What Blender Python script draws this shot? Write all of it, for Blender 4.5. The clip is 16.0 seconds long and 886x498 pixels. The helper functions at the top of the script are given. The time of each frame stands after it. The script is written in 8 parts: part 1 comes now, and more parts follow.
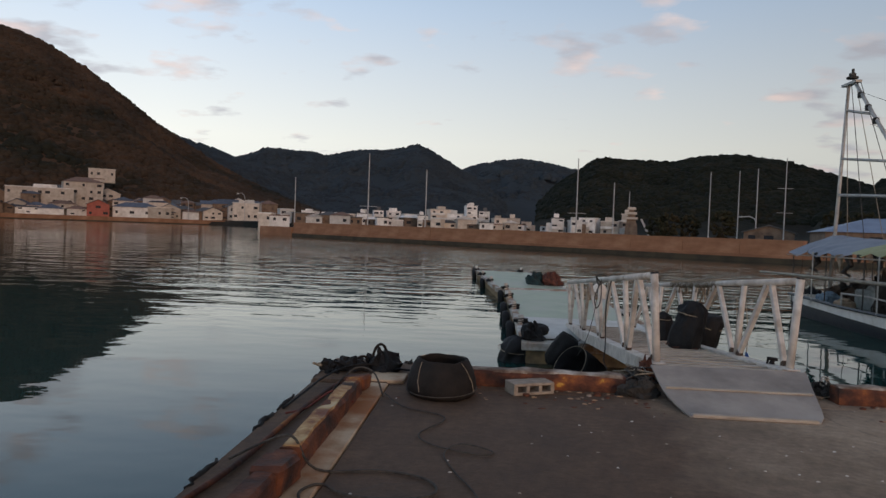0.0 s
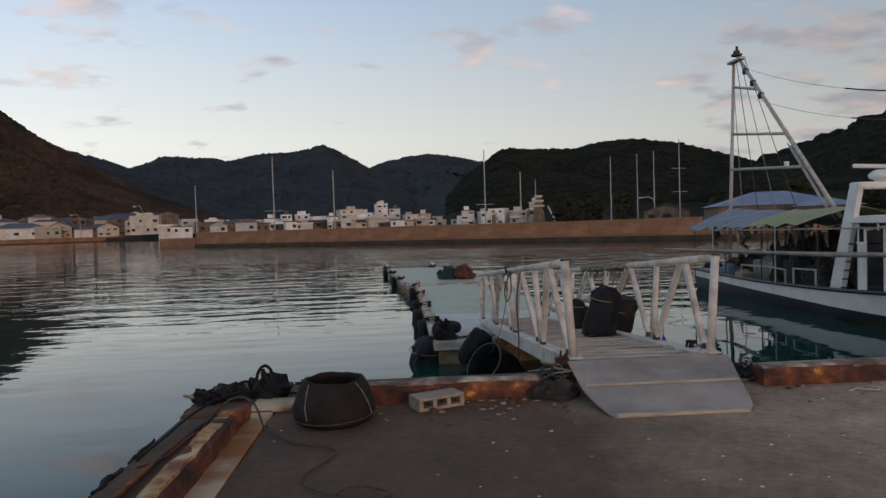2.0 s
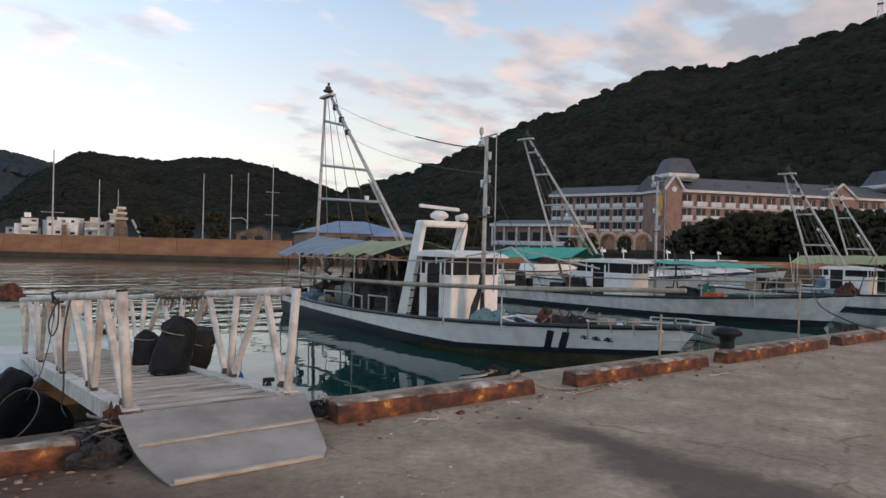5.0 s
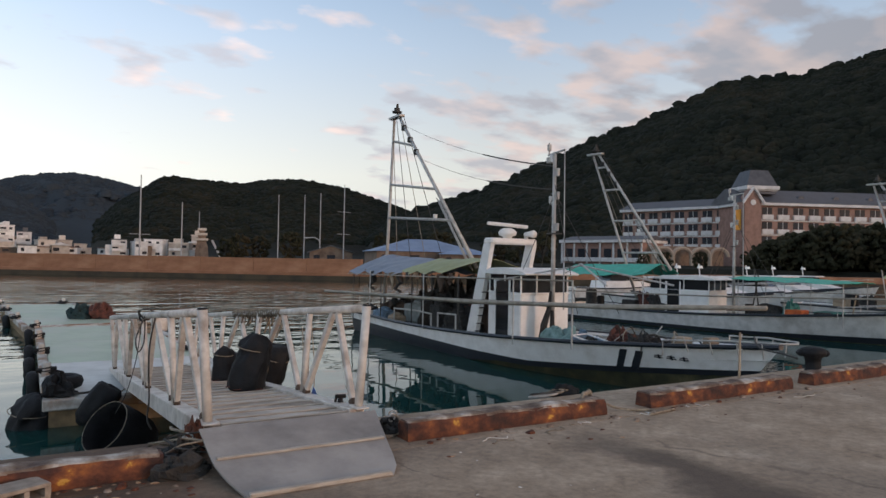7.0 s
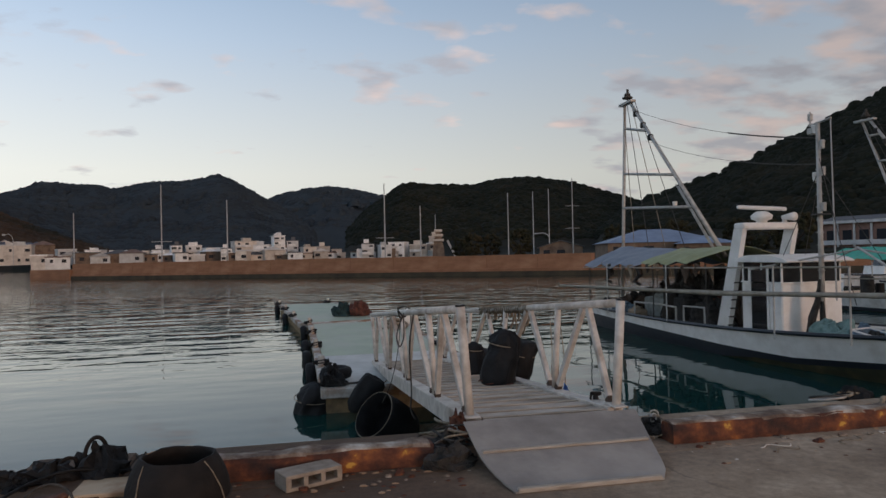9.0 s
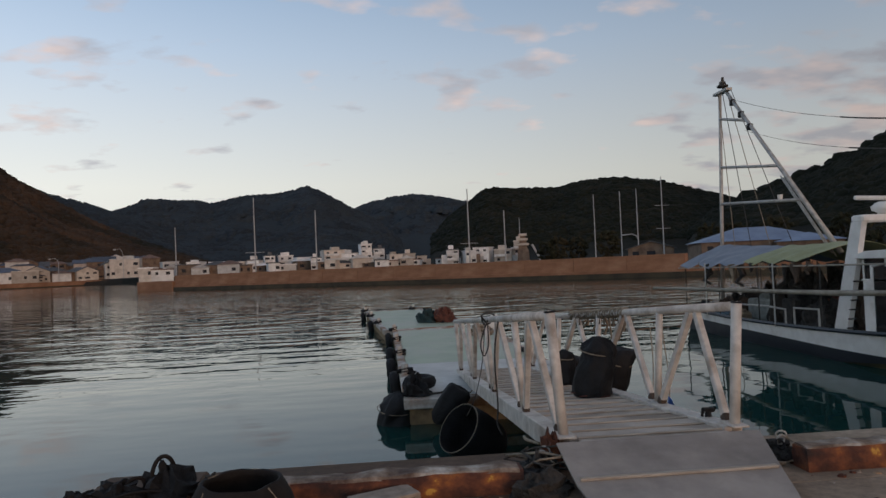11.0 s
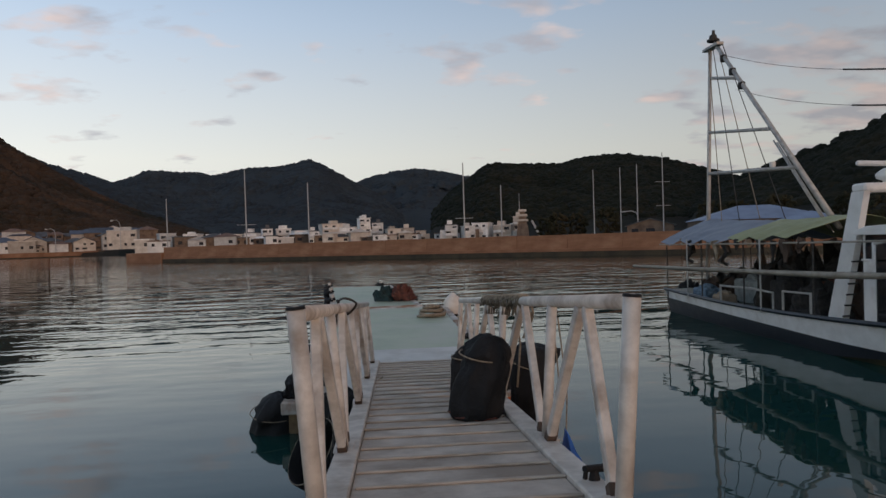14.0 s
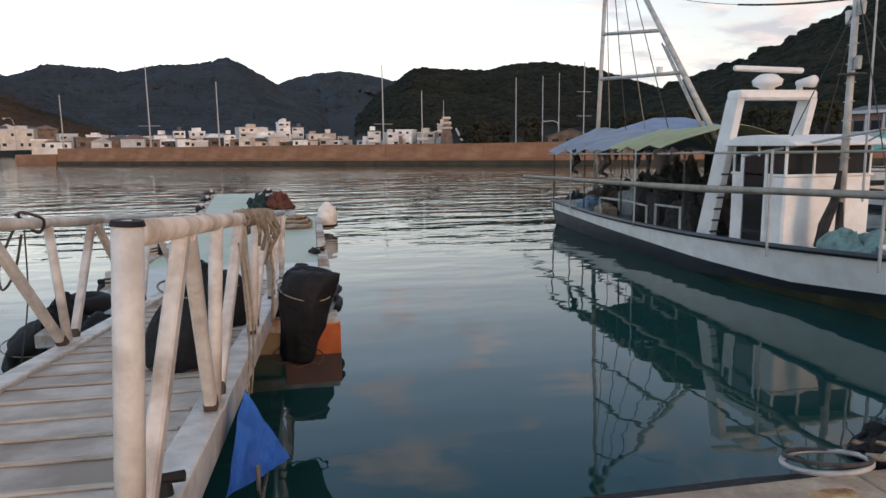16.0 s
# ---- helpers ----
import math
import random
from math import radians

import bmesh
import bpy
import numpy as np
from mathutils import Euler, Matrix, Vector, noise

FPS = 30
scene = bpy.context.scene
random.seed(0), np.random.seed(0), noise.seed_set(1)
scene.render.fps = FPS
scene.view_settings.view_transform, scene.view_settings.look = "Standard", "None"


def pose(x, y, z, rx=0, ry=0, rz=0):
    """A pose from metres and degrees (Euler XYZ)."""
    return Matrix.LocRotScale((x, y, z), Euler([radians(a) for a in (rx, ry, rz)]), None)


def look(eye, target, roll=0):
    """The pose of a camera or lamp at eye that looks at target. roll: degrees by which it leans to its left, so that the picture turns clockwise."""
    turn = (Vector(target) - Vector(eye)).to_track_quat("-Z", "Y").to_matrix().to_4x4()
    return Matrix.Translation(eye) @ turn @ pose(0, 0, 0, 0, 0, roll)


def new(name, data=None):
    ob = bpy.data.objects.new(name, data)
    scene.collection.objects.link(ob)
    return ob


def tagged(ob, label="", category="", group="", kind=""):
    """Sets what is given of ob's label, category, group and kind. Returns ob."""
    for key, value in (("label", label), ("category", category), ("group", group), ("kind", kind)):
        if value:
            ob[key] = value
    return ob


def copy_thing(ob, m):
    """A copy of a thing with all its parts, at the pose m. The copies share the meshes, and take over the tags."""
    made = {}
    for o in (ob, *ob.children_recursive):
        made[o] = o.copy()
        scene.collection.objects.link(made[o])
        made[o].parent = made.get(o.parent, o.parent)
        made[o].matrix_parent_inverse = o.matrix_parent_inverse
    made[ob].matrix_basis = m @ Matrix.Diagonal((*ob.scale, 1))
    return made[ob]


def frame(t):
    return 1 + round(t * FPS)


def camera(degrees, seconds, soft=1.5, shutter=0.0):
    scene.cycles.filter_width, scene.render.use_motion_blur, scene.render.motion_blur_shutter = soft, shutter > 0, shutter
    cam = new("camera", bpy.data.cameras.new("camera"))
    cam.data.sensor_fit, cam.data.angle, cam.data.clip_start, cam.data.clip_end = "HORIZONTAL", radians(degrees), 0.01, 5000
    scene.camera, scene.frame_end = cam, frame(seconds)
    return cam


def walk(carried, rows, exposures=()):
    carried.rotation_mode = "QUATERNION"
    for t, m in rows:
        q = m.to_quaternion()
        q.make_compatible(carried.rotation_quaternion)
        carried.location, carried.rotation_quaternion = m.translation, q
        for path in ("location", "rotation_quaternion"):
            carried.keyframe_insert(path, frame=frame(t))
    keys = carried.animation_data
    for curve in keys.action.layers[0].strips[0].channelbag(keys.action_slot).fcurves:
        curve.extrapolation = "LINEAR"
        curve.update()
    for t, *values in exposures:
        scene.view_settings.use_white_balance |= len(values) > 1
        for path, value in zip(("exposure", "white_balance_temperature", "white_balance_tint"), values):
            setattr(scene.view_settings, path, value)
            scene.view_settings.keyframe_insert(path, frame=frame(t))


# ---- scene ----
cam = camera(66.7, 16.0)
PATH = [
    (0, (0.545, 0.07, 1.428), (0.402, 2.064, 1.365), 2.1),
    (0.5, (0.556, 0.183, 1.43), (0.599, 2.182, 1.38), 1.4),
    (1, (0.552, 0.38, 1.431), (0.66, 2.377, 1.406), 0.4),
    (1.5, (0.624, 0.679, 1.437), (0.525, 2.677, 1.428), -1.9),
    (2, (0.722, 0.826, 1.411), (0.835, 2.821, 1.34), -1.8),
    (2.5, (0.737, 1.077, 1.445), (1.145, 3.035, 1.441), -0.3),
    (3, (0.835, 1.277, 1.411), (1.398, 3.196, 1.425), -0.6),
    (3.5, (0.97, 1.354, 1.43), (1.912, 3.119, 1.454), 0.4),
    (4, (1.023, 1.39, 1.445), (2.232, 2.983, 1.413), 1.4),
    (6.5, (1.045, 1.378, 1.475), (2.218, 2.998, 1.519), 2.0),
    (7, (1.037, 1.369, 1.468), (2.07, 3.082, 1.503), 1.1),
    (7.5, (0.936, 1.418, 1.466), (1.552, 3.321, 1.478), 1.0),
    (8, (0.914, 1.476, 1.46), (1.384, 3.42, 1.453), -0.5),
    (10.5, (0.953, 1.747, 1.476), (1.226, 3.726, 1.548), -0.7),
    (11, (1.018, 2.029, 1.438), (1.179, 4.022, 1.482), -2.5),
    (11.5, (1.23, 2.434, 1.414), (1.377, 4.426, 1.511), -3.4),
    (12, (1.416, 2.679, 1.392), (1.679, 4.66, 1.471), -2.4),
    (12.5, (1.678, 3.096, 1.39), (1.981, 5.07, 1.488), -0.7),
    (13, (1.988, 3.382, 1.368), (2.145, 5.375, 1.389), -1.9),
    (13.5, (2.242, 3.643, 1.351), (2.455, 5.631, 1.381), -0.7),
    (14, (2.515, 3.996, 1.324), (2.666, 5.99, 1.295), -1.8),
    (14.5, (2.889, 4.219, 1.323), (3.008, 6.215, 1.277), -2.8),
    (15, (3.21, 4.413, 1.303), (3.619, 6.368, 1.208), -0.9),
    (15.5, (3.61, 4.632, 1.277), (4.049, 6.578, 1.133), -2.6),
    (16, (3.946, 4.993, 1.244), (4.303, 6.937, 0.939), -0.7),
]
walk(cam, [(t, look(eye, target, roll)) for t, eye, target, roll in PATH],
     exposures=[(0, -0.12), (1.5, -0.22), (2, -0.2), (3, -0.1), (3.5, -0.08), (4, 0.58), (6.5, 0.5), (7, 0.36), (8, -0.05), (10.5, -0.25), (12, -0.35), (13, -0.34), (14.5, -0.10), (15, 0.18), (15.5, 0.50), (16, 0.72)])

# ---- world, sun ----
WATER_Z = -0.93
SUN_AZ, SUN_EL = 155.0, 8.0   # compass degrees from +y towards +x, and height

world = bpy.data.worlds.new("dusk_sky")
scene.world = world
world.use_nodes = True
wn, wl = world.node_tree.nodes, world.node_tree.links
wn.clear()


def wnode(kind, **kw):
    n = wn.new(kind)
    for k, v in kw.items():
        n.inputs[k].default_value = v
    return n


w_out = wn.new("ShaderNodeOutputWorld")
w_bg = wnode("ShaderNodeBackground", Strength=0.13)
w_sky = wn.new("ShaderNodeTexSky")
w_sky.sky_type = "NISHITA"
w_sky.sun_disc = False
w_sky.sun_elevation = radians(SUN_EL)
w_sky.sun_rotation = radians(SUN_AZ)
w_sky.air_density, w_sky.dust_density, w_sky.ozone_density = 1.0, 2.2, 1.6
w_co = wn.new("ShaderNodeTexCoord")
w_sep = wn.new("ShaderNodeSeparateXYZ")
wl.new(w_co.outputs["Generated"], w_sep.inputs[0])
# flat cloud layer: the direction divided by its height
w_h = wn.new("ShaderNodeMath")
w_h.operation = "MAXIMUM"
w_h.inputs[1].default_value = 0.0
wl.new(w_sep.outputs["Z"], w_h.inputs[0])
w_h2 = wn.new("ShaderNodeMath")
w_h2.operation = "ADD"
w_h2.inputs[1].default_value = 0.17
wl.new(w_h.outputs[0], w_h2.inputs[0])
w_flat = wn.new("ShaderNodeVectorMath")
w_flat.operation = "DIVIDE"
w_comb = wn.new("ShaderNodeCombineXYZ")
for k in ("X", "Y", "Z"):
    wl.new(w_h2.outputs[0], w_comb.inputs[k])
wl.new(w_co.outputs["Generated"], w_flat.inputs[0])
wl.new(w_comb.outputs[0], w_flat.inputs[1])
w_map = wn.new("ShaderNodeMapping")
w_map.inputs["Location"].default_value = (7.4, 4.1, 0)
w_map.inputs["Scale"].default_value = (1.0, 1.25, 0.02)
wl.new(w_flat.outputs[0], w_map.inputs[0])
w_n1 = wnode("ShaderNodeTexNoise", Scale=3.6, Detail=6.0, Roughness=0.50)
w_n2 = wnode("ShaderNodeTexNoise", Scale=0.62, Detail=3.0, Roughness=0.5)
wl.new(w_map.outputs[0], w_n1.inputs["Vector"])
wl.new(w_map.outputs[0], w_n2.inputs["Vector"])
w_add = wn.new("ShaderNodeMath")
w_add.operation = "MULTIPLY_ADD"
w_add.inputs[1].default_value = 0.5
wl.new(w_n2.outputs["Fac"], w_add.inputs[0])
wl.new(w_n1.outputs["Fac"], w_add.inputs[2])
w_mask = wn.new("ShaderNodeMapRange")
w_mask.inputs["From Min"].default_value = 0.805
w_mask.inputs["From Max"].default_value = 0.935
w_mask.inputs["To Max"].default_value = 0.8
# the cover thickens towards the east
w_east = wn.new("ShaderNodeMapRange")
w_east.inputs["From Min"].default_value, w_east.inputs["From Max"].default_value = 0.32, 0.80
w_east.inputs["To Min"].default_value, w_east.inputs["To Max"].default_value = 0.0, 0.24
wl.new(w_sep.outputs["X"], w_east.inputs["Value"])
w_cov = wn.new("ShaderNodeMath")
# the low sky stays clear of cloud
w_low = wn.new("ShaderNodeMapRange")
w_low.inputs["From Min"].default_value, w_low.inputs["From Max"].default_value = 0.11, 0.19
w_low.inputs["To Min"].default_value, w_low.inputs["To Max"].default_value = -0.10, 0.0
wl.new(w_h.outputs[0], w_low.inputs["Value"])
w_cov0 = wn.new("ShaderNodeMath")
wl.new(w_add.outputs[0], w_cov0.inputs[0])
wl.new(w_low.outputs[0], w_cov0.inputs[1])
wl.new(w_cov0.outputs[0], w_cov.inputs[0])
wl.new(w_east.outputs[0], w_cov.inputs[1])
wl.new(w_cov.outputs[0], w_mask.inputs["Value"])
w_n3 = wnode("ShaderNodeTexNoise", Scale=3.4, Detail=4.0, Roughness=0.5)
w_off = wn.new("ShaderNodeVectorMath")
w_off.inputs[1].default_value = (0.08, 0.11, 0)
wl.new(w_map.outputs[0], w_off.inputs[0])
wl.new(w_off.outputs[0], w_n3.inputs["Vector"])
w_cram = wn.new("ShaderNodeValToRGB")
w_cram.color_ramp.elements[0].position, w_cram.color_ramp.elements[0].color = 0.42, (3.9, 3.85, 4.25, 1)
w_cram.color_ramp.elements[1].position, w_cram.color_ramp.elements[1].color = 0.62, (7.0, 5.6, 5.2, 1)
wl.new(w_n3.outputs["Fac"], w_cram.inputs[0])
# thick cover in the east is greyer
w_grey = wn.new("ShaderNodeMapRange")
w_grey.inputs["From Min"].default_value, w_grey.inputs["From Max"].default_value = 0.22, 0.92
w_grey.inputs["To Min"].default_value, w_grey.inputs["To Max"].default_value = 1.0, 0.46
wl.new(w_sep.outputs["X"], w_grey.inputs["Value"])
w_cdim = wn.new("ShaderNodeVectorMath")
w_cdim.operation = "SCALE"
wl.new(w_cram.outputs[0], w_cdim.inputs[0])
wl.new(w_grey.outputs[0], w_cdim.inputs["Scale"])
# thin high veil that whitens the clear sky towards the horizon
w_vcol = wn.new("ShaderNodeValToRGB")
for el_, (p_, c_) in zip((w_vcol.color_ramp.elements[0], w_vcol.color_ramp.elements[1], w_vcol.color_ramp.elements.new(0.12), w_vcol.color_ramp.elements.new(0.30), w_vcol.color_ramp.elements.new(0.46)), ((0.0, (6.5, 6.3, 5.9)), (1.0, (0.9, 1.7, 3.3)), (0.12, (6.7, 6.7, 6.3)), (0.30, (4.2, 5.1, 6.3)), (0.46, (2.1, 3.3, 5.1)))):
    el_.position, el_.color = p_, (*c_, 1)
wl.new(w_h.outputs[0], w_vcol.inputs[0])
w_veil = wn.new("ShaderNodeMix")
w_veil.data_type = "RGBA"
w_veil.inputs["Factor"].default_value = 0.88
wl.new(w_sky.outputs[0], w_veil.inputs["A"])
# the glow of the set sun: brighter towards the west, deeper towards the east
w_glow = wn.new("ShaderNodeMapRange")
w_glow.inputs["From Min"].default_value, w_glow.inputs["From Max"].default_value = -0.45, 0.55
w_glow.inputs["To Min"].default_value, w_glow.inputs["To Max"].default_value = 1.30, 0.74
wl.new(w_sep.outputs["X"], w_glow.inputs["Value"])
w_vdim = wn.new("ShaderNodeVectorMath")
w_vdim.operation = "SCALE"
wl.new(w_vcol.outputs[0], w_vdim.inputs[0])
wl.new(w_glow.outputs[0], w_vdim.inputs["Scale"])
wl.new(w_vdim.outputs[0], w_veil.inputs["B"])
w_mix = wn.new("ShaderNodeMix")
w_mix.data_type = "RGBA"
wl.new(w_mask.outputs[0], w_mix.inputs["Factor"])
wl.new(w_veil.outputs["Result"], w_mix.inputs["A"])
wl.new(w_cdim.outputs[0], w_mix.inputs["B"])
wl.new(w_mix.outputs["Result"], w_bg.inputs["Color"])
wl.new(w_bg.outputs[0], w_out.inputs[0])

sun = new("sun", bpy.data.lights.new("sun", "SUN"))
sun.data.energy, sun.data.angle, sun.data.color = 0.80, radians(14), (1.0, 0.62, 0.42)
a, e = radians(SUN_AZ), radians(SUN_EL)
sun.matrix_world = look((math.sin(a) * math.cos(e) * 50, math.cos(a) * math.cos(e) * 50, math.sin(e) * 50), (0, 0, 0))

# ---- materials ----


def material(name, ramp, scale=4.0, rough=0.7, metal=0.0, bump=0.15, fine=60.0, rough_var=0.15, stretch=(1, 1, 1), vary=0.0, detail=6.0, bump_dist=0.02, big=None, big_scale=0.4, spec=0.5, big_at=(0.45, 0.62)):
    """Noise-coloured surface. ramp: (position, colour) stops; big: a second colour laid over in large stains; vary: change from object to object."""
    m = bpy.data.materials.new(name)
    m.use_nodes = True
    nt = m.node_tree
    n, l = nt.nodes, nt.links
    b = n["Principled BSDF"]
    co = n.new("ShaderNodeTexCoord")
    mp = n.new("ShaderNodeMapping")
    mp.inputs["Scale"].default_value = stretch
    l.new(co.outputs["Object"], mp.inputs[0])
    src = mp.outputs[0]
    if vary:
        info = n.new("ShaderNodeObjectInfo")
        off = n.new("ShaderNodeVectorMath")
        off.operation = "MULTIPLY_ADD"
        off.inputs[1].default_value = (37, 53, 71)
        l.new(info.outputs["Random"], off.inputs[0])
        l.new(mp.outputs[0], off.inputs[2])
        src = off.outputs[0]
    t1 = n.new("ShaderNodeTexNoise")
    t1.inputs["Scale"].default_value, t1.inputs["Detail"].default_value, t1.inputs["Roughness"].default_value = scale, detail, 0.6
    l.new(src, t1.inputs["Vector"])
    cr = n.new("ShaderNodeValToRGB")
    els = cr.color_ramp.elements
    while len(els) < len(ramp):
        els.new(0.5)
    for e_, (p_, c_) in zip(els, ramp):
        e_.position, e_.color = p_, (*c_, 1)
    l.new(t1.outputs["Fac"], cr.inputs[0])
    col = cr.outputs[0]
    if big:
        t3 = n.new("ShaderNodeTexNoise")
        t3.inputs["Scale"].default_value, t3.inputs["Detail"].default_value, t3.inputs["Roughness"].default_value = big_scale, 8.0, 0.62
        l.new(src, t3.inputs["Vector"])
        rg = n.new("ShaderNodeMapRange")
        rg.inputs["From Min"].default_value, rg.inputs["From Max"].default_value = big_at
        l.new(t3.outputs["Fac"], rg.inputs["Value"])
        mx = n.new("ShaderNodeMix")
        mx.data_type = "RGBA"
        mx.inputs["B"].default_value = (*big, 1)
        l.new(rg.outputs[0], mx.inputs["Factor"])
        l.new(col, mx.inputs["A"])
        col = mx.outputs["Result"]
    if vary:
        hv = n.new("ShaderNodeHueSaturation")
        mr = n.new("ShaderNodeMapRange")
        mr.inputs["To Min"].default_value, mr.inputs["To Max"].default_value = 1 - vary, 1 + vary
        l.new(info.outputs["Random"], mr.inputs["Value"])
        l.new(mr.outputs[0], hv.inputs["Value"])
        l.new(col, hv.inputs["Color"])
        col = hv.outputs[0]
    l.new(col, b.inputs["Base Color"])
    t2 = n.new("ShaderNodeTexNoise")
    t2.inputs["Scale"].default_value, t2.inputs["Detail"].default_value = fine, 4.0
    l.new(src, t2.inputs["Vector"])
    rr = n.new("ShaderNodeMapRange")
    rr.inputs["To Min"].default_value, rr.inputs["To Max"].default_value = max(0.02, rough - rough_var), min(1, rough + rough_var)
    l.new(t1.outputs["Fac"], rr.inputs["Value"])
    l.new(rr.outputs[0], b.inputs["Roughness"])
    b.inputs["Metallic"].default_value = metal
    b.inputs["Specular IOR Level"].default_value = spec
    if bump:
        mixh = n.new("ShaderNodeMath")
        mixh.operation = "MULTIPLY_ADD"
        mixh.inputs[1].default_value = 0.5
        l.new(t2.outputs["Fac"], mixh.inputs[0])
        l.new(t1.outputs["Fac"], mixh.inputs[2])
        bp = n.new("ShaderNodeBump")
        bp.inputs["Strength"].default_value, bp.inputs["Distance"].default_value = bump, bump_dist
        l.new(mixh.outputs[0], bp.inputs["Height"])
        l.new(bp.outputs[0], b.inputs["Normal"])
    return m


def plain(name, c, dark=0.75, **kw):
    """One paint with slight soiling."""
    lo = tuple(v * dark for v in c)
    return material(name, [(0.3, lo), (0.6, c)], **kw)


M_quay = material("quay_concrete", [(0.30, (0.265, 0.188, 0.125)), (0.44, (0.34, 0.250, 0.172)), (0.52, (0.39, 0.292, 0.206)), (0.60, (0.44, 0.335, 0.240)), (0.70, (0.53, 0.415, 0.31))], scale=1.6, rough=0.85, bump=0.7, fine=55, big=(0.27, 0.205, 0.15), big_scale=0.38, bump_dist=0.012, detail=12, big_at=(0.50, 0.70))
M_strip = material("strip_concrete", [(0.35, (0.36, 0.24, 0.14)), (0.6, (0.56, 0.44, 0.31))], scale=3, rough=0.85, bump=0.4, fine=50, big=(0.30, 0.12, 0.04), big_scale=1.3, big_at=(0.42, 0.6))
M_rust = material("rusted_steel", [(0.34, (0.022, 0.011, 0.009)), (0.48, (0.085, 0.028, 0.015)), (0.60, (0.19, 0.062, 0.026)), (0.66, (0.32, 0.115, 0.03)), (0.69, (0.58, 0.31, 0.06))], scale=4.2, rough=0.85, bump=0.7, fine=40, detail=9, stretch=(1, 1, 1.3))
M_yellow = material("flaking_yellow_paint", [(0.38, (0.18, 0.06, 0.026)), (0.46, (0.37, 0.20, 0.08)), (0.56, (0.53, 0.36, 0.17)), (0.7, (0.66, 0.52, 0.33))], scale=5, rough=0.75, bump=0.6, fine=40, detail=9)
M_kerbtop = material("worn_kerb_top", [(0.36, (0.075, 0.040, 0.026)), (0.48, (0.19, 0.135, 0.098)), (0.58, (0.33, 0.27, 0.22)), (0.70, (0.60, 0.56, 0.51))], scale=5, rough=0.8, bump=0.5, detail=9)
M_alu = material("dull_aluminium_paint", [(0.3, (0.42, 0.375, 0.33)), (0.6, (0.67, 0.615, 0.555))], scale=7, rough=0.5, bump=0.12, fine=120, big=(0.27, 0.20, 0.145), big_scale=2.6, big_at=(0.50, 0.72))
M_deckalu = material("gangway_plate", [(0.3, (0.40, 0.33, 0.275)), (0.6, (0.61, 0.53, 0.455))], scale=5, rough=0.6, bump=0.25, fine=90, big=(0.29, 0.23, 0.18), big_scale=1.2, vary=0.08)
M_batten = material("worn_wood_batten", [(0.3, (0.33, 0.27, 0.21)), (0.6, (0.54, 0.465, 0.385))], scale=6, rough=0.8, bump=0.4, stretch=(1, 6, 6), vary=0.12)
M_ramp = material("grey_ramp_plate", [(0.3, (0.305, 0.272, 0.245)), (0.6, (0.385, 0.348, 0.315))], scale=3, rough=0.7, bump=0.15, fine=160, big=(0.21, 0.19, 0.175), big_scale=1.0)
M_black = material("black_rubber", [(0.3, (0.005, 0.005, 0.006)), (0.65, (0.016, 0.016, 0.017))], scale=6, spec=0.3, rough=0.7, bump=0.7, fine=30, bump_dist=0.03)
M_tub = material("dusty_rubber", [(0.3, (0.007, 0.006, 0.006)), (0.65, (0.022, 0.018, 0.016))], scale=7, spec=0.3, rough=0.8, bump=0.5, fine=30)
M_rope = material("weathered_rope", [(0.3, (0.12, 0.095, 0.07)), (0.6, (0.33, 0.27, 0.20))], scale=30, rough=0.95, bump=0.8, fine=160, bump_dist=0.01)
M_ropedark = material("dark_rope", [(0.3, (0.02, 0.02, 0.02)), (0.6, (0.08, 0.07, 0.06))], scale=30, rough=0.95, bump=0.8, fine=160, bump_dist=0.01)
M_pontdeck = material("pale_green_deck", [(0.3, (0.30, 0.36, 0.25)), (0.6, (0.42, 0.48, 0.35))], scale=1.3, rough=0.5, bump=0.1, fine=60, big=(0.44, 0.46, 0.37), big_scale=0.5)
M_pontedge = material("soiled_white_edge", [(0.3, (0.36, 0.32, 0.27)), (0.6, (0.62, 0.60, 0.56))], scale=5, rough=0.7, bump=0.3, big=(0.25, 0.13, 0.06), big_scale=1.5)
M_pontwhite = material("scuffed_white_deck", [(0.3, (0.50, 0.49, 0.46)), (0.6, (0.64, 0.63, 0.60))], scale=2.2, rough=0.6, bump=0.15, fine=60, big=(0.40, 0.37, 0.32), big_scale=0.9, big_at=(0.58, 0.8))
M_pontside = material("stained_pontoon_side", [(0.3, (0.12, 0.08, 0.045)), (0.6, (0.30, 0.20, 0.10))], scale=4, rough=0.8, bump=0.4)
M_orange = material("orange_paint", [(0.3, (0.40, 0.075, 0.018)), (0.6, (0.64, 0.145, 0.03))], scale=4, rough=0.6, bump=0.2)
M_white = material("boat_white", [(0.3, (0.70, 0.665, 0.62)), (0.6, (0.83, 0.80, 0.76))], scale=3, rough=0.5, bump=0.05, big=(0.50, 0.43, 0.35), big_scale=1.1, big_at=(0.56, 0.8))
M_white2 = material("weathered_white_paint", [(0.3, (0.50, 0.475, 0.44)), (0.6, (0.70, 0.67, 0.63))], scale=3, rough=0.55, bump=0.08, big=(0.34, 0.29, 0.23), big_scale=0.9, big_at=(0.52, 0.8), vary=0.06)
M_hullblack = plain("black_hull_paint", (0.018, 0.020, 0.026), rough=0.45, bump=0.1)
M_foul = material("weedy_antifouling", [(0.3, (0.016, 0.018, 0.008)), (0.55, (0.055, 0.050, 0.020)), (0.7, (0.11, 0.09, 0.04))], scale=2.5, rough=0.8, bump=0.3)
M_glass = plain("dark_window_glass", (0.02, 0.022, 0.024), rough=0.08, rough_var=0.04, bump=0)
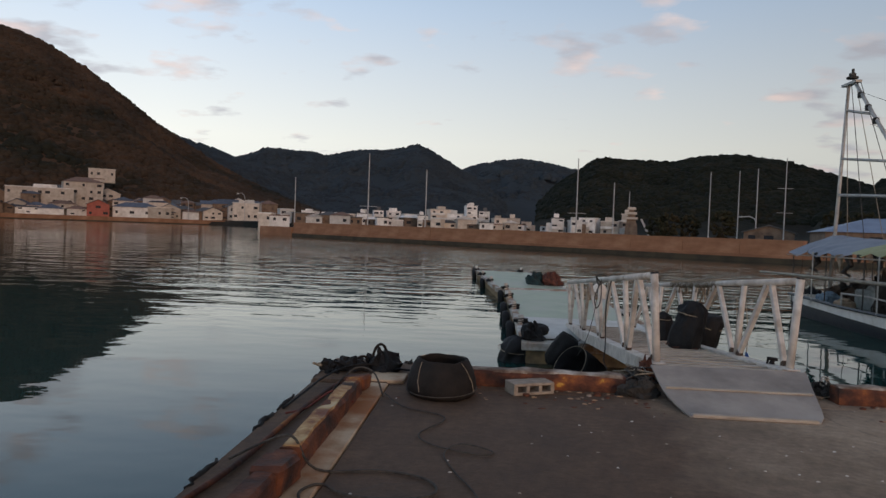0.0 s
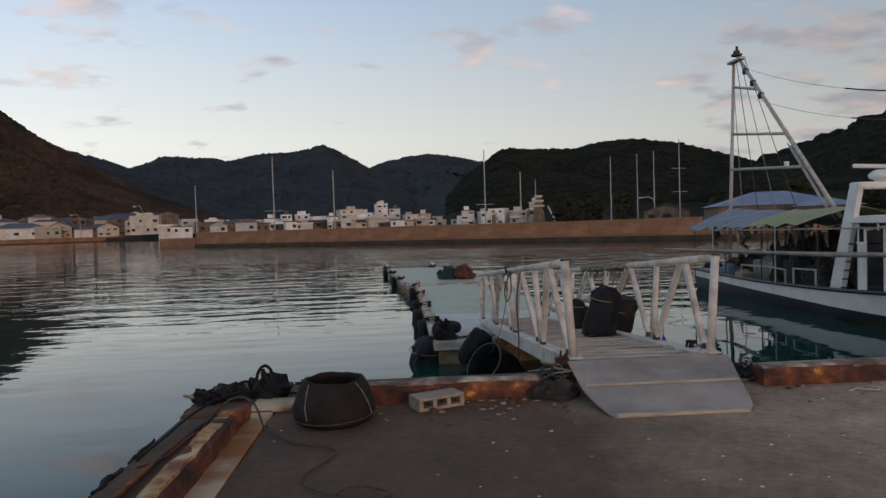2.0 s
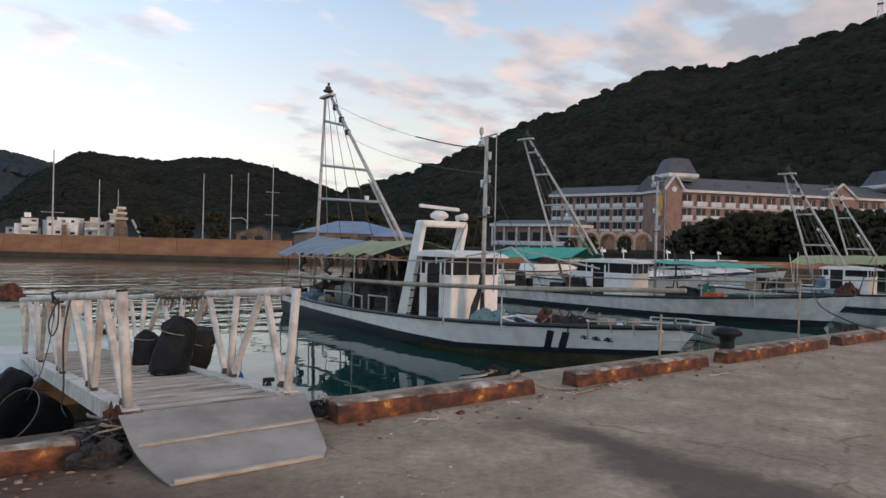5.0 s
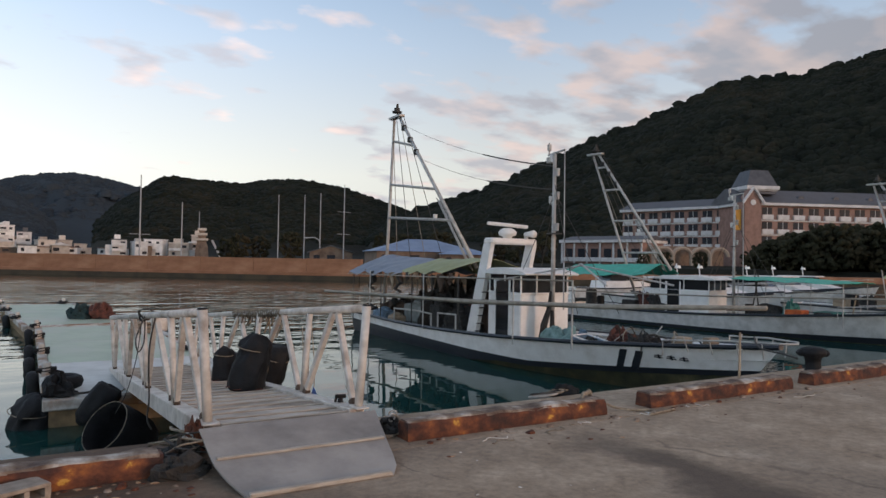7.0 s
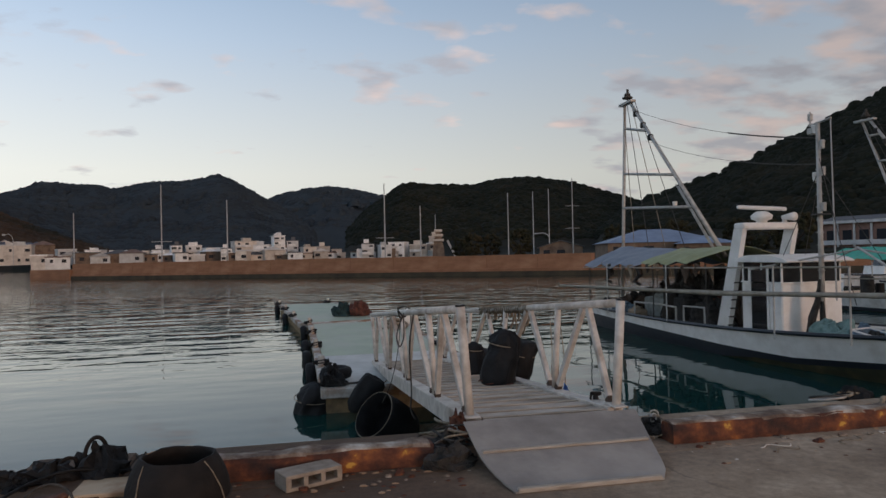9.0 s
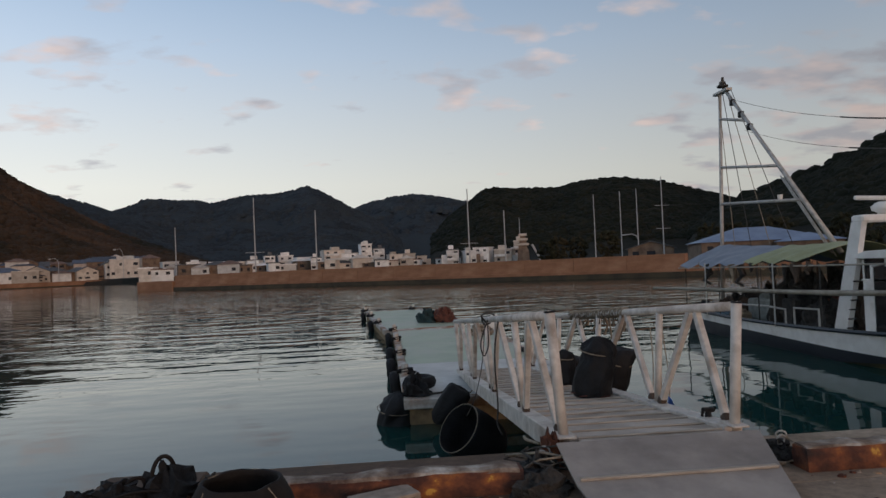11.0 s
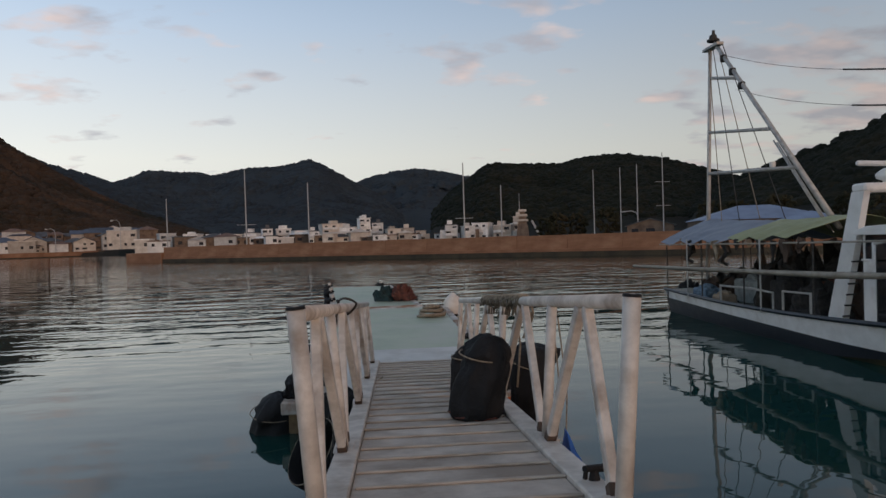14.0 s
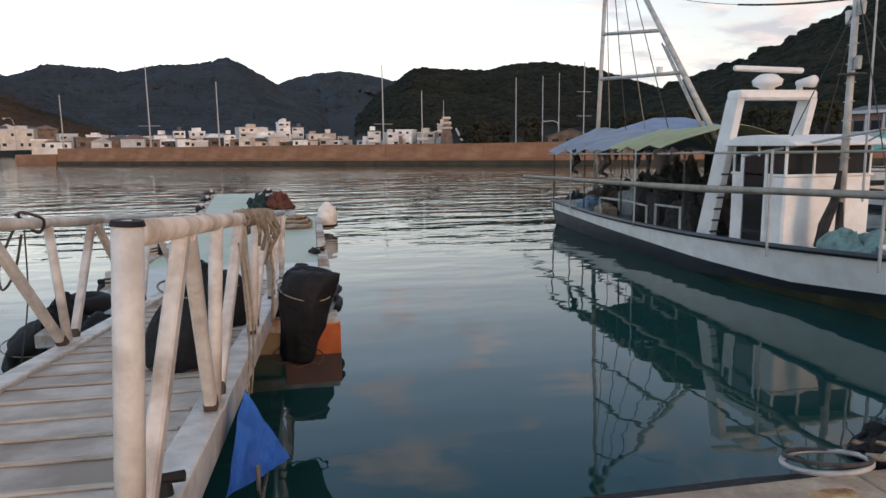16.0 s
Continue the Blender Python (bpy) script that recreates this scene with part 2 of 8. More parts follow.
M_steelgrey = material("galvanised_steel", [(0.3, (0.31, 0.29, 0.265)), (0.6, (0.50, 0.475, 0.44))], scale=6, rough=0.5, bump=0.1, metal=0.15)
M_bluetarp = material("blue_tarp", [(0.3, (0.16, 0.18, 0.225)), (0.6, (0.25, 0.275, 0.325))], scale=2.5, rough=0.6, bump=0.4, fine=14, bump_dist=0.05)
M_limetarp = material("yellow_green_tarp", [(0.3, (0.26, 0.265, 0.125)), (0.6, (0.38, 0.385, 0.21))], scale=2.5, rough=0.6, bump=0.4, fine=14, bump_dist=0.05)
M_greentarp = material("green_tarp", [(0.3, (0.03, 0.30, 0.21)), (0.6, (0.05, 0.43, 0.31))], scale=2.5, rough=0.55, bump=0.4, fine=14, bump_dist=0.05)
M_wood = material("weathered_wood", [(0.3, (0.20, 0.14, 0.09)), (0.6, (0.38, 0.29, 0.20))], scale=5, rough=0.8, bump=0.4, stretch=(1, 0.15, 1), vary=0.1)
M_bamboo = material("bamboo_pole", [(0.3, (0.20, 0.165, 0.125)), (0.6, (0.34, 0.295, 0.235))], scale=5, rough=0.6, bump=0.2)
M_deckgrey = material("boat_deck", [(0.3, (0.16, 0.17, 0.16)), (0.6, (0.30, 0.32, 0.30))], scale=4, rough=0.7, bump=0.2)
M_netgreen = material("green_net", [(0.3, (0.02, 0.10, 0.09)), (0.6, (0.08, 0.26, 0.23))], scale=9, rough=0.9, bump=1.0, fine=60, bump_dist=0.04)
M_netteal = material("dark_teal_net", [(0.3, (0.005, 0.014, 0.015)), (0.6, (0.018, 0.045, 0.046))], scale=9, rough=0.9, bump=1.0, fine=60, bump_dist=0.04)
M_netblue = material("pale_blue_net", [(0.3, (0.09, 0.14, 0.19)), (0.6, (0.20, 0.28, 0.36))], scale=9, rough=0.9, bump=1.0, fine=60, bump_dist=0.04)
M_netpale = material("pale_teal_net", [(0.3, (0.09, 0.17, 0.16)), (0.6, (0.24, 0.35, 0.33))], scale=7, rough=0.9, bump=1.0, fine=60, bump_dist=0.04)
M_netred = material("red_brown_net", [(0.3, (0.035, 0.014, 0.011)), (0.6, (0.15, 0.052, 0.036))], scale=9, rough=0.9, bump=1.0, fine=60, bump_dist=0.04)
M_netdark = material("dark_net", [(0.3, (0.012, 0.012, 0.012)), (0.6, (0.05, 0.045, 0.04))], scale=9, rough=0.9, bump=1.0, fine=60, bump_dist=0.04)
M_block = material("grey_block", [(0.3, (0.23, 0.185, 0.145)), (0.6, (0.37, 0.305, 0.245))], scale=12, rough=0.9, bump=0.7, fine=140, bump_dist=0.008)
M_float = material("white_float", [(0.3, (0.60, 0.52, 0.44)), (0.6, (0.76, 0.70, 0.63))], scale=5, rough=0.5, bump=0.2)
M_bluesheet = material("bright_blue_sheet", [(0.3, (0.02, 0.09, 0.38)), (0.6, (0.04, 0.17, 0.60))], scale=5, rough=0.45, bump=0.6, fine=12, bump_dist=0.05)
M_stain = plain("brown_rust_stain", (0.085, 0.055, 0.038), rough=0.8, bump=0.3)
M_bark = plain("dark_bark", (0.035, 0.028, 0.022), rough=0.9, bump=0.5)
M_mastwhite = plain("mast_paint", (0.42, 0.42, 0.42), rough=0.5, bump=0.05)



def soak(m):
    """An oil-soaked darker area in the concrete, with a ragged edge."""
    n, l = m.node_tree.nodes, m.node_tree.links
    b = n["Principled BSDF"]
    src = b.inputs["Base Color"].links[0].from_socket
    co = n.new("ShaderNodeTexCoord")
    sp = n.new("ShaderNodeSeparateXYZ")
    l.new(co.outputs["Object"], sp.inputs[0])
    t = n.new("ShaderNodeTexNoise")
    t.inputs["Scale"].default_value, t.inputs["Detail"].default_value = 0.55, 9.0
    l.new(co.outputs["Object"], t.inputs["Vector"])
    a_ = n.new("ShaderNodeMath")
    a_.operation = "MULTIPLY_ADD"
    a_.inputs[1].default_value = 5.0
    l.new(t.outputs["Fac"], a_.inputs[0])
    l.new(sp.outputs["X"], a_.inputs[2])
    r = n.new("ShaderNodeMapRange")
    r.inputs["From Min"].default_value, r.inputs["From Max"].default_value = 4.3, 6.3
    r.inputs["To Min"].default_value, r.inputs["To Max"].default_value = 1.0, 0.0
    l.new(a_.outputs[0], r.inputs["Value"])
    mx = n.new("ShaderNodeMix")
    mx.data_type, mx.blend_type = "RGBA", "MULTIPLY"
    mx.inputs["B"].default_value = (0.29, 0.228, 0.195, 1)
    l.new(r.outputs[0], mx.inputs["Factor"])
    l.new(src, mx.inputs["A"])
    l.new(mx.outputs["Result"], b.inputs["Base Color"])


soak(M_quay)


def crack(m):
    """Cracks that wander through the concrete, and one dark run of spilt oil."""
    n, l = m.node_tree.nodes, m.node_tree.links
    b = n["Principled BSDF"]
    col = b.inputs["Base Color"].links[0].from_socket
    co = n.new("ShaderNodeTexCoord")
    w = n.new("ShaderNodeTexNoise")
    w.inputs["Scale"].default_value, w.inputs["Detail"].default_value = 1.7, 6.0
    l.new(co.outputs["Object"], w.inputs["Vector"])
    add = n.new("ShaderNodeVectorMath")
    add.operation = "MULTIPLY_ADD"
    add.inputs[1].default_value = (0.9, 0.9, 0.0)
    l.new(w.outputs["Color"], add.inputs[0])
    l.new(co.outputs["Object"], add.inputs[2])
    v = n.new("ShaderNodeTexVoronoi")
    v.feature = "DISTANCE_TO_EDGE"
    v.inputs["Scale"].default_value = 0.42
    l.new(add.outputs[0], v.inputs["Vector"])
    r = n.new("ShaderNodeMapRange")
    r.inputs["From Min"].default_value, r.inputs["From Max"].default_value = 0.002, 0.010
    r.inputs["To Min"].default_value, r.inputs["To Max"].default_value = 0.45, 0.0
    l.new(v.outputs["Distance"], r.inputs["Value"])
    gate = n.new("ShaderNodeMapRange")
    gate.inputs["From Min"].default_value, gate.inputs["From Max"].default_value = 0.44, 0.56
    l.new(w.outputs["Fac"], gate.inputs["Value"])
    f1 = n.new("ShaderNodeMath")
    f1.operation = "MULTIPLY"
    l.new(r.outputs[0], f1.inputs[0])
    l.new(gate.outputs[0], f1.inputs[1])
    # the spill runs along y at x of about 5
    w2 = n.new("ShaderNodeTexNoise")
    w2.inputs["Scale"].default_value, w2.inputs["Detail"].default_value, w2.inputs["Roughness"].default_value = 0.5, 10.0, 0.65
    l.new(co.outputs["Object"], w2.inputs["Vector"])
    far = n.new("ShaderNodeVectorMath")
    far.operation = "MULTIPLY_ADD"
    far.inputs[1].default_value = (2.2, 1.2, 0.0)
    l.new(w2.outputs["Color"], far.inputs[0])
    l.new(co.outputs["Object"], far.inputs[2])
    sp = n.new("ShaderNodeSeparateXYZ")
    l.new(far.outputs[0], sp.inputs[0])
    dx = n.new("ShaderNodeMath")
    dx.operation = "SUBTRACT"
    dx.inputs[1].default_value = 6.08
    l.new(sp.outputs["X"], dx.inputs[0])
    ab = n.new("ShaderNodeMath")
    ab.operation = "ABSOLUTE"
    l.new(dx.outputs[0], ab.inputs[0])
    r2 = n.new("ShaderNodeMapRange")
    r2.inputs["From Min"].default_value, r2.inputs["From Max"].default_value = 0.10, 0.42
    r2.inputs["To Min"].default_value, r2.inputs["To Max"].default_value = 0.80, 0.0
    l.new(ab.outputs[0], r2.inputs["Value"])
    r3 = n.new("ShaderNodeMapRange")
    r3.inputs["From Min"].default_value, r3.inputs["From Max"].default_value = 6.6, 5.6
    l.new(sp.outputs["Y"], r3.inputs["Value"])
    f2 = n.new("ShaderNodeMath")
    f2.operation = "MULTIPLY"
    l.new(r2.outputs[0], f2.inputs[0])
    l.new(r3.outputs[0], f2.inputs[1])
    fm = n.new("ShaderNodeMath")
    fm.operation = "MAXIMUM"
    l.new(f1.outputs[0], fm.inputs[0])
    l.new(f2.outputs[0], fm.inputs[1])
    # gravel showing through the worn face
    g1 = n.new("ShaderNodeTexNoise")
    g1.inputs["Scale"].default_value, g1.inputs["Detail"].default_value, g1.inputs["Roughness"].default_value = 13.0, 9.0, 0.75
    l.new(co.outputs["Object"], g1.inputs["Vector"])
    gr = n.new("ShaderNodeMapRange")
    gr.inputs["From Min"].default_value, gr.inputs["From Max"].default_value = 0.36, 0.62
    gr.inputs["To Min"].default_value, gr.inputs["To Max"].default_value = 0.72, 1.16
    l.new(g1.outputs["Fac"], gr.inputs["Value"])
    gm = n.new("ShaderNodeVectorMath")
    gm.operation = "SCALE"
    l.new(col, gm.inputs[0])
    l.new(gr.outputs[0], gm.inputs["Scale"])
    col = gm.outputs[0]
    mx = n.new("ShaderNodeMix")
    mx.data_type = "RGBA"
    mx.inputs["B"].default_value = (0.075, 0.052, 0.038, 1)
    l.new(fm.outputs[0], mx.inputs["Factor"])
    l.new(col, mx.inputs["A"])
    l.new(mx.outputs["Result"], b.inputs["Base Color"])


crack(M_quay)

# ---- building helpers ----


def thing(name, x=0, y=0, z=0, rz=0, label="", category="", group="", kind=""):
    ob = new(name)
    ob.empty_display_size = 0.2
    ob.matrix_world = pose(x, y, z, 0, 0, rz)
    return tagged(ob, label, category, group, kind)


def part(name, bm, mat, parent=None, label="", smooth=False):
    me = bpy.data.meshes.new(name)
    bmesh.ops.recalc_face_normals(bm, faces=bm.faces)
    bm.to_mesh(me)
    bm.free()
    me.materials.append(mat)
    if smooth:
        for p_ in me.polygons:
            p_.use_smooth = True
    ob = new(name, me)
    if parent is not None:
        ob.parent = parent
    if label:
        tagged(ob, label)
    return ob


def share(name, src, parent, m):
    """Another object on the mesh of src, under parent."""
    ob = new(name, src.data)
    ob.parent = parent
    ob.matrix_local = m
    return ob


def box(bm, x0, x1, y0, y1, z0, z1, bev=0.0, m=None):
    vs = [bm.verts.new((x, y, z)) for x in (x0, x1) for y in (y0, y1) for z in (z0, z1)]
    fs = [bm.faces.new([vs[i] for i in q]) for q in ((0, 1, 3, 2), (4, 6, 7, 5), (0, 4, 5, 1), (2, 3, 7, 6), (0, 2, 6, 4), (1, 5, 7, 3))]
    if bev:
        es = list({e_ for f_ in fs for e_ in f_.edges})
        r_ = bmesh.ops.bevel(bm, geom=es, offset=bev, segments=1, affect="EDGES", profile=0.5)
        vs = list({v_ for f_ in r_["faces"] for v_ in f_.verts} | {v_ for v_ in vs if v_.is_valid})
    if m is not None:
        bmesh.ops.transform(bm, matrix=m, verts=[v_ for v_ in vs if v_.is_valid])
    return bm


def rod(bm, p0, p1, r0, r1=None, seg=10, cap=True):
    """A straight tapered tube between two points."""
    p0, p1 = Vector(p0), Vector(p1)
    r1 = r0 if r1 is None else r1
    d = p1 - p0
    q = d.to_track_quat("Z", "Y")
    a_ = [bm.verts.new(p0 + q @ Vector((math.cos(t_) * r0, math.sin(t_) * r0, 0))) for t_ in (2 * math.pi * i / seg for i in range(seg))]
    b_ = [bm.verts.new(p1 + q @ Vector((math.cos(t_) * r1, math.sin(t_) * r1, 0))) for t_ in (2 * math.pi * i / seg for i in range(seg))]
    for i in range(seg):
        j = (i + 1) % seg
        bm.faces.new((a_[i], a_[j], b_[j], b_[i]))
    if cap:
        bm.faces.new(a_[::-1])
        bm.faces.new(b_)
    return bm


def tube(bm, pts, r, seg=8, closed=False):
    """A round tube along points."""
    pts = [Vector(p_) for p_ in pts]
    n_ = len(pts)
    rings = []
    for i, p_ in enumerate(pts):
        if closed:
            d = pts[(i + 1) % n_] - pts[i - 1]
        else:
            d = pts[min(i + 1, n_ - 1)] - pts[max(i - 1, 0)]
        q = d.normalized().to_track_quat("Z", "Y")
        rr_ = r(i / max(1, n_ - 1)) if callable(r) else r
        rings.append([bm.verts.new(p_ + q @ Vector((math.cos(2 * math.pi * k / seg) * rr_, math.sin(2 * math.pi * k / seg) * rr_, 0))) for k in range(seg)])
    m_ = n_ if closed else n_ - 1
    for i in range(m_):
        a_, b_ = rings[i], rings[(i + 1) % n_]
        # match the start of the next ring to this one
        s_ = min(range(seg), key=lambda k: (b_[k].co - a_[0].co).length)
        for k in range(seg):
            bm.faces.new((a_[k], a_[(k + 1) % seg], b_[(k + 1 + s_) % seg], b_[(k + s_) % seg]))
    if not closed:
        bm.faces.new(rings[0][::-1])
        bm.faces.new(rings[-1])
    return bm


def lathe(bm, prof, seg=20, m=None, close=False):
    """A body of revolution about z from (radius, height) pairs."""
    rings, made = [], []
    for r_, z_ in prof:
        rings.append([bm.verts.new((math.cos(2 * math.pi * k / seg) * r_, math.sin(2 * math.pi * k / seg) * r_, z_)) for k in range(seg)])
        made += rings[-1]
    for a_, b_ in zip(rings, rings[1:]):
        for k in range(seg):
            bm.faces.new((a_[k], a_[(k + 1) % seg], b_[(k + 1) % seg], b_[k]))
    if close:
        bm.faces.new(rings[0][::-1])
        bm.faces.new(rings[-1])
    if m is not None:
        bmesh.ops.transform(bm, matrix=m, verts=made)
    return bm


def prism(bm, outline, x0, x1):
    """An outline of (y, z) pairs pushed out from x0 to x1."""
    a_ = [bm.verts.new((x0, y, z)) for y, z in outline]
    b_ = [bm.verts.new((x1, y, z)) for y, z in outline]
    n_ = len(outline)
    bm.faces.new(a_)
    bm.faces.new(b_[::-1])
    for i in range(n_):
        j = (i + 1) % n_
        bm.faces.new((a_[i], b_[i], b_[j], a_[j]))
    return bm


def mound(bm, x, y, z, rx, ry, h, rough=0.25, seed=0, seg=18, rings=7):
    """A heap with a flat foot and an uneven skin."""
    top = bm.verts.new((x, y, z + h * (1 + rough * noise.noise(Vector((seed, 1.3, 2.1))))))
    prev = None
    for i in range(1, rings + 1):
        t_ = i / rings * math.pi / 2
        ring = []
        for k in range(seg):
            u_ = 2 * math.pi * k / seg
            w_ = 1 + rough * 1.3 * noise.noise(Vector((math.cos(u_) * 1.7 + seed * 3.1, math.sin(u_) * 1.7, t_ * 2.2)))
            ring.append(bm.verts.new((x + math.sin(t_) * math.cos(u_) * rx * w_, y + math.sin(t_) * math.sin(u_) * ry * w_, z + max(0, math.cos(t_)) * h * w_)))
        for k in range(seg):
            j = (k + 1) % seg
            if prev is None:
                bm.faces.new((top, ring[k], ring[j]))
            else:
                bm.faces.new((prev[k], ring[k], ring[j], prev[j]))
        prev = ring
    bm.faces.new(prev[::-1])
    return bm


def sag(p0, p1, drop, n_=9):
    """Points of a rope hanging between two points."""
    p0, p1 = Vector(p0), Vector(p1)
    return [p0.lerp(p1, i / (n_ - 1)) - Vector((0, 0, drop * 4 * (i / (n_ - 1)) * (1 - i / (n_ - 1)))) for i in range(n_)]


def wiggle(p0, p1, amp, n_=14, seed=0, z=None):
    """Points of a rope lying loosely on the ground."""
    p0, p1 = Vector(p0), Vector(p1)
    s_ = (p1 - p0).cross(Vector((0, 0, 1))).normalized()
    out = []
    for i in range(n_):
        t_ = i / (n_ - 1)
        out.append(p0.lerp(p1, t_) + s_ * amp * noise.noise(Vector((seed * 7.7 + t_ * 3.2, seed, 0.5))) * min(1, 6 * t_, 6 * (1 - t_) + 0.2))
    return out


def from_arrays(name, verts, faces, mat, parent=None, smooth=False):
    me = bpy.data.meshes.new(name)
    me.from_pydata(verts, [], faces)
    me.materials.append(mat)
    if smooth:
        me.shade_smooth()
    ob = new(name, me)
    if parent is not None:
        ob.parent = parent
    return ob

# ---- water, land and hills ----


def water_material():
    m = bpy.data.materials.new("harbour_water")
    m.use_nodes = True
    n, l = m.node_tree.nodes, m.node_tree.links
    b = n["Principled BSDF"]
    b.inputs["Base Color"].default_value = (0.009, 0.045, 0.041, 1)
    b.inputs["Roughness"].default_value = 0.02
    b.inputs["IOR"].default_value = 1.34
    co = n.new("ShaderNodeTexCoord")

    def waves(scale, stretch, turn, detail):
        mp = n.new("ShaderNodeMapping")
        mp.inputs["Scale"].default_value = stretch
        mp.inputs["Rotation"].default_value = (0, 0, radians(turn))
        l.new(co.outputs["Object"], mp.inputs[0])
        t = n.new("ShaderNodeTexNoise")
        t.inputs["Scale"].default_value, t.inputs["Detail"].default_value, t.inputs["Roughness"].default_value = scale, detail, 0.45
        l.new(mp.outputs[0], t.inputs["Vector"])
        return t.outputs["Fac"]

    swell = waves(0.85, (0.40, 1.0, 1), -8, 2.5)
    chop = waves(2.9, (0.85, 1.0, 1), 12, 2.5)
    # calm and ruffled stretches
    calm = waves(0.045, (0.6, 1.0, 1), 20, 2.0)
    rg = n.new("ShaderNodeMapRange")
    rg.inputs["From Min"].default_value, rg.inputs["From Max"].default_value = 0.38, 0.62
    rg.inputs["To Min"].default_value, rg.inputs["To Max"].default_value = 0.30, 0.95
    l.new(calm, rg.inputs["Value"])
    # sheltered water near the quay lies smoother than the open harbour
    sp = n.new("ShaderNodeSeparateXYZ")
    l.new(co.outputs["Object"], sp.inputs[0])
    sh = n.new("ShaderNodeMapRange")
    sh.inputs["From Min"].default_value, sh.inputs["From Max"].default_value = 13.0, 29.0
    sh.inputs["To Min"].default_value, sh.inputs["To Max"].default_value = 0.12, 1.0
    l.new(sp.outputs["Y"], sh.inputs["Value"])
    rg2 = n.new("ShaderNodeMath")
    rg2.operation = "MULTIPLY"
    l.new(rg.outputs[0], rg2.inputs[0])
    l.new(sh.outputs[0], rg2.inputs[1])
    b1 = n.new("ShaderNodeBump")
    b1.inputs["Distance"].default_value, b1.inputs["Strength"].default_value = 0.080, 1.0
    l.new(swell, b1.inputs["Height"])
    b2 = n.new("ShaderNodeBump")
    b2.inputs["Distance"].default_value = 0.024
    l.new(chop, b2.inputs["Height"])
    l.new(rg2.outputs[0], b2.inputs["Strength"])
    l.new(sh.outputs[0], b1.inputs["Strength"])
    l.new(b1.outputs[0], b2.inputs["Normal"])
    l.new(b2.outputs[0], b.inputs["Normal"])
    return m


M_water = water_material()
M_forest = material("wooded_slope", [(0.3, (0.009, 0.010, 0.008)), (0.5, (0.016, 0.017, 0.013)), (0.7, (0.027, 0.026, 0.019))], scale=0.05, fine=0.35, rough=1.0, bump=0.5, bump_dist=1.0, detail=9, big=(0.040, 0.028, 0.018), big_scale=0.008, big_at=(0.5, 0.72), spec=0.1)
M_leaf = material("dark_foliage", [(0.3, (0.009, 0.011, 0.008)), (0.5, (0.017, 0.019, 0.013)), (0.7, (0.030, 0.029, 0.020))], scale=0.08, fine=1.6, rough=0.95, bump=0.9, bump_dist=0.5, detail=8, big=(0.038, 0.030, 0.018), big_scale=0.02, big_at=(0.55, 0.75), spec=0.1)
# brown of the western hill: the low sun's warmth put into the leaf colour
M_leafbrown = material("warm_glow_foliage", [(0.3, (0.036, 0.026, 0.019)), (0.5, (0.062, 0.041, 0.028)), (0.7, (0.095, 0.058, 0.037))], scale=0.04, fine=1.2, rough=0.95, bump=0.6, bump_dist=0.5, detail=8, big=(0.022, 0.022, 0.016), big_scale=0.012, big_at=(0.48, 0.62), spec=0.1)
# bluer leaves for the far ridges: the haze is put into this colour
M_leafhaze = material("haze_blue_foliage", [(0.3, (0.026, 0.034, 0.042)), (0.5, (0.036, 0.046, 0.056)), (0.7, (0.046, 0.056, 0.064))], scale=0.02, fine=0.6, rough=0.95, bump=0.08, bump_dist=0.6, detail=8, spec=0.1)



M_treeleaf = material("dull_broadleaf", [(0.3, (0.016, 0.018, 0.010)), (0.5, (0.032, 0.032, 0.018)), (0.7, (0.052, 0.048, 0.028))], scale=0.5, fine=2.5, rough=0.95, bump=0.6, bump_dist=0.3, detail=8, spec=0.1, big=(0.058, 0.042, 0.024), big_scale=0.12, big_at=(0.5, 0.75), vary=0.2)


def glow_and_haze(m):
    """Puts warm sun glow into the western slope's colour, and haze into the far ridges'."""
    n, l = m.node_tree.nodes, m.node_tree.links
    b = n["Principled BSDF"]
    src = b.inputs["Base Color"].links[0].from_socket
    co = n.new("ShaderNodeTexCoord")
    sp = n.new("ShaderNodeSeparateXYZ")
    l.new(co.outputs["Object"], sp.inputs[0])
    t = n.new("ShaderNodeTexNoise")
    t.inputs["Scale"].default_value, t.inputs["Detail"].default_value = 0.02, 6.0
    l.new(co.outputs["Object"], t.inputs["Vector"])
    a_ = n.new("ShaderNodeMath")
    a_.operation = "MULTIPLY_ADD"
    a_.inputs[1].default_value = 160.0
    l.new(t.outputs["Fac"], a_.inputs[0])
    l.new(sp.outputs["X"], a_.inputs[2])
    # browner towards the west, standing for warm sunlight on that slope
    r = n.new("ShaderNodeMapRange")
    r.inputs["From Min"].default_value, r.inputs["From Max"].default_value = -20.0, -90.0
    l.new(a_.outputs[0], r.inputs["Value"])
    mx = n.new("ShaderNodeMix")
    mx.data_type = "RGBA"
    mx.inputs["B"].default_value = (0.080, 0.050, 0.033, 1)
    l.new(r.outputs[0], mx.inputs["Factor"])
    l.new(src, mx.inputs["A"])
    # distance haze put into the colour of the ridges farther back, as blue-grey
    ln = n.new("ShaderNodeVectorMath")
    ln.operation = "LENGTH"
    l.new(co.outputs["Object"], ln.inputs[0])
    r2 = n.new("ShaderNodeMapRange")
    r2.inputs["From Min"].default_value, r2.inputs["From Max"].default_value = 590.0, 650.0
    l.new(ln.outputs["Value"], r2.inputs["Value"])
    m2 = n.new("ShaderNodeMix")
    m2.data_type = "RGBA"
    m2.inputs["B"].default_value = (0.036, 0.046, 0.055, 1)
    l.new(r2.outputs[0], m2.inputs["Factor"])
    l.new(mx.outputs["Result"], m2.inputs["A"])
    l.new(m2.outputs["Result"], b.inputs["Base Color"])


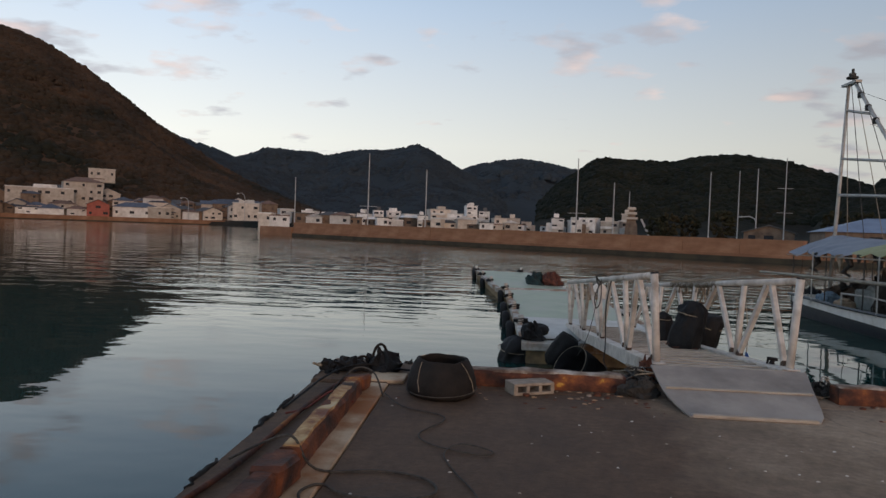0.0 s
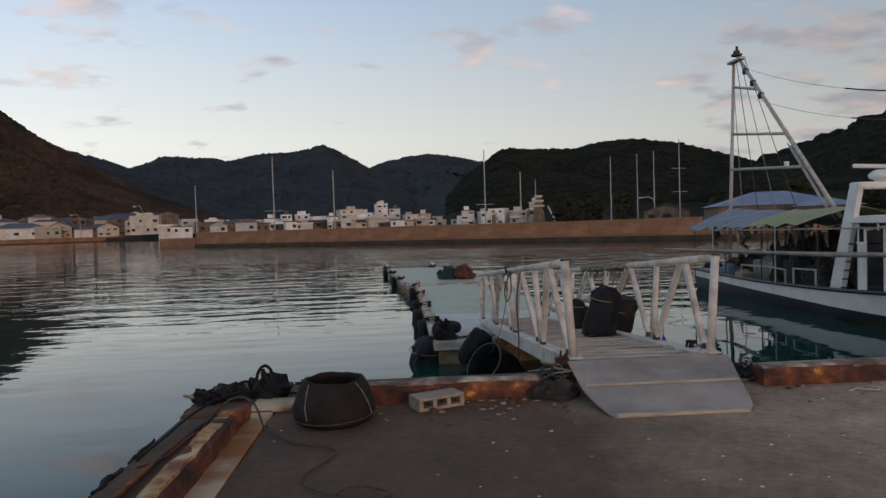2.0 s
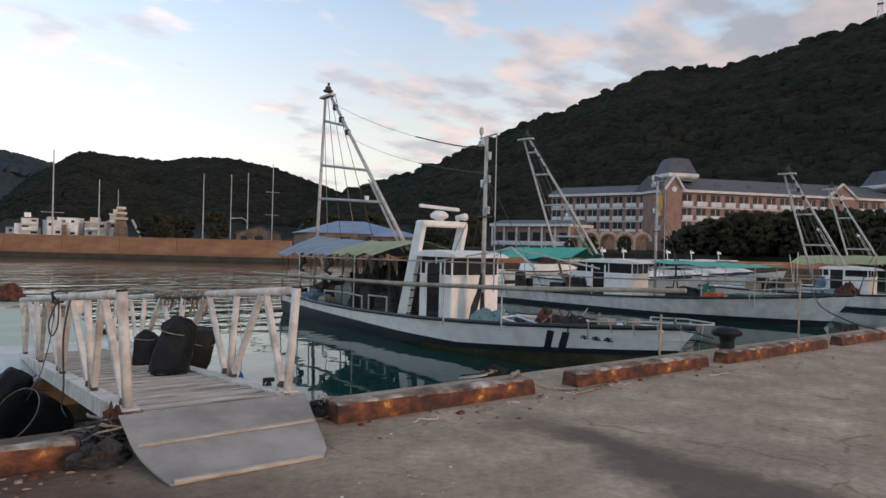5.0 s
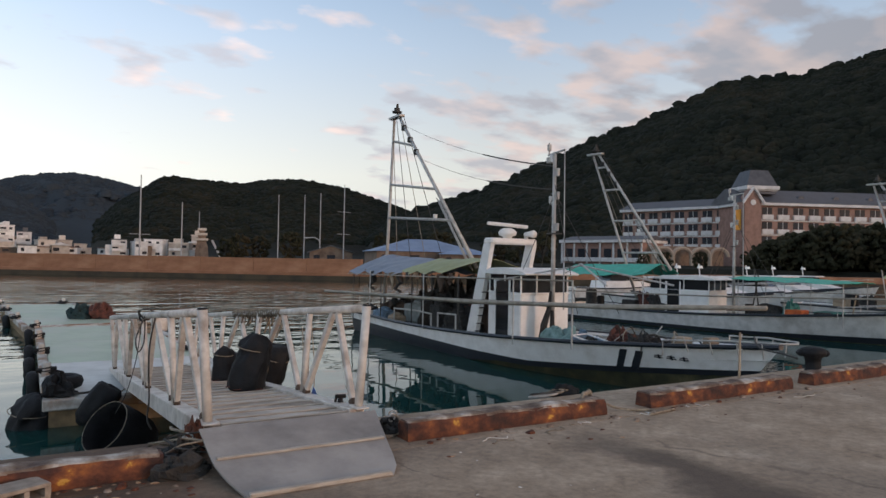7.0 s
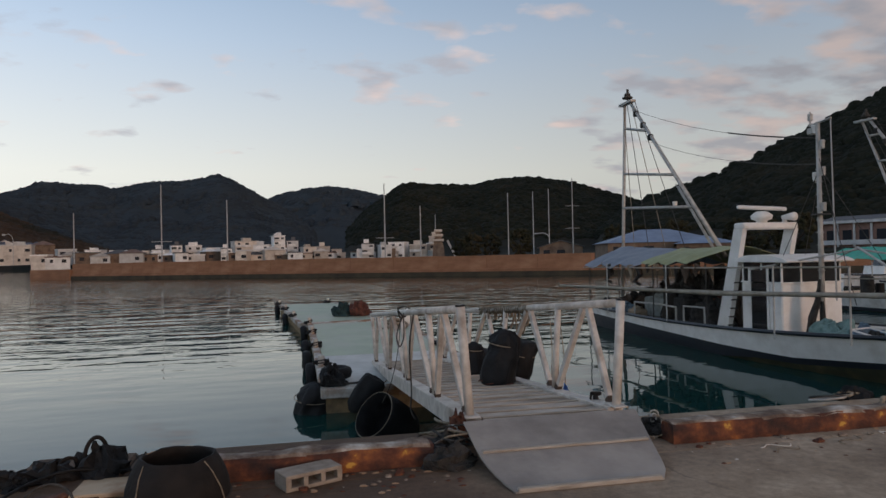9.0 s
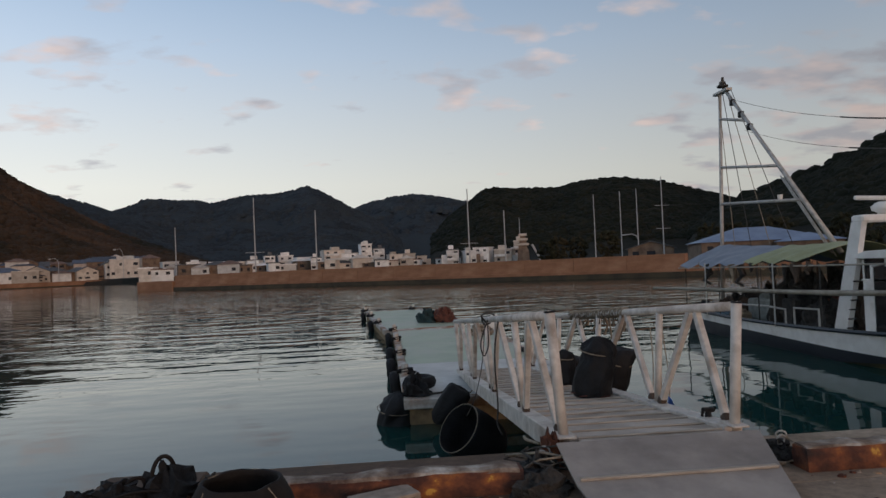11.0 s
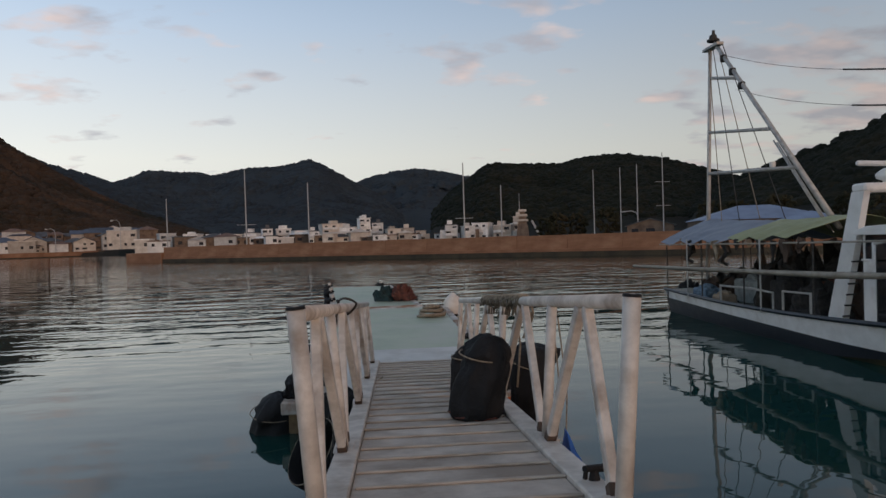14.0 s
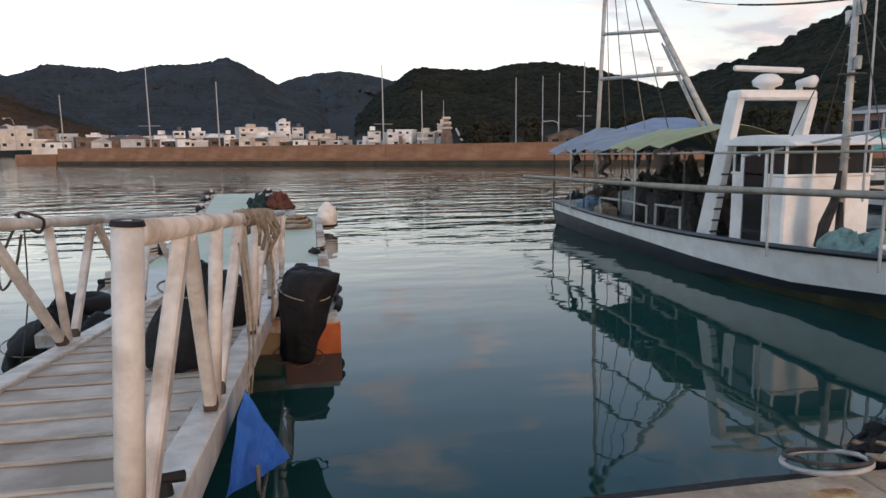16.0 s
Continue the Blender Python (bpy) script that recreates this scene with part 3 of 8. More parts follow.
glow_and_haze(M_forest)

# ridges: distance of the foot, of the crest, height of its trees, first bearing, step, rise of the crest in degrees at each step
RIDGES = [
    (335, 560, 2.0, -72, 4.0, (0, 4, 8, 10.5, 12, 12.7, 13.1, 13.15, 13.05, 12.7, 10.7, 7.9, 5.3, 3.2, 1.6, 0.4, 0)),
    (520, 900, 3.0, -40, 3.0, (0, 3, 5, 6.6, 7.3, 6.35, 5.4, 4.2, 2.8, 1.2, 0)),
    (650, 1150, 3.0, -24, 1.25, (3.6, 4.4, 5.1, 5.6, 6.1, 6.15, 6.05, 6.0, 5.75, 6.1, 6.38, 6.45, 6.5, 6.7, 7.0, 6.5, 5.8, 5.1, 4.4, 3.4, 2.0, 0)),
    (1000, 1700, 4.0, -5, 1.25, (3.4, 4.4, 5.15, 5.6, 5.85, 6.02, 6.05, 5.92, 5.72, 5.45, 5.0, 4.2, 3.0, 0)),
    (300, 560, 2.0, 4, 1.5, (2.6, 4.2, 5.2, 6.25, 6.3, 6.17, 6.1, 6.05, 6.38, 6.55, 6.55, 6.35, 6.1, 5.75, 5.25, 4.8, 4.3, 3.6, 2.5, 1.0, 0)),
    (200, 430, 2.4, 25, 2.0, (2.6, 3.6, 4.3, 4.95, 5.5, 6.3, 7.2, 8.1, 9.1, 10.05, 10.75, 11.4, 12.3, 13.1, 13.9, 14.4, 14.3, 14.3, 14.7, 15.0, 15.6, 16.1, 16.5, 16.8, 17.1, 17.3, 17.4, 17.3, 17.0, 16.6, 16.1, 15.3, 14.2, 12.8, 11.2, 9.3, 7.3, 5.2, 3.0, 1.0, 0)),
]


def smooth_at(vals, u):
    """Catmull-Rom through evenly spaced values."""
    n_ = len(vals)
    u = np.clip(u, 0, n_ - 1.0001)
    i = np.floor(u).astype(int)
    f_ = u - i
    v = np.asarray(vals, float)
    p0, p1, p2, p3 = v[np.clip(i - 1, 0, n_ - 1)], v[i], v[np.clip(i + 1, 0, n_ - 1)], v[np.clip(i + 2, 0, n_ - 1)]
    return 0.5 * (2 * p1 + (p2 - p0) * f_ + (2 * p0 - 5 * p1 + 4 * p2 - p3) * f_ ** 2 + (3 * p1 - p0 - 3 * p2 + p3) * f_ ** 3)


def shore_distance(az):
    """How far the water reaches on each bearing."""
    return np.interp(az, (-180, -120, -75, -40, -24, -18, 8, 22, 28, 40, 48, 75, 100, 180), (60, 120, 240, 300, 300, 245, 230, 175, 112, 100, 103, 120, 80, 60))


def land_height(az, d):
    """Height of the land on bearings az (degrees) at distances d, and how much the slope may be furrowed there."""
    az, d = np.broadcast_arrays(np.asarray(az, float), np.asarray(d, float))
    shore = shore_distance(az)
    out = np.where(d < shore - 3, -5.0, np.where(d < shore, -0.9 + (d - shore) * 1.0, np.clip(0.9 + (d - shore) * 0.012, 0.9, 8.0)))
    loose = np.ones_like(out)
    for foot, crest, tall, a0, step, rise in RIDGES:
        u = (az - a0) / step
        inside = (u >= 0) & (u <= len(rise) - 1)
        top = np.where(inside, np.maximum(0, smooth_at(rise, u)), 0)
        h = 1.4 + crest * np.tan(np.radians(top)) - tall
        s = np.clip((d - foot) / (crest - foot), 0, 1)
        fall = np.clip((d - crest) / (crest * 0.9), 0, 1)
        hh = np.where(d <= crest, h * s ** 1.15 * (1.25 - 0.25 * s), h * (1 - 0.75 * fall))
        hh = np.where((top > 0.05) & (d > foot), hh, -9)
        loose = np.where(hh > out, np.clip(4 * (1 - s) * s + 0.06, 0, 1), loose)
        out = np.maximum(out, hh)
    return out, loose


def land(az, d):
    """Places on the land, with furrows and bumps, as rows of x, y, z."""
    z, loose = land_height(az, d)
    x, y = d * np.sin(np.radians(az)), d * np.cos(np.radians(az))
    k = np.clip((z - 9) / 30, 0, 1) * loose * d
    for i in np.flatnonzero(k > 0):
        z[i] += k[i] * (0.016 * noise.fractal(Vector((x[i] * 0.012, y[i] * 0.012, 0.3)), 1.0, 2.0, 4) + 0.003 * noise.noise(Vector((x[i] * 0.06, y[i] * 0.06, 1.7))))
    return np.stack((x, y, z), 1)


def build_ground():
    az = np.concatenate([np.arange(-180, -76, 4.0), np.arange(-76, 106, 0.5), np.arange(106, 180, 4.0)])
    ds = np.concatenate([[6, 60], np.geomspace(76, 2300, 74), [3200, 4300]])
    A, D = np.meshgrid(az, ds)
    vs = land(A.ravel(), D.ravel())
    n_ = len(az)
    fs = []
    for i in range(len(ds) - 1):
        for j in range(n_):
            k = (j + 1) % n_
            fs.append((i * n_ + j, i * n_ + k, (i + 1) * n_ + k, (i + 1) * n_ + j))
    fs.append(tuple(range(n_ - 1, -1, -1)))
    ob = from_arrays("ground", vs.tolist(), fs, M_forest, smooth=True)
    return tagged(ob, "dark wooded hills and flat shore round a harbour", "ground", kind="structure")


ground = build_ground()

bm = bmesh.new()
vs = [bm.verts.new((math.cos(t_) * 4000, math.sin(t_) * 4000, 0)) for t_ in (2 * math.pi * i / 48 for i in range(48))]
bm.faces.new(vs)
water = part("water", bm, M_water)
water.location.z = WATER_Z
tagged(water, "calm grey-green harbour water with fine ripples", "water", kind="structure")


def ground_z(x, y):
    return float(land_height(math.degrees(math.atan2(x, y)), math.hypot(x, y))[0])


def clump_mesh(seed, seg=6, rings=4):
    """A leafy crown, as vertices and faces about its own centre, of size 1: lobes with ragged edges."""
    rnd = random.Random(seed)
    V, F = [], []
    for _ in range(3):
        cx, cy, cz = rnd.uniform(-.55, .55), rnd.uniform(-.55, .55), rnd.uniform(-.1, .6)
        r_ = rnd.uniform(.38, .62)
        o = len(V)
        V.append((cx, cy, cz + r_ * rnd.uniform(.8, 1.15)))
        for i in range(1, rings):
            t_ = math.pi * i / rings
            for k in range(seg):
                u_ = 2 * math.pi * (k + .5 * (i % 2)) / seg
                w_ = r_ * rnd.uniform(.68, 1.22)
                V.append((cx + math.sin(t_) * math.cos(u_) * w_, cy + math.sin(t_) * math.sin(u_) * w_, cz + math.cos(t_) * w_ * .85))
        for k in range(seg):
            F.append((o, o + 1 + k, o + 1 + (k + 1) % seg))
        for i in range(rings - 2):
            a_, b_ = o + 1 + i * seg, o + 1 + (i + 1) * seg
            for k in range(seg):
                F.append((a_ + k, b_ + k, b_ + (k + 1) % seg, a_ + (k + 1) % seg))
    return np.array(V), F


CLUMPS = [clump_mesh(s_) for s_ in range(7)]


def crown_mesh(seed, seg, rings):
    """One small rounded crown with a ragged skin, as triangles about its own centre, of size 1."""
    rnd = random.Random(seed)
    V, F = [(0, 0, rnd.uniform(.75, .95))], []
    for i in range(1, rings):
        t_ = math.pi * 0.62 * i / (rings - 1)
        for k in range(seg):
            u_ = 2 * math.pi * (k + .5 * (i % 2)) / seg
            w_ = rnd.uniform(.78, 1.15)
            V.append((math.sin(t_) * math.cos(u_) * w_, math.sin(t_) * math.sin(u_) * w_, math.cos(t_) * w_ * .85))
    for k in range(seg):
        F.append((0, 1 + k, 1 + (k + 1) % seg))
    for i in range(rings - 2):
        a_, b_ = 1 + i * seg, 1 + (i + 1) * seg
        for k in range(seg):
            F += [(a_ + k, b_ + k, b_ + (k + 1) % seg), (a_ + k, b_ + (k + 1) % seg, a_ + (k + 1) % seg)]
    return np.array(V), np.array(F)


def scatter_woods(name, spots, label, mat, seg=6, rings=4):
    """Many crowns in one mesh. spots: rows of x, y, z, size."""
    rnd = np.random.default_rng(5)
    kinds = [crown_mesh(20 + i, seg, rings) for i in range(6)]
    pick = rnd.integers(0, 6, len(spots))
    V, F, o = [], [], 0
    for i, (cv, cf) in enumerate(kinds):
        sp = spots[pick == i]
        n_ = len(sp)
        t_ = rnd.uniform(0, 6.28, n_)
        c_, n2 = np.cos(t_)[:, None], np.sin(t_)[:, None]
        x = cv[None, :, 0] * c_ - cv[None, :, 1] * n2
        y = cv[None, :, 0] * n2 + cv[None, :, 1] * c_
        z = cv[None, :, 2] * rnd.uniform(.7, 1.15, (n_, 1))
        V.append((np.stack((x, y, z), 2) * sp[:, None, 3:4] + sp[:, None, :3]).reshape(-1, 3))
        F.append((cf[None] + (o + np.arange(n_) * len(cv))[:, None, None]).reshape(-1, 3))
        o += n_ * len(cv)
    V, F = np.concatenate(V), np.concatenate(F)
    me = bpy.data.meshes.new(name)
    me.vertices.add(len(V))
    me.vertices.foreach_set("co", V.astype(np.float32).ravel())
    me.loops.add(F.size)
    me.loops.foreach_set("vertex_index", F.astype(np.int32).ravel())
    me.polygons.add(len(F))
    me.polygons.foreach_set("loop_start", np.arange(0, F.size, 3, dtype=np.int32))
    me.update(calc_edges=True)
    me.materials.append(mat)
    me.shade_smooth()
    return tagged(new(name, me), label, "trees", kind="stuff")


def hill_spots(a0, a1, foot, crest, count, size, seed, sink=0.35):
    """Places for crowns on a slope, thicker towards the crest."""
    rnd = np.random.default_rng(seed)
    az = rnd.uniform(a0, a1, count * 2)
    d = foot + (crest - foot) * (1 - (1 - rnd.random(count * 2) ** 0.8) ** 1.5) * 1.03
    keep = np.flatnonzero(land_height(az, d)[0] > 9)[:count]
    p_ = land(az[keep], d[keep])
    r_ = size * rnd.uniform(.5, 1.35, len(keep)) * np.where(rnd.random(len(keep)) < 0.08, 1.35, 1.0)
    return np.column_stack((p_[:, :2], p_[:, 2] - r_ * sink, r_))


scatter_woods("woods", hill_spots(-38, -17, 600, 900, 4500, 6.0, 9, 0.6), "dark wood on the ridge behind the village", M_leafhaze, 5, 3)
scatter_woods("woods", hill_spots(26, 90, 205, 430, 23000, 2.9, 1), "dark evergreen wood covering the steep hillside", M_leaf, 7, 4)
scatter_woods("woods", hill_spots(27, 90, 418, 430, 420, 4.4, 12, 0.15), "taller trees along the crest of the steep hill", M_leaf, 7, 5)
scatter_woods("woods", hill_spots(4, 33, 310, 560, 12000, 2.7, 2), "dark evergreen wood on the low hill behind the harbour", M_leaf, 6, 4)
scatter_woods("woods", hill_spots(-52, -12, 340, 560, 17000, 2.6, 3), "wood on the high hill over the village, warm glow in its colour", M_leafbrown, 6, 4)
scatter_woods("woods", hill_spots(-24, 1, 700, 1150, 9000, 6.0, 4, 0.6), "dark wood on the distant ridge", M_leafhaze, 5, 3)
scatter_woods("woods", hill_spots(-5, 11, 1200, 1700, 3500, 9.0, 5, 0.6), "dark wood on the farthest ridge", M_leafhaze, 5, 3)

# ---- breakwater ----
M_bw = material("stained_breakwater_concrete", [(0.3, (0.17, 0.080, 0.042)), (0.5, (0.26, 0.130, 0.072)), (0.7, (0.34, 0.19, 0.115))], scale=0.35, fine=4, rough=0.9, bump=0.4, bump_dist=0.05, stretch=(1, 1, 2.5), detail=9, big=(0.20, 0.095, 0.05), big_scale=0.12)
M_bwlow = material("weedy_wall_foot", [(0.3, (0.02, 0.018, 0.012)), (0.6, (0.055, 0.045, 0.028))], scale=0.8, fine=5, rough=0.9, bump=0.5, bump_dist=0.05)


def wall_run(name, p0, p1, top, width, bay, label, step=None, lowtop=-0.45):
    """A sea wall from p0 to p1 made of cast bays, with a weedy foot."""
    d = Vector((p1[0] - p0[0], p1[1] - p0[1], 0))
    n_ = max(1, round(d.length / bay))
    root = thing(name, p0[0], p0[1], 0, math.degrees(math.atan2(d.y, d.x)), label, "sea wall", kind="structure")
    L = d.length / n_
    bm = bmesh.new()
    box(bm, 0, L - 0.03, 0, width, lowtop, top, 0.02)
    first = part("bay", bm, M_bw, root)
    for i in range(1, n_):
        share("bay", first, root, pose(i * L, 0, 0.012 * ((i * 7) % 5 - 2)))
    bm = bmesh.new()
    box(bm, 0, d.length, -0.35, width + 0.3, -3.5, lowtop + 0.02)
    part("foot", bm, M_bwlow, root, "dark weedy foot of the wall")
    if step:
        bm = bmesh.new()
        box(bm, 0, d.length, -0.22, 0.02, lowtop, lowtop + step, 0.03)
        part("ledge", bm, M_bw, root)
    return root


wall_run("breakwater", (-33.0, 112.0), (31.5, 69.5), 1.42, 2.4, 6.0, "long rust-stained concrete breakwater standing in the water", step=0.35)
bm = bmesh.new()
box(bm, -8.5, 0.05, -0.5, 2.6, -3.0, 0.6, 0.1)
end = part("breakwater_end", bm, M_bw)
end.matrix_world = pose(-33.0, 112.0, 0, 0, 0, math.degrees(math.atan2(-42.5, 64.5)))
tagged(end, "low dark stone end of the breakwater", "sea wall", kind="structure")
wall_run("harbour_wall", (31.5, 69.5), (103.0, 41.0), 0.35, 3.0, 6.0, "low stained concrete harbour wall behind the moored boats")

# ---- quay ----
EDGE_Y, EDGE_X = 7.07, -1.05


def build_quay():
    """Concrete quay: a slab cut into cast fields, standing on a wall that goes down into the water."""
    root = thing("quay", 0, 0, 0, 0, "worn brown-grey concrete quay with stains and cracks", "quay", kind="structure")
    bm = bmesh.new()
    box(bm, EDGE_X, 60, -45, EDGE_Y, -4, -0.20)
    part("wall", bm, M_bwlow, root, "dark weedy quay wall")
    xs = (-0.33, 5.9, 12.2, 18.5, 24.8, 31, 45, 60)
    ys = (-45, -22, -6, 6.02, EDGE_Y)
    for i in range(len(xs) - 1):
        for j in range(len(ys) - 1):
            bm = bmesh.new()
            box(bm, xs[i] + 0.004, xs[i + 1] - 0.004, ys[j] + 0.004, ys[j + 1] - 0.004, -0.22, 0.0, 0.006)
            part("slab", bm, M_quay, root)
    # narrow pale strip beside the steel beam
    bm = bmesh.new()
    box(bm, -0.62, -0.335, -30, 6.05, -0.22, 0.012, 0.008)
    part("strip", bm, M_strip, root, "pale rust-stained concrete strip")
    bm = bmesh.new()
    box(bm, EDGE_X, -0.625, -30, 6.05, -0.22, -0.01, 0.02)
    box(bm, EDGE_X, -0.335, 6.055, EDGE_Y, -0.22, 0.015, 0.02)
    part("edge_strip", bm, M_quay, root, "broken outer quay edge")
    bm = bmesh.new()
    box(bm, -0.53, -0.20, 6.08, 6.40, 0.0, 0.032, 0.006)
    part("corner_plate", bm, M_strip, root, "tan steel plate on the quay corner")
    return root


quay = build_quay()


def crumbled(bm, amount, seed):
    for v in bm.verts:
        v.co += Vector((noise.noise(v.co * 5.0 + Vector((seed, 0, 0))), noise.noise(v.co * 5.0 + Vector((0, seed, 3))), noise.noise(v.co * 6.0 + Vector((0, 5, seed))))) * amount


def long_bar(bm, p0, p1, prof, n_, amount=0.0, seed=0.0):
    """A profile of (side, height) pairs drawn along the ground from p0 to p1, roughened."""
    p0, p1 = Vector(p0), Vector(p1)
    d = (p1 - p0).normalized()
    s = Vector((-d.y, d.x, 0))
    rings = []
    for i in range(n_ + 1):
        c = p0.lerp(p1, i / n_)
        ring = []
        for a_, h_ in prof:
            q = c + s * a_ + Vector((0, 0, h_))
            j = Vector((noise.noise(q * 4.1 + Vector((seed, 0, 0))), noise.noise(q * 4.3 + Vector((0, seed, 0))), noise.noise(q * 5.2 + Vector((0, 0, seed)))))
            ring.append(bm.verts.new(q + j * amount * (1 if h_ > 0.01 else 0.3)))
        rings.append(ring)
    k = len(prof)
    for a_, b_ in zip(rings, rings[1:]):
        for i in range(k):
            j = (i + 1) % k
            bm.faces.new((a_[i], a_[j], b_[j], b_[i]))
    bm.faces.new(rings[0][::-1])
    bm.faces.new(rings[-1])


def kerb(x0, x1, seed, y=6.17):
    """A kerb bar: rusted steel channel with traces of yellow, worn pale on top."""
    k = thing("kerb", (x0 + x1) / 2, y, 0, 0, "rust-eaten steel kerb with flaking yellow paint and a worn pale top", "kerb", "kerbs along the quay edge")
    h = (x1 - x0) / 2
    bm = bmesh.new()
    long_bar(bm, (-h, 0, 0), (h, 0, 0), [(0, 0), (0.0, 0.05), (0.012, 0.11), (0.03, 0.138), (0.19, 0.138), (0.21, 0)], max(8, int(h * 22)), 0.013, seed)
    part("channel", bm, M_rust, k)
    bm = bmesh.new()
    long_bar(bm, (-h + 0.02, 0, 0), (h - 0.02, 0, 0), [(0.02, 0.130), (0.035, 0.150), (0.10, 0.156), (0.19, 0.150), (0.20, 0.130)], max(8, int(h * 40)), 0.020, seed + 3)
    part("top", bm, M_kerbtop, k, "pale worn top")
    return k


for i, (x0, x1) in enumerate(((-0.15, 1.80), (3.64, 5.84), (6.45, 8.93), (9.36, 12.25), (12.8, 15.6), (16.2, 19.0), (19.6, 22.4), (23.0, 26.0))):
    kerb(x0, x1, 1.7 * i)


def side_beam():
    b = thing("edge_beam", -0.56, 0, 0, 0, "long rusted steel edge beam with flaking yellow paint", "kerb")
    bm = bmesh.new()
    long_bar(bm, (0, -12, 0.012), (0, 3.72, 0.012), [(-0.07, 0), (-0.07, 0.13), (-0.05, 0.15), (0.05, 0.15), (0.07, 0.12), (0.07, 0)], 90, 0.012, 2)
    part("near_bar", bm, M_rust, b)
    bm = bmesh.new()
    long_bar(bm, (0, 3.80, 0.012), (0, 5.62, 0.012), [(-0.07, 0), (-0.07, 0.11), (-0.05, 0.135), (0.05, 0.135), (0.08, 0.09), (0.11, 0)], 26, 0.02, 5)
    part("far_bar", bm, M_rust, b)
    bm = bmesh.new()
    long_bar(bm, (0, 3.82, 0.012), (0, 5.45, 0.012), [(-0.055, 0.128), (-0.05, 0.145), (0.045, 0.143), (0.055, 0.125)], 30, 0.02, 7)
    part("yellow_top", bm, M_yellow, b, "flaking yellow paint")
    bm = bmesh.new()
    box(bm, -0.10, 0.10, 3.38, 3.66, 0.015, 0.175, 0.02)
    crumbled(bm, 0.035, 2)
    part("joint_box", bm, M_rust, b, "rusted steel joint")
    bm = bmesh.new()
    box(bm, -0.11, 0.09, 5.64, 5.86, 0.015, 0.135, 0.02)
    crumbled(bm, 0.035, 4)
    part("end_box", bm, M_rust, b, "rusted steel end box")
    return b


side_beam()

# ---- gangway ----
DECK_SLOPE = -0.088
GX0, GX1 = 2.125, 3.495      # rails at their tops
SPLAY = 0.062                # how far the feet stand inside the tops
GY0, GY1 = 6.70, 13.75
POSTS_Y = (6.70, 8.10, 9.95, 11.85, 13.75)


def deck_z(y):
    return 0.17 + DECK_SLOPE * (y - 6.7)


def square_bar(bm, p0, p1, a, b, bev=0.008):
    """A straight square tube between two points: a across the rail, b along it."""
    p0, p1 = Vector(p0), Vector(p1)
    z_ = (p1 - p0).normalized()
    x_ = Vector((1, 0, 0)) - z_ * z_.x
    x_.normalize()
    y_ = z_.cross(x_)
    m = Matrix((x_, y_, z_)).transposed().to_4x4()
    m.translation = p0
    box(bm, -a / 2, a / 2, -b / 2, b / 2, 0, (p1 - p0).length, bev, m)


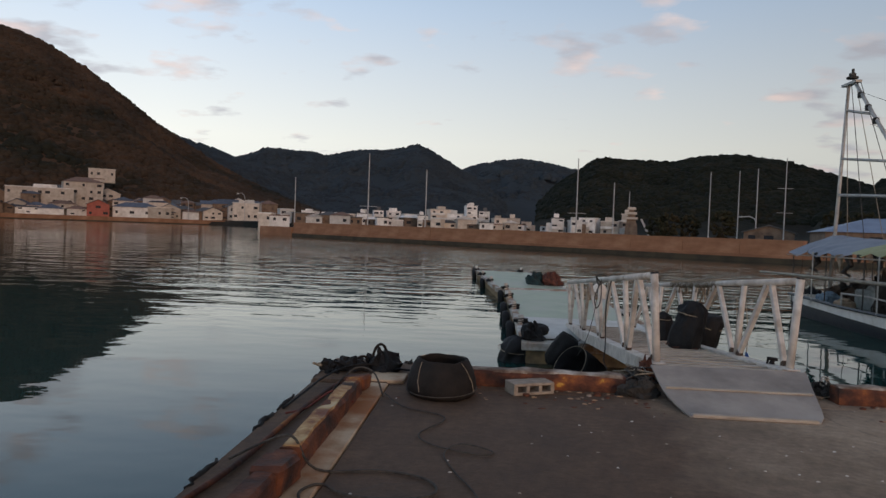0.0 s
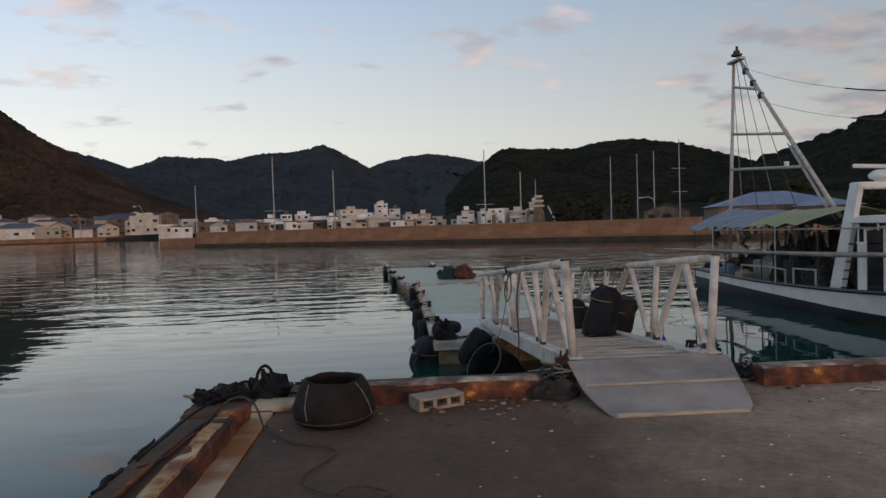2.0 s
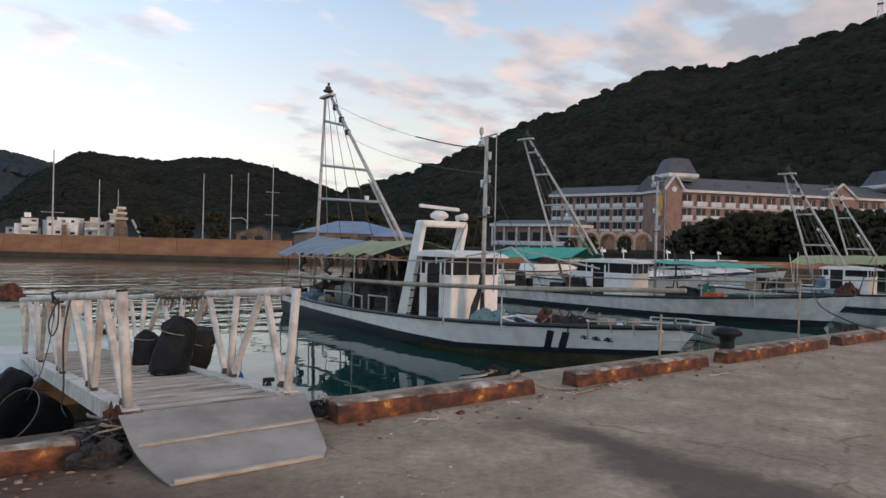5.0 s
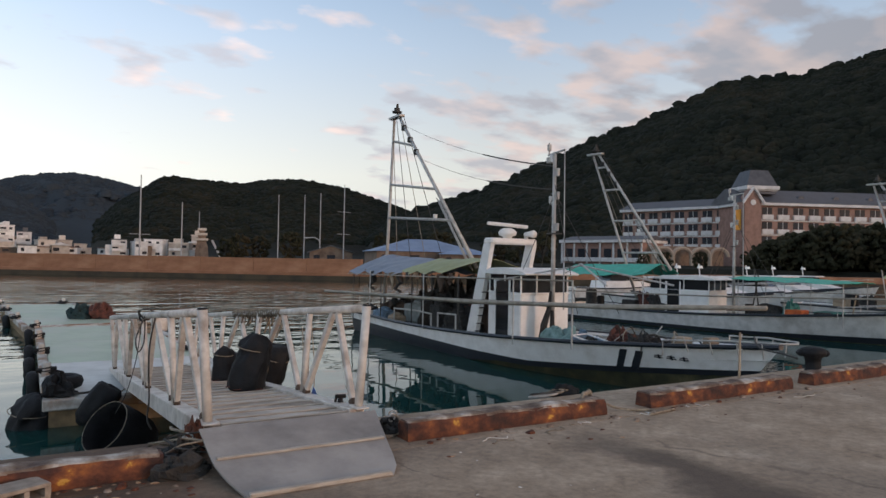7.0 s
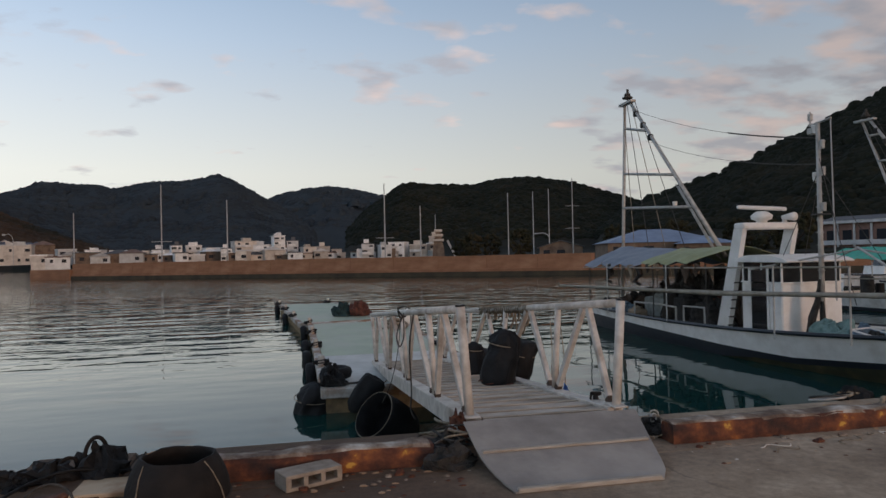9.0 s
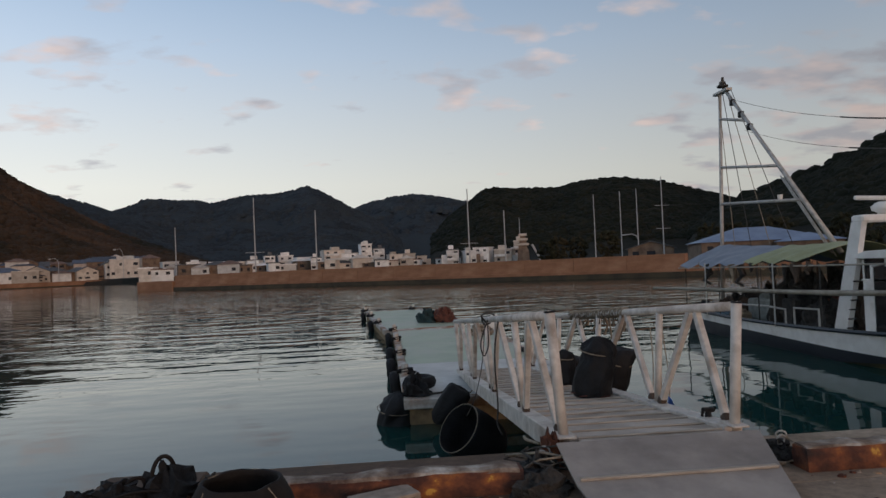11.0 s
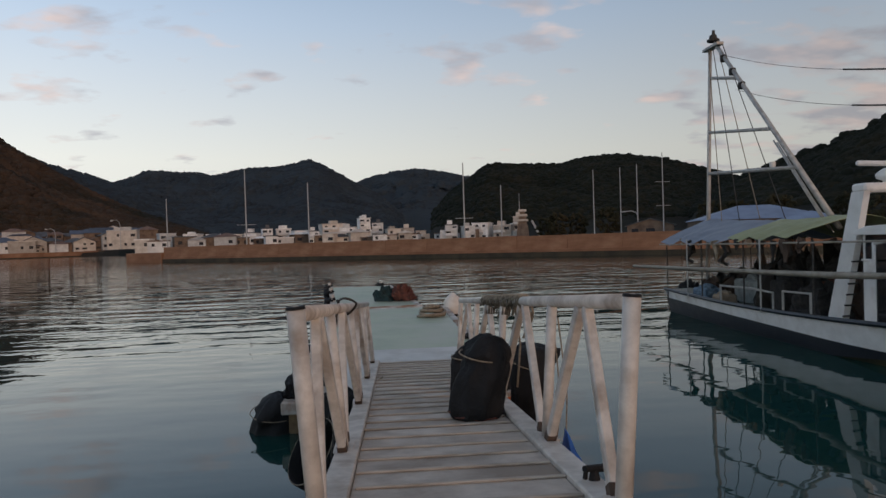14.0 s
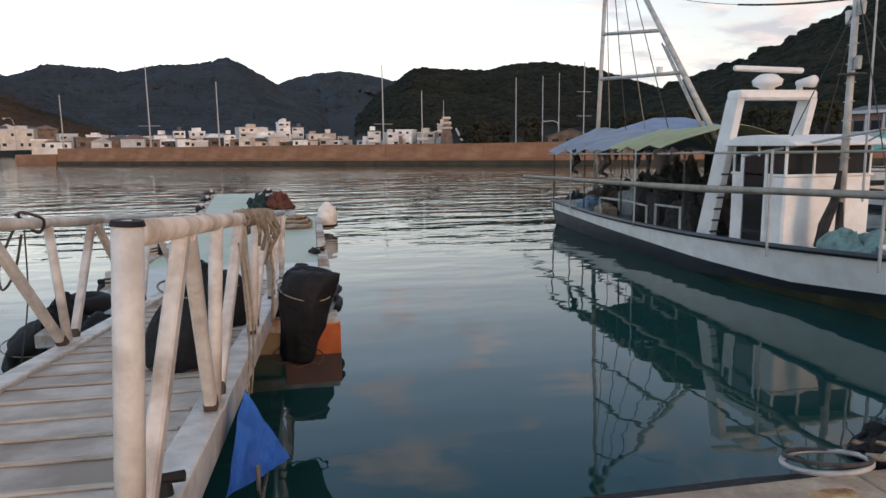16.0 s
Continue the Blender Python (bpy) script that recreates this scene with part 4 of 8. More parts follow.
def build_gangway():
    g = thing("gangway", 0, 0, 0, 0, "pale aluminium gangway with truss rails leading down to the pontoon", "gangway")
    for x, s in ((GX0, 1), (GX1, -1)):
        xf = x + s * SPLAY
        bm = bmesh.new()
        rings = []
        for y, deep in ((6.68, 0.135), (11.8, 0.135), (GY1 + 0.28, 0.03)):
            prof = [(-0.05 * s, -deep), (-0.05 * s, 0.03), (0.09 * s, 0.03), (0.09 * s, -deep)]
            rings.append([bm.verts.new((xf + a_, y, deck_z(y) + h_)) for a_, h_ in prof])
        for ra, rb in zip(rings, rings[1:]):
            for i in range(4):
                bm.faces.new((ra[i], ra[(i + 1) % 4], rb[(i + 1) % 4], rb[i]))
        bm.faces.new(rings[0][::-1])
        bm.faces.new(rings[-1])
        bmesh.ops.bevel(bm, geom=list(bm.edges), offset=0.008, segments=1, affect="EDGES", profile=0.5)
        part("side_beam", bm, M_alu, g)

        def at(y, h_):
            """A place in the leaning plane of the rail."""
            return Vector((xf - s * SPLAY * h_ / 0.9, y, deck_z(y) + h_))

        # top rail
        bm = bmesh.new()
        rod(bm, at(GY0 - 0.012, 0.872), at(GY1 + 0.05, 0.872), 0.036, seg=14)
        rail = part("top_rail", bm, M_alu, g, smooth=True)
        bm = bmesh.new()
        rod(bm, at(GY0, 0.893), at(GY0, 0.906), 0.041, 0.037, seg=14)
        part("end_cap", bm, M_black, rail, "black rubber end cap")
        for i, y in enumerate(POSTS_Y):
            bm = bmesh.new()
            rod(bm, at(y, -0.02), at(y, 0.895 if i == 0 else 0.86), 0.037 if i == 0 else 0.031, seg=14)
            post = part("post", bm, M_alu, g, smooth=True)
            bm = bmesh.new()
            rod(bm, at(y, 0.015), at(y, 0.035), 0.048 if i == 0 else 0.041, 0.040 if i == 0 else 0.034, seg=12)
            part("weld_collar", bm, M_stain, post, "rusty weld at the foot", smooth=True)
            if i < len(POSTS_Y) - 1:
                y2 = POSTS_Y[i + 1]
                yt = (y + y2) / 2
                for yb, side in ((y + 0.10, -1), (y2 - 0.075, 1)):
                    low, top = at(yb, 0.02), at(yt + side * 0.055, 0.845)
                    bm = bmesh.new()
                    square_bar(bm, low, top, 0.052, 0.062)
                    strut = part("strut", bm, M_alu, g)
                    bm = bmesh.new()
                    square_bar(bm, low, low.lerp(top, 0.075), 0.056, 0.066, 0.003)
                    part("rusty_foot", bm, M_stain, strut, "rust-stained foot")
            bm = bmesh.new()
            box(bm, xf - 0.06, xf + 0.06, y - 0.10, y + 0.10, deck_z(y) + 0.026, deck_z(y) + 0.040, 0.004)
            part("foot_plate", bm, M_alu, g)
    # plates between the rails, one step each, with a batten on every joint
    n_ = 26
    L = (GY1 + 0.30 - 6.40) / n_
    tilt = pose(0, 0, 0, math.degrees(math.atan(DECK_SLOPE)), 0, 0)
    bm = bmesh.new()
    box(bm, GX0 + SPLAY + 0.093, GX1 - SPLAY - 0.093, 0.006, L * 1.004 - 0.006, -0.03, 0.0, 0.004)
    first = part("deck_plate", bm, M_deckalu, g)
    bm = bmesh.new()
    box(bm, GX0 + SPLAY + 0.10, GX1 - SPLAY - 0.10, -0.017, 0.017, 0.0, 0.014, 0.005)
    bat = part("batten", bm, M_batten, g)
    rb = random.Random(8)
    for i in range(n_):
        y = 6.40 + i * L
        m = pose(0, y, deck_z(y)) @ tilt
        if i == 0:
            first.matrix_local, bat.matrix_local = m, m
        else:
            share("deck_plate", first, g, m)
            share("batten", bat, g, m @ pose(rb.uniform(-0.012, 0.012), rb.uniform(-0.012, 0.012), 0, 0, 0, rb.uniform(-0.5, 0.5)))
    # curved landing plate
    n_, k_ = 8, 6
    bm = bmesh.new()
    grid, under = [], []
    for i in range(n_ + 1):
        t_ = i / n_
        y = 6.42 - 0.94 * t_
        z = 0.215 * (1 - t_) ** 1.25 + 0.012
        cut = max(0, t_ - 0.45) / 0.55
        xa, xb = GX0 - 0.06 + 0.10 * cut ** 1.5, 3.46 - 0.24 * t_ - 0.06 * max(0, t_ - 0.85) / 0.15
        grid.append([bm.verts.new((xa + (xb - xa) * j / k_, y, z)) for j in range(k_ + 1)])
        under.append([bm.verts.new((xa + (xb - xa) * j / k_, y, z - 0.012)) for j in range(k_ + 1)])
    for i in range(n_):
        for j in range(k_):
            bm.faces.new((grid[i][j], grid[i][j + 1], grid[i + 1][j + 1], grid[i + 1][j]))
            bm.faces.new((under[i][j], under[i + 1][j], under[i + 1][j + 1], under[i][j + 1]))
    rim = [grid[0][j] for j in range(k_ + 1)] + [grid[i][k_] for i in range(1, n_ + 1)] + [grid[n_][j] for j in range(k_ - 1, -1, -1)] + [grid[i][0] for i in range(n_ - 1, 0, -1)]
    rimu = [under[0][j] for j in range(k_ + 1)] + [under[i][k_] for i in range(1, n_ + 1)] + [under[n_][j] for j in range(k_ - 1, -1, -1)] + [under[i][0] for i in range(n_ - 1, 0, -1)]
    for i in range(len(rim)):
        j = (i + 1) % len(rim)
        bm.faces.new((rim[i], rimu[i], rimu[j], rim[j]))
    ramp = part("landing_plate", bm, M_ramp, g, "grey curved landing plate", smooth=False)
    bm = bmesh.new()
    y = 6.42 - 0.94 * 0.45
    box(bm, GX0 - 0.03, 3.33, y - 0.022, y + 0.022, 0.0, 0.018, 0.005, m=pose(0, 0, 0.215 * 0.55 ** 1.25 + 0.008))
    box(bm, GX0 + 0.06, 3.15, 5.475, 5.52, 0.0, 0.03, 0.006)
    part("wood_strip", bm, M_batten, ramp, "pale wooden strip")
    return g


build_gangway()

# ---- pontoons ----


def build_pontoon(x, y, rz, width, length, name_label, near):
    p_ = thing("pontoon", x, y, WATER_Z, rz, name_label, "pontoon", "floating pontoons")
    h = -0.55 - WATER_Z
    bm = bmesh.new()
    box(bm, 0.08, width - 0.08, 0.08, length - 0.08, -0.5, h - 0.13)
    part("float_body", bm, M_pontside, p_, "stained brown flank")
    bm = bmesh.new()
    box(bm, 0.0, width, 0.0, 0.16, h - 0.14, h + 0.01, 0.015)
    part("end_rim", bm, M_pontedge, p_)
    bm = bmesh.new()
    box(bm, 0.0, width, length - 0.16, length, h - 0.14, h + 0.01, 0.015)
    part("end_rim", bm, M_pontedge, p_)
    for a_ in (0.0, width - 0.16):
        bm = bmesh.new()
        box(bm, a_, a_ + 0.16, 0.163, length - 0.163, h - 0.14, h + 0.01, 0.015)
        part("side_rim", bm, M_pontedge, p_, "soiled white rim")
    n_ = max(1, round(length / 3.6))
    L = (length - 0.33) / n_
    for i in range(n_):
        bm = bmesh.new()
        box(bm, 0.165, width - 0.165, 0.165 + i * L, 0.165 + (i + 1) * L - 0.012, h - 0.14, h - 0.005, 0.006)
        part("deck_panel", bm, M_pontwhite if (near and i == 0) else M_pontdeck, p_, "pale green deck panel")
    return p_


pont1 = build_pontoon(1.15, 12.0, 0.6, 2.95, 10.9, "floating pontoon with a pale green deck and soiled white rim", True)
build_pontoon(0.75, 23.05, 5.6, 2.6, 9.4, "outer floating pontoon with a pale green deck", False)
bm = bmesh.new()
box(bm, 2.38, 2.97, -0.03, 0.09, -0.25, 0.325, 0.01)
part("orange_corner", bm, M_orange, pont1, "orange painted corner")

# rubber fender strip on the face of the quay, and a paint mark
face = thing("quay_fender", 3.85, EDGE_Y + 0.002, -0.02, 0, "long black rubber fender on the quay face", "fender")
for i in range(8):
    bm = bmesh.new()
    long_bar(bm, (i * 2.3, 0, -0.26), (i * 2.3 + 2.26, 0, -0.26), [(0, 0), (0.0, 0.24), (0.13, 0.22), (0.17, 0.12), (0.13, 0.0)], 12, 0.012, 3.0 + i)
    part("length", bm, M_black, face)
bm = bmesh.new()
mound(bm, 0, 0, -0.001, 0.10, 0.045, 0.004, 0.5, 3, 16, 3)
mark = part("paint_mark", bm, M_yellow)
mark.location = (5.70, 6.93, 0.0)
tagged(mark, "worn yellow paint mark on the quay edge", "paint")

# ---- boats ----


def hull_sections(L, beam, free, rise, n_=28):
    """Stations from the stern (u=0) to the bow (u=1): half width at the gunwale, at the waterline, gunwale height, keel."""
    out = []
    for i in range(n_ + 1):
        u = i / n_
        w = 1.0 if u < 0.45 else max(0.015, 1 - ((u - 0.45) / 0.55) ** 2.4)
        w *= 0.88 + 0.12 * min(1, u / 0.25)
        ww = w * (0.90 if u < 0.5 else 0.90 - 0.70 * ((u - 0.5) / 0.5) ** 1.3)
        g = free + rise * max(0, (u - 0.30) / 0.70) ** 1.8 + 0.05 * max(0, 0.2 - u) / 0.2
        out.append((u, beam / 2 * w, beam / 2 * ww, g))
    return out


def boot_top(u):
    """Lower edge of the white topside over the water."""
    return float(np.interp(u, (0, 0.25, 0.5, 0.64, 0.8, 1.0), (0.42, 0.35, 0.27, 0.24, 0.42, 0.66)))


def build_hull(root, L, beam, free, rise, afloat=False):
    """Hull shell about the boat's own axes: bow at -y, stern at +y, water at z 0."""
    st = hull_sections(L, beam, free, rise)
    n_ = len(st)
    levels = 11

    def level(u, g, k):
        top = 0.15 + 0.10 * max(0, (u - 0.6) / 0.4) if afloat else min(boot_top(u), g - 0.12)
        low = max(-0.02, top - float(np.interp(u, (0, 0.42, 0.58, 1), (0.45, 0.40, 0.13, 0.10))))
        if afloat:
            low = 0.02
        return (-0.45, -0.25, -0.05 + 0 * low, low, low + (top - low) * 0.5, top, top + (g - top) * 0.2, top + (g - top) * 0.4, top + (g - top) * 0.6, top + (g - top) * 0.8, g)[k]

    def pt(i, k, s):
        u, wg, ww, g = st[i]
        y = L / 2 - L * u
        z = level(u, g, k)
        t_ = (z + 0.45) / (g + 0.45)
        if z < 0:
            x = ww * (0.35 + 0.65 * (z + 0.45) / 0.45)
        else:
            x = ww + (wg - ww) * (z / g)
        rake = max(0, (u - 0.72) / 0.28) ** 2 * L * 0.085 * (1 - t_)
        return Vector((s * x, y + rake, z))

    for which, k0, k1, mat, lab in (("topside", 5, 10, M_white2 if afloat else M_white, "white painted hull side"), ("boot_band", 3, 5, M_hullblack, "dark band along the hull"), ("bottom", 0, 3, M_foul, "weed-stained hull bottom")):
        bm = bmesh.new()
        for s in (-1, 1):
            grid = [[bm.verts.new(pt(i, k, s)) for k in range(k0, k1 + 1)] for i in range(n_)]
            for i in range(n_ - 1):
                for k in range(k1 - k0):
                    bm.faces.new((grid[i][k], grid[i + 1][k], grid[i + 1][k + 1], grid[i][k + 1]))
        part(which, bm, mat, root, lab, smooth=True)
    # transom
    bm = bmesh.new()
    loop = [pt(0, k, -1) for k in range(levels)] + [pt(0, k, 1) for k in range(levels - 1, -1, -1)]
    bm.faces.new([bm.verts.new(v) for v in loop])
    part("transom", bm, M_white, root)
    # deck a little below the gunwale
    bm = bmesh.new()
    for i in range(n_ - 1):
        q = []
        for j, s in ((i, -1), (i + 1, -1), (i + 1, 1), (i, 1)):
            e_, wg, ww, g = st[j]
            v = pt(j, levels - 1, s)
            q.append(bm.verts.new((s * max(0.005, (ww + (wg - ww) * (1 - 0.22 / g)) - 0.02), v.y, g - 0.22)))
        bm.faces.new(q)
    part("deck", bm, M_deckgrey, root, "worn grey deck")
    # rubbing strake and gunwale
    for s in (-1, 1):
        bm = bmesh.new()
        tube(bm, [pt(i, levels - 1, s) + Vector((0.01 * s, 0, 0.01)) for i in range(n_)], 0.045, 6)
        part("gunwale", bm, M_hullblack, root, "dark rubber gunwale")
        bm = bmesh.new()
        tube(bm, [pt(i, levels - 1, s) + Vector((-0.07 * s if i < n_ - 2 else 0, 0, -0.03)) for i in range(n_ - 1)], 0.05, 6)
        part("inner_rail", bm, M_white, root)
    return pt


def lattice(bm, p0, p1, w, r, rungs, side):
    """A ladder-like leg: two tubes and its rungs."""
    p0, p1, side = Vector(p0), Vector(p1), Vector(side).normalized() * w / 2
    rod(bm, p0 - side, p1 - side, r, seg=8)
    rod(bm, p0 + side, p1 + side, r, seg=8)
    for i in range(1, rungs):
        c = p0.lerp(p1, i / rungs)
        rod(bm, c - side, c + side, r * 0.55, seg=6)


def build_rig(root, foot_aft, top, foot_fore, bars, legname="aft_leg"):
    """A tall A-shaped mast over the stern: one pole, one ladder leg, crossbars, a head with a lamp and stays."""
    fa, tp, ff = Vector(foot_aft), Vector(top), Vector(foot_fore)
    bm = bmesh.new()
    rod(bm, fa, tp + Vector((0, 0.28, 0)), 0.060, 0.046, 10)
    part("aft_leg", bm, M_steelgrey, root, smooth=True)
    bm = bmesh.new()
    rod(bm, ff, tp, 0.062, 0.050, 10)
    lattice(bm, ff + Vector((0, 0.26, -0.05)), ff.lerp(tp, 0.40) + Vector((0, 0.20, 0)), 0.16, 0.018, 10, (0, 1, 0.5))
    part("fore_leg", bm, M_steelgrey, root, smooth=True)
    for t_ in bars:
        t_, u_ = t_ if isinstance(t_, tuple) else (t_, None)
        bm = bmesh.new()
        a_ = fa.lerp(tp + Vector((0, 0.28, 0)), t_)
        b_ = Vector((0, 0, 0))
        k = (a_.z - ff.z) / (tp.z - ff.z)
        b_ = ff.lerp(tp, k if u_ is None else u_)
        rod(bm, a_, b_, 0.042, seg=8)
        part("crossbar", bm, M_steelgrey, root, smooth=True)
    bm = bmesh.new()
    box(bm, -0.10, 0.10, -0.28, 0.55, -0.10, -0.02, 0.01, m=Matrix.Translation(tp))
    part("head_plate", bm, M_steelgrey, root)
    bm = bmesh.new()
    rod(bm, tp + Vector((0, 0.02, -0.02)), tp + Vector((0, 0.10, 0.16)), 0.035, 0.03, 8)
    rod(bm, tp + Vector((0, 0.10, 0.08)), tp + Vector((0, 0.10, 0.13)), 0.16, 0.17, 12)
    rod(bm, tp + Vector((0, 0.10, 0.13)), tp + Vector((0, 0.10, 0.25)), 0.11, 0.09, 12)
    rod(bm, tp + Vector((0, 0.08, 0.25)), tp + Vector((0, 0.08, 0.38)), 0.045, 0.04, 8)
    part("head_lamp", bm, M_ropedark, root, "dark lamp on the rig head")
    bm = bmesh.new()
    c_ = fa.lerp(tp + Vector((0, 0.28, 0)), bars[0][0] if isinstance(bars[0], tuple) else bars[0]).lerp(ff.lerp(tp, bars[0][1] if isinstance(bars[0], tuple) else bars[0]), 0.76)
    rod(bm, c_ + Vector((0, 0, 0.04)), c_ + Vector((0, 0, 0.16)), 0.06, 0.07, 10)
    part("bar_lamp", bm, M_white, root, "small white lamp on the crossbar")
    for i in range(3):
        bm = bmesh.new()
        q_ = tp.lerp(ff, 0.10 + 0.09 * i)
        box(bm, -0.07, 0.07, -0.09, 0.06, -0.10, 0.08, 0.02, m=Matrix.Translation(q_ + Vector((0, 0.07, 0))))
        part("block", bm, M_netdark, root, "dark rigging block")
    for i in range(4):
        bm = bmesh.new()
        a_ = tp + Vector((0.05 * (i - 1.5), 0.25 - 0.16 * i, -0.05))
        b_ = fa.lerp(ff, 0.22 + 0.16 * i) + Vector((0.06 * (i - 1.5), 0, 0.3))
        rod(bm, a_, b_, 0.011, seg=5)
        part("stay", bm, M_ropedark if i % 2 else M_rope, root)


def tarp(bm, corners_y, x0, x1, z_edge, z_ridge, drop=0.05, seed=0.0, thick=0.012):
    """A ridged canopy over the boat from y a to y b, hanging a little uneven."""
    ya, yb = corners_y
    nx, ny = 12, 12
    up, lo = [], []
    for i in range(ny + 1):
        y = ya + (yb - ya) * i / ny
        row, row2 = [], []
        for j in range(nx + 1):
            t_ = j / nx
            x = x0 + (x1 - x0) * t_
            peak = 1 - abs(2 * t_ - 1)
            ze = z_edge[0] + (z_edge[1] - z_edge[0]) * i / ny
            zr = z_ridge[0] + (z_ridge[1] - z_ridge[0]) * i / ny
            z = ze + (zr - ze) * peak ** 0.9 - drop * math.sin(math.pi * i / ny * 3) ** 2 * (1 - peak) + 0.05 * noise.noise(Vector((x * 1.6 + seed, y * 1.6, seed)))
            row.append(bm.verts.new((x, y, z)))
            row2.append(bm.verts.new((x, y, z - thick)))
        up.append(row)
        lo.append(row2)
    for i in range(ny):
        for j in range(nx):
            bm.faces.new((up[i][j], up[i][j + 1], up[i + 1][j + 1], up[i + 1][j]))
            bm.faces.new((lo[i][j], lo[i + 1][j], lo[i + 1][j + 1], lo[i][j + 1]))
    rim = up[0] + [up[i][nx] for i in range(1, ny + 1)] + up[ny][:-1][::-1] + [up[i][0] for i in range(ny - 1, 0, -1)]
    riml = lo[0] + [lo[i][nx] for i in range(1, ny + 1)] + lo[ny][:-1][::-1] + [lo[i][0] for i in range(ny - 1, 0, -1)]
    for i in range(len(rim)):
        j = (i + 1) % len(rim)
        bm.faces.new((rim[i], riml[i], riml[j], rim[j]))


def build_cabin(root, x0, x1, y0, y1, z0, zs, zr, door=True):
    """Wheelhouse: lower walls, window band with posts and panes, roof with a visor, side door."""
    bm = bmesh.new()
    box(bm, x0, x1, y0, y1, z0, zs, 0.03)
    cab = part("wheelhouse", bm, M_white, root, "white painted wheelhouse")
    bm = bmesh.new()
    box(bm, x0 + 0.035, x1 - 0.035, y0 + 0.035, y1 - 0.035, zs, zr)
    part("window_band", bm, M_glass, cab, "dark windows")
    ym = (y0 + y1) / 2
    for x, y in [(x, y) for x in (x0 + 0.03, (x0 * 2 + x1) / 3, (x0 + x1 * 2) / 3, x1 - 0.03) for y in (y0 + 0.03, y1 - 0.03)] + [(x0 + 0.03, ym), (x1 - 0.03, ym)]:
        bm = bmesh.new()
        box(bm, x - 0.018, x + 0.018, y - 0.018, y + 0.018, zs, zr, 0.004)
        part("window_post", bm, M_white, cab)
    bm = bmesh.new()
    box(bm, x0 - 0.012, x1 + 0.012, y0 - 0.02, y1 + 0.012, zs - 0.015, zs + 0.022, 0.006)
    part("window_sill", bm, M_white, cab)
    bm = bmesh.new()
    prism(bm, [(y0 - 0.26, zr), (y0 - 0.27, zr + 0.035), (y0 - 0.12, zr + 0.09), (y0 + 0.25, zr + 0.145), ((y0 + y1) / 2, zr + 0.17), (y1 - 0.2, zr + 0.15), (y1 + 0.10, zr + 0.07), (y1 + 0.12, zr)], x0 - 0.08, x1 + 0.08)
    bmesh.ops.bevel(bm, geom=list(bm.edges), offset=0.014, segments=2, affect="EDGES", profile=0.5)
    part("roof", bm, M_white, cab)
    if door:
        bm = bmesh.new()
        box(bm, x0 - 0.012, x0 + 0.03, y1 - 0.92, y1 - 0.30, z0 + 0.02, zs + 0.28, 0.004)
        part("door", bm, M_glass, cab, "dark open doorway")
        bm = bmesh.new()
        box(bm, x0 - 0.03, x0 - 0.005, y1 - 0.36, y1 - 0.28, z0, zs + 0.32, 0.004)
        box(bm, x0 - 0.03, x0 - 0.005, y1 - 0.94, y1 - 0.88, z0, zs + 0.32, 0.004)
        part("door_frame", bm, M_white, cab)
    return cab


def build_arch(root, x0, x1, y, zb, zt, rake):
    """Raked white radar arch with scanner, horn and rungs."""
    arch = None
    bm = bmesh.new()
    for x, s in ((x0, 1), (x1, -1)):
        prof = [(y + rake, zb), (y + rake - 0.42, zb), (y - 0.12, zt), (y + 0.20, zt)]
        prism(bm, prof, x - 0.06, x + 0.06)
    box(bm, x0 - 0.06, x1 + 0.06, y - 0.14, y + 0.22, zt - 0.02, zt + 0.14, 0.04)
    arch = part("radar_arch", bm, M_white, root, "white moulded radar arch")
    c = ((x0 + x1) / 2, y + 0.02)
    bm = bmesh.new()
    lathe(bm, [(0.12, zt + 0.14), (0.12, zt + 0.18), (0.22, zt + 0.22), (0.24, zt + 0.30), (0.16, zt + 0.37), (0.10, zt + 0.40)], 16, Matrix.Translation((c[0] - 0.12, c[1], 0)), True)
    part("radar_base", bm, M_white, arch, smooth=True)
    bm = bmesh.new()
    box(bm, -0.54, 0.54, -0.05, 0.05, -0.04, 0.05, 0.025, m=pose(c[0] - 0.12, c[1], zt + 0.47, 0, 4, -20))
    part("radar_scanner", bm, M_white, arch)
    bm = bmesh.new()
    rod(bm, (c[0] + 0.48, c[1] - 0.32, zt + 0.26), (c[0] + 0.48, c[1] + 0.05, zt + 0.26), 0.10, 0.05, 12)
    rod(bm, (c[0] + 0.48, c[1], zt + 0.12), (c[0] + 0.48, c[1], zt + 0.28), 0.05, seg=8)
    part("search_lamp", bm, M_white, arch, smooth=True)
    for i in range(6):
        bm = bmesh.new()
        z = zb + 0.15 + i * 0.2
        t_ = (z - zb) / (zt - zb)
        yy = y + rake - 0.42 + (0.42 - rake - 0.12) * t_
        rod(bm, (x0 - 0.09, yy - 0.03, z), (x0 + 0.09, yy - 0.03, z), 0.018, seg=6)
        part("rung", bm, M_ropedark, arch)
    return arch


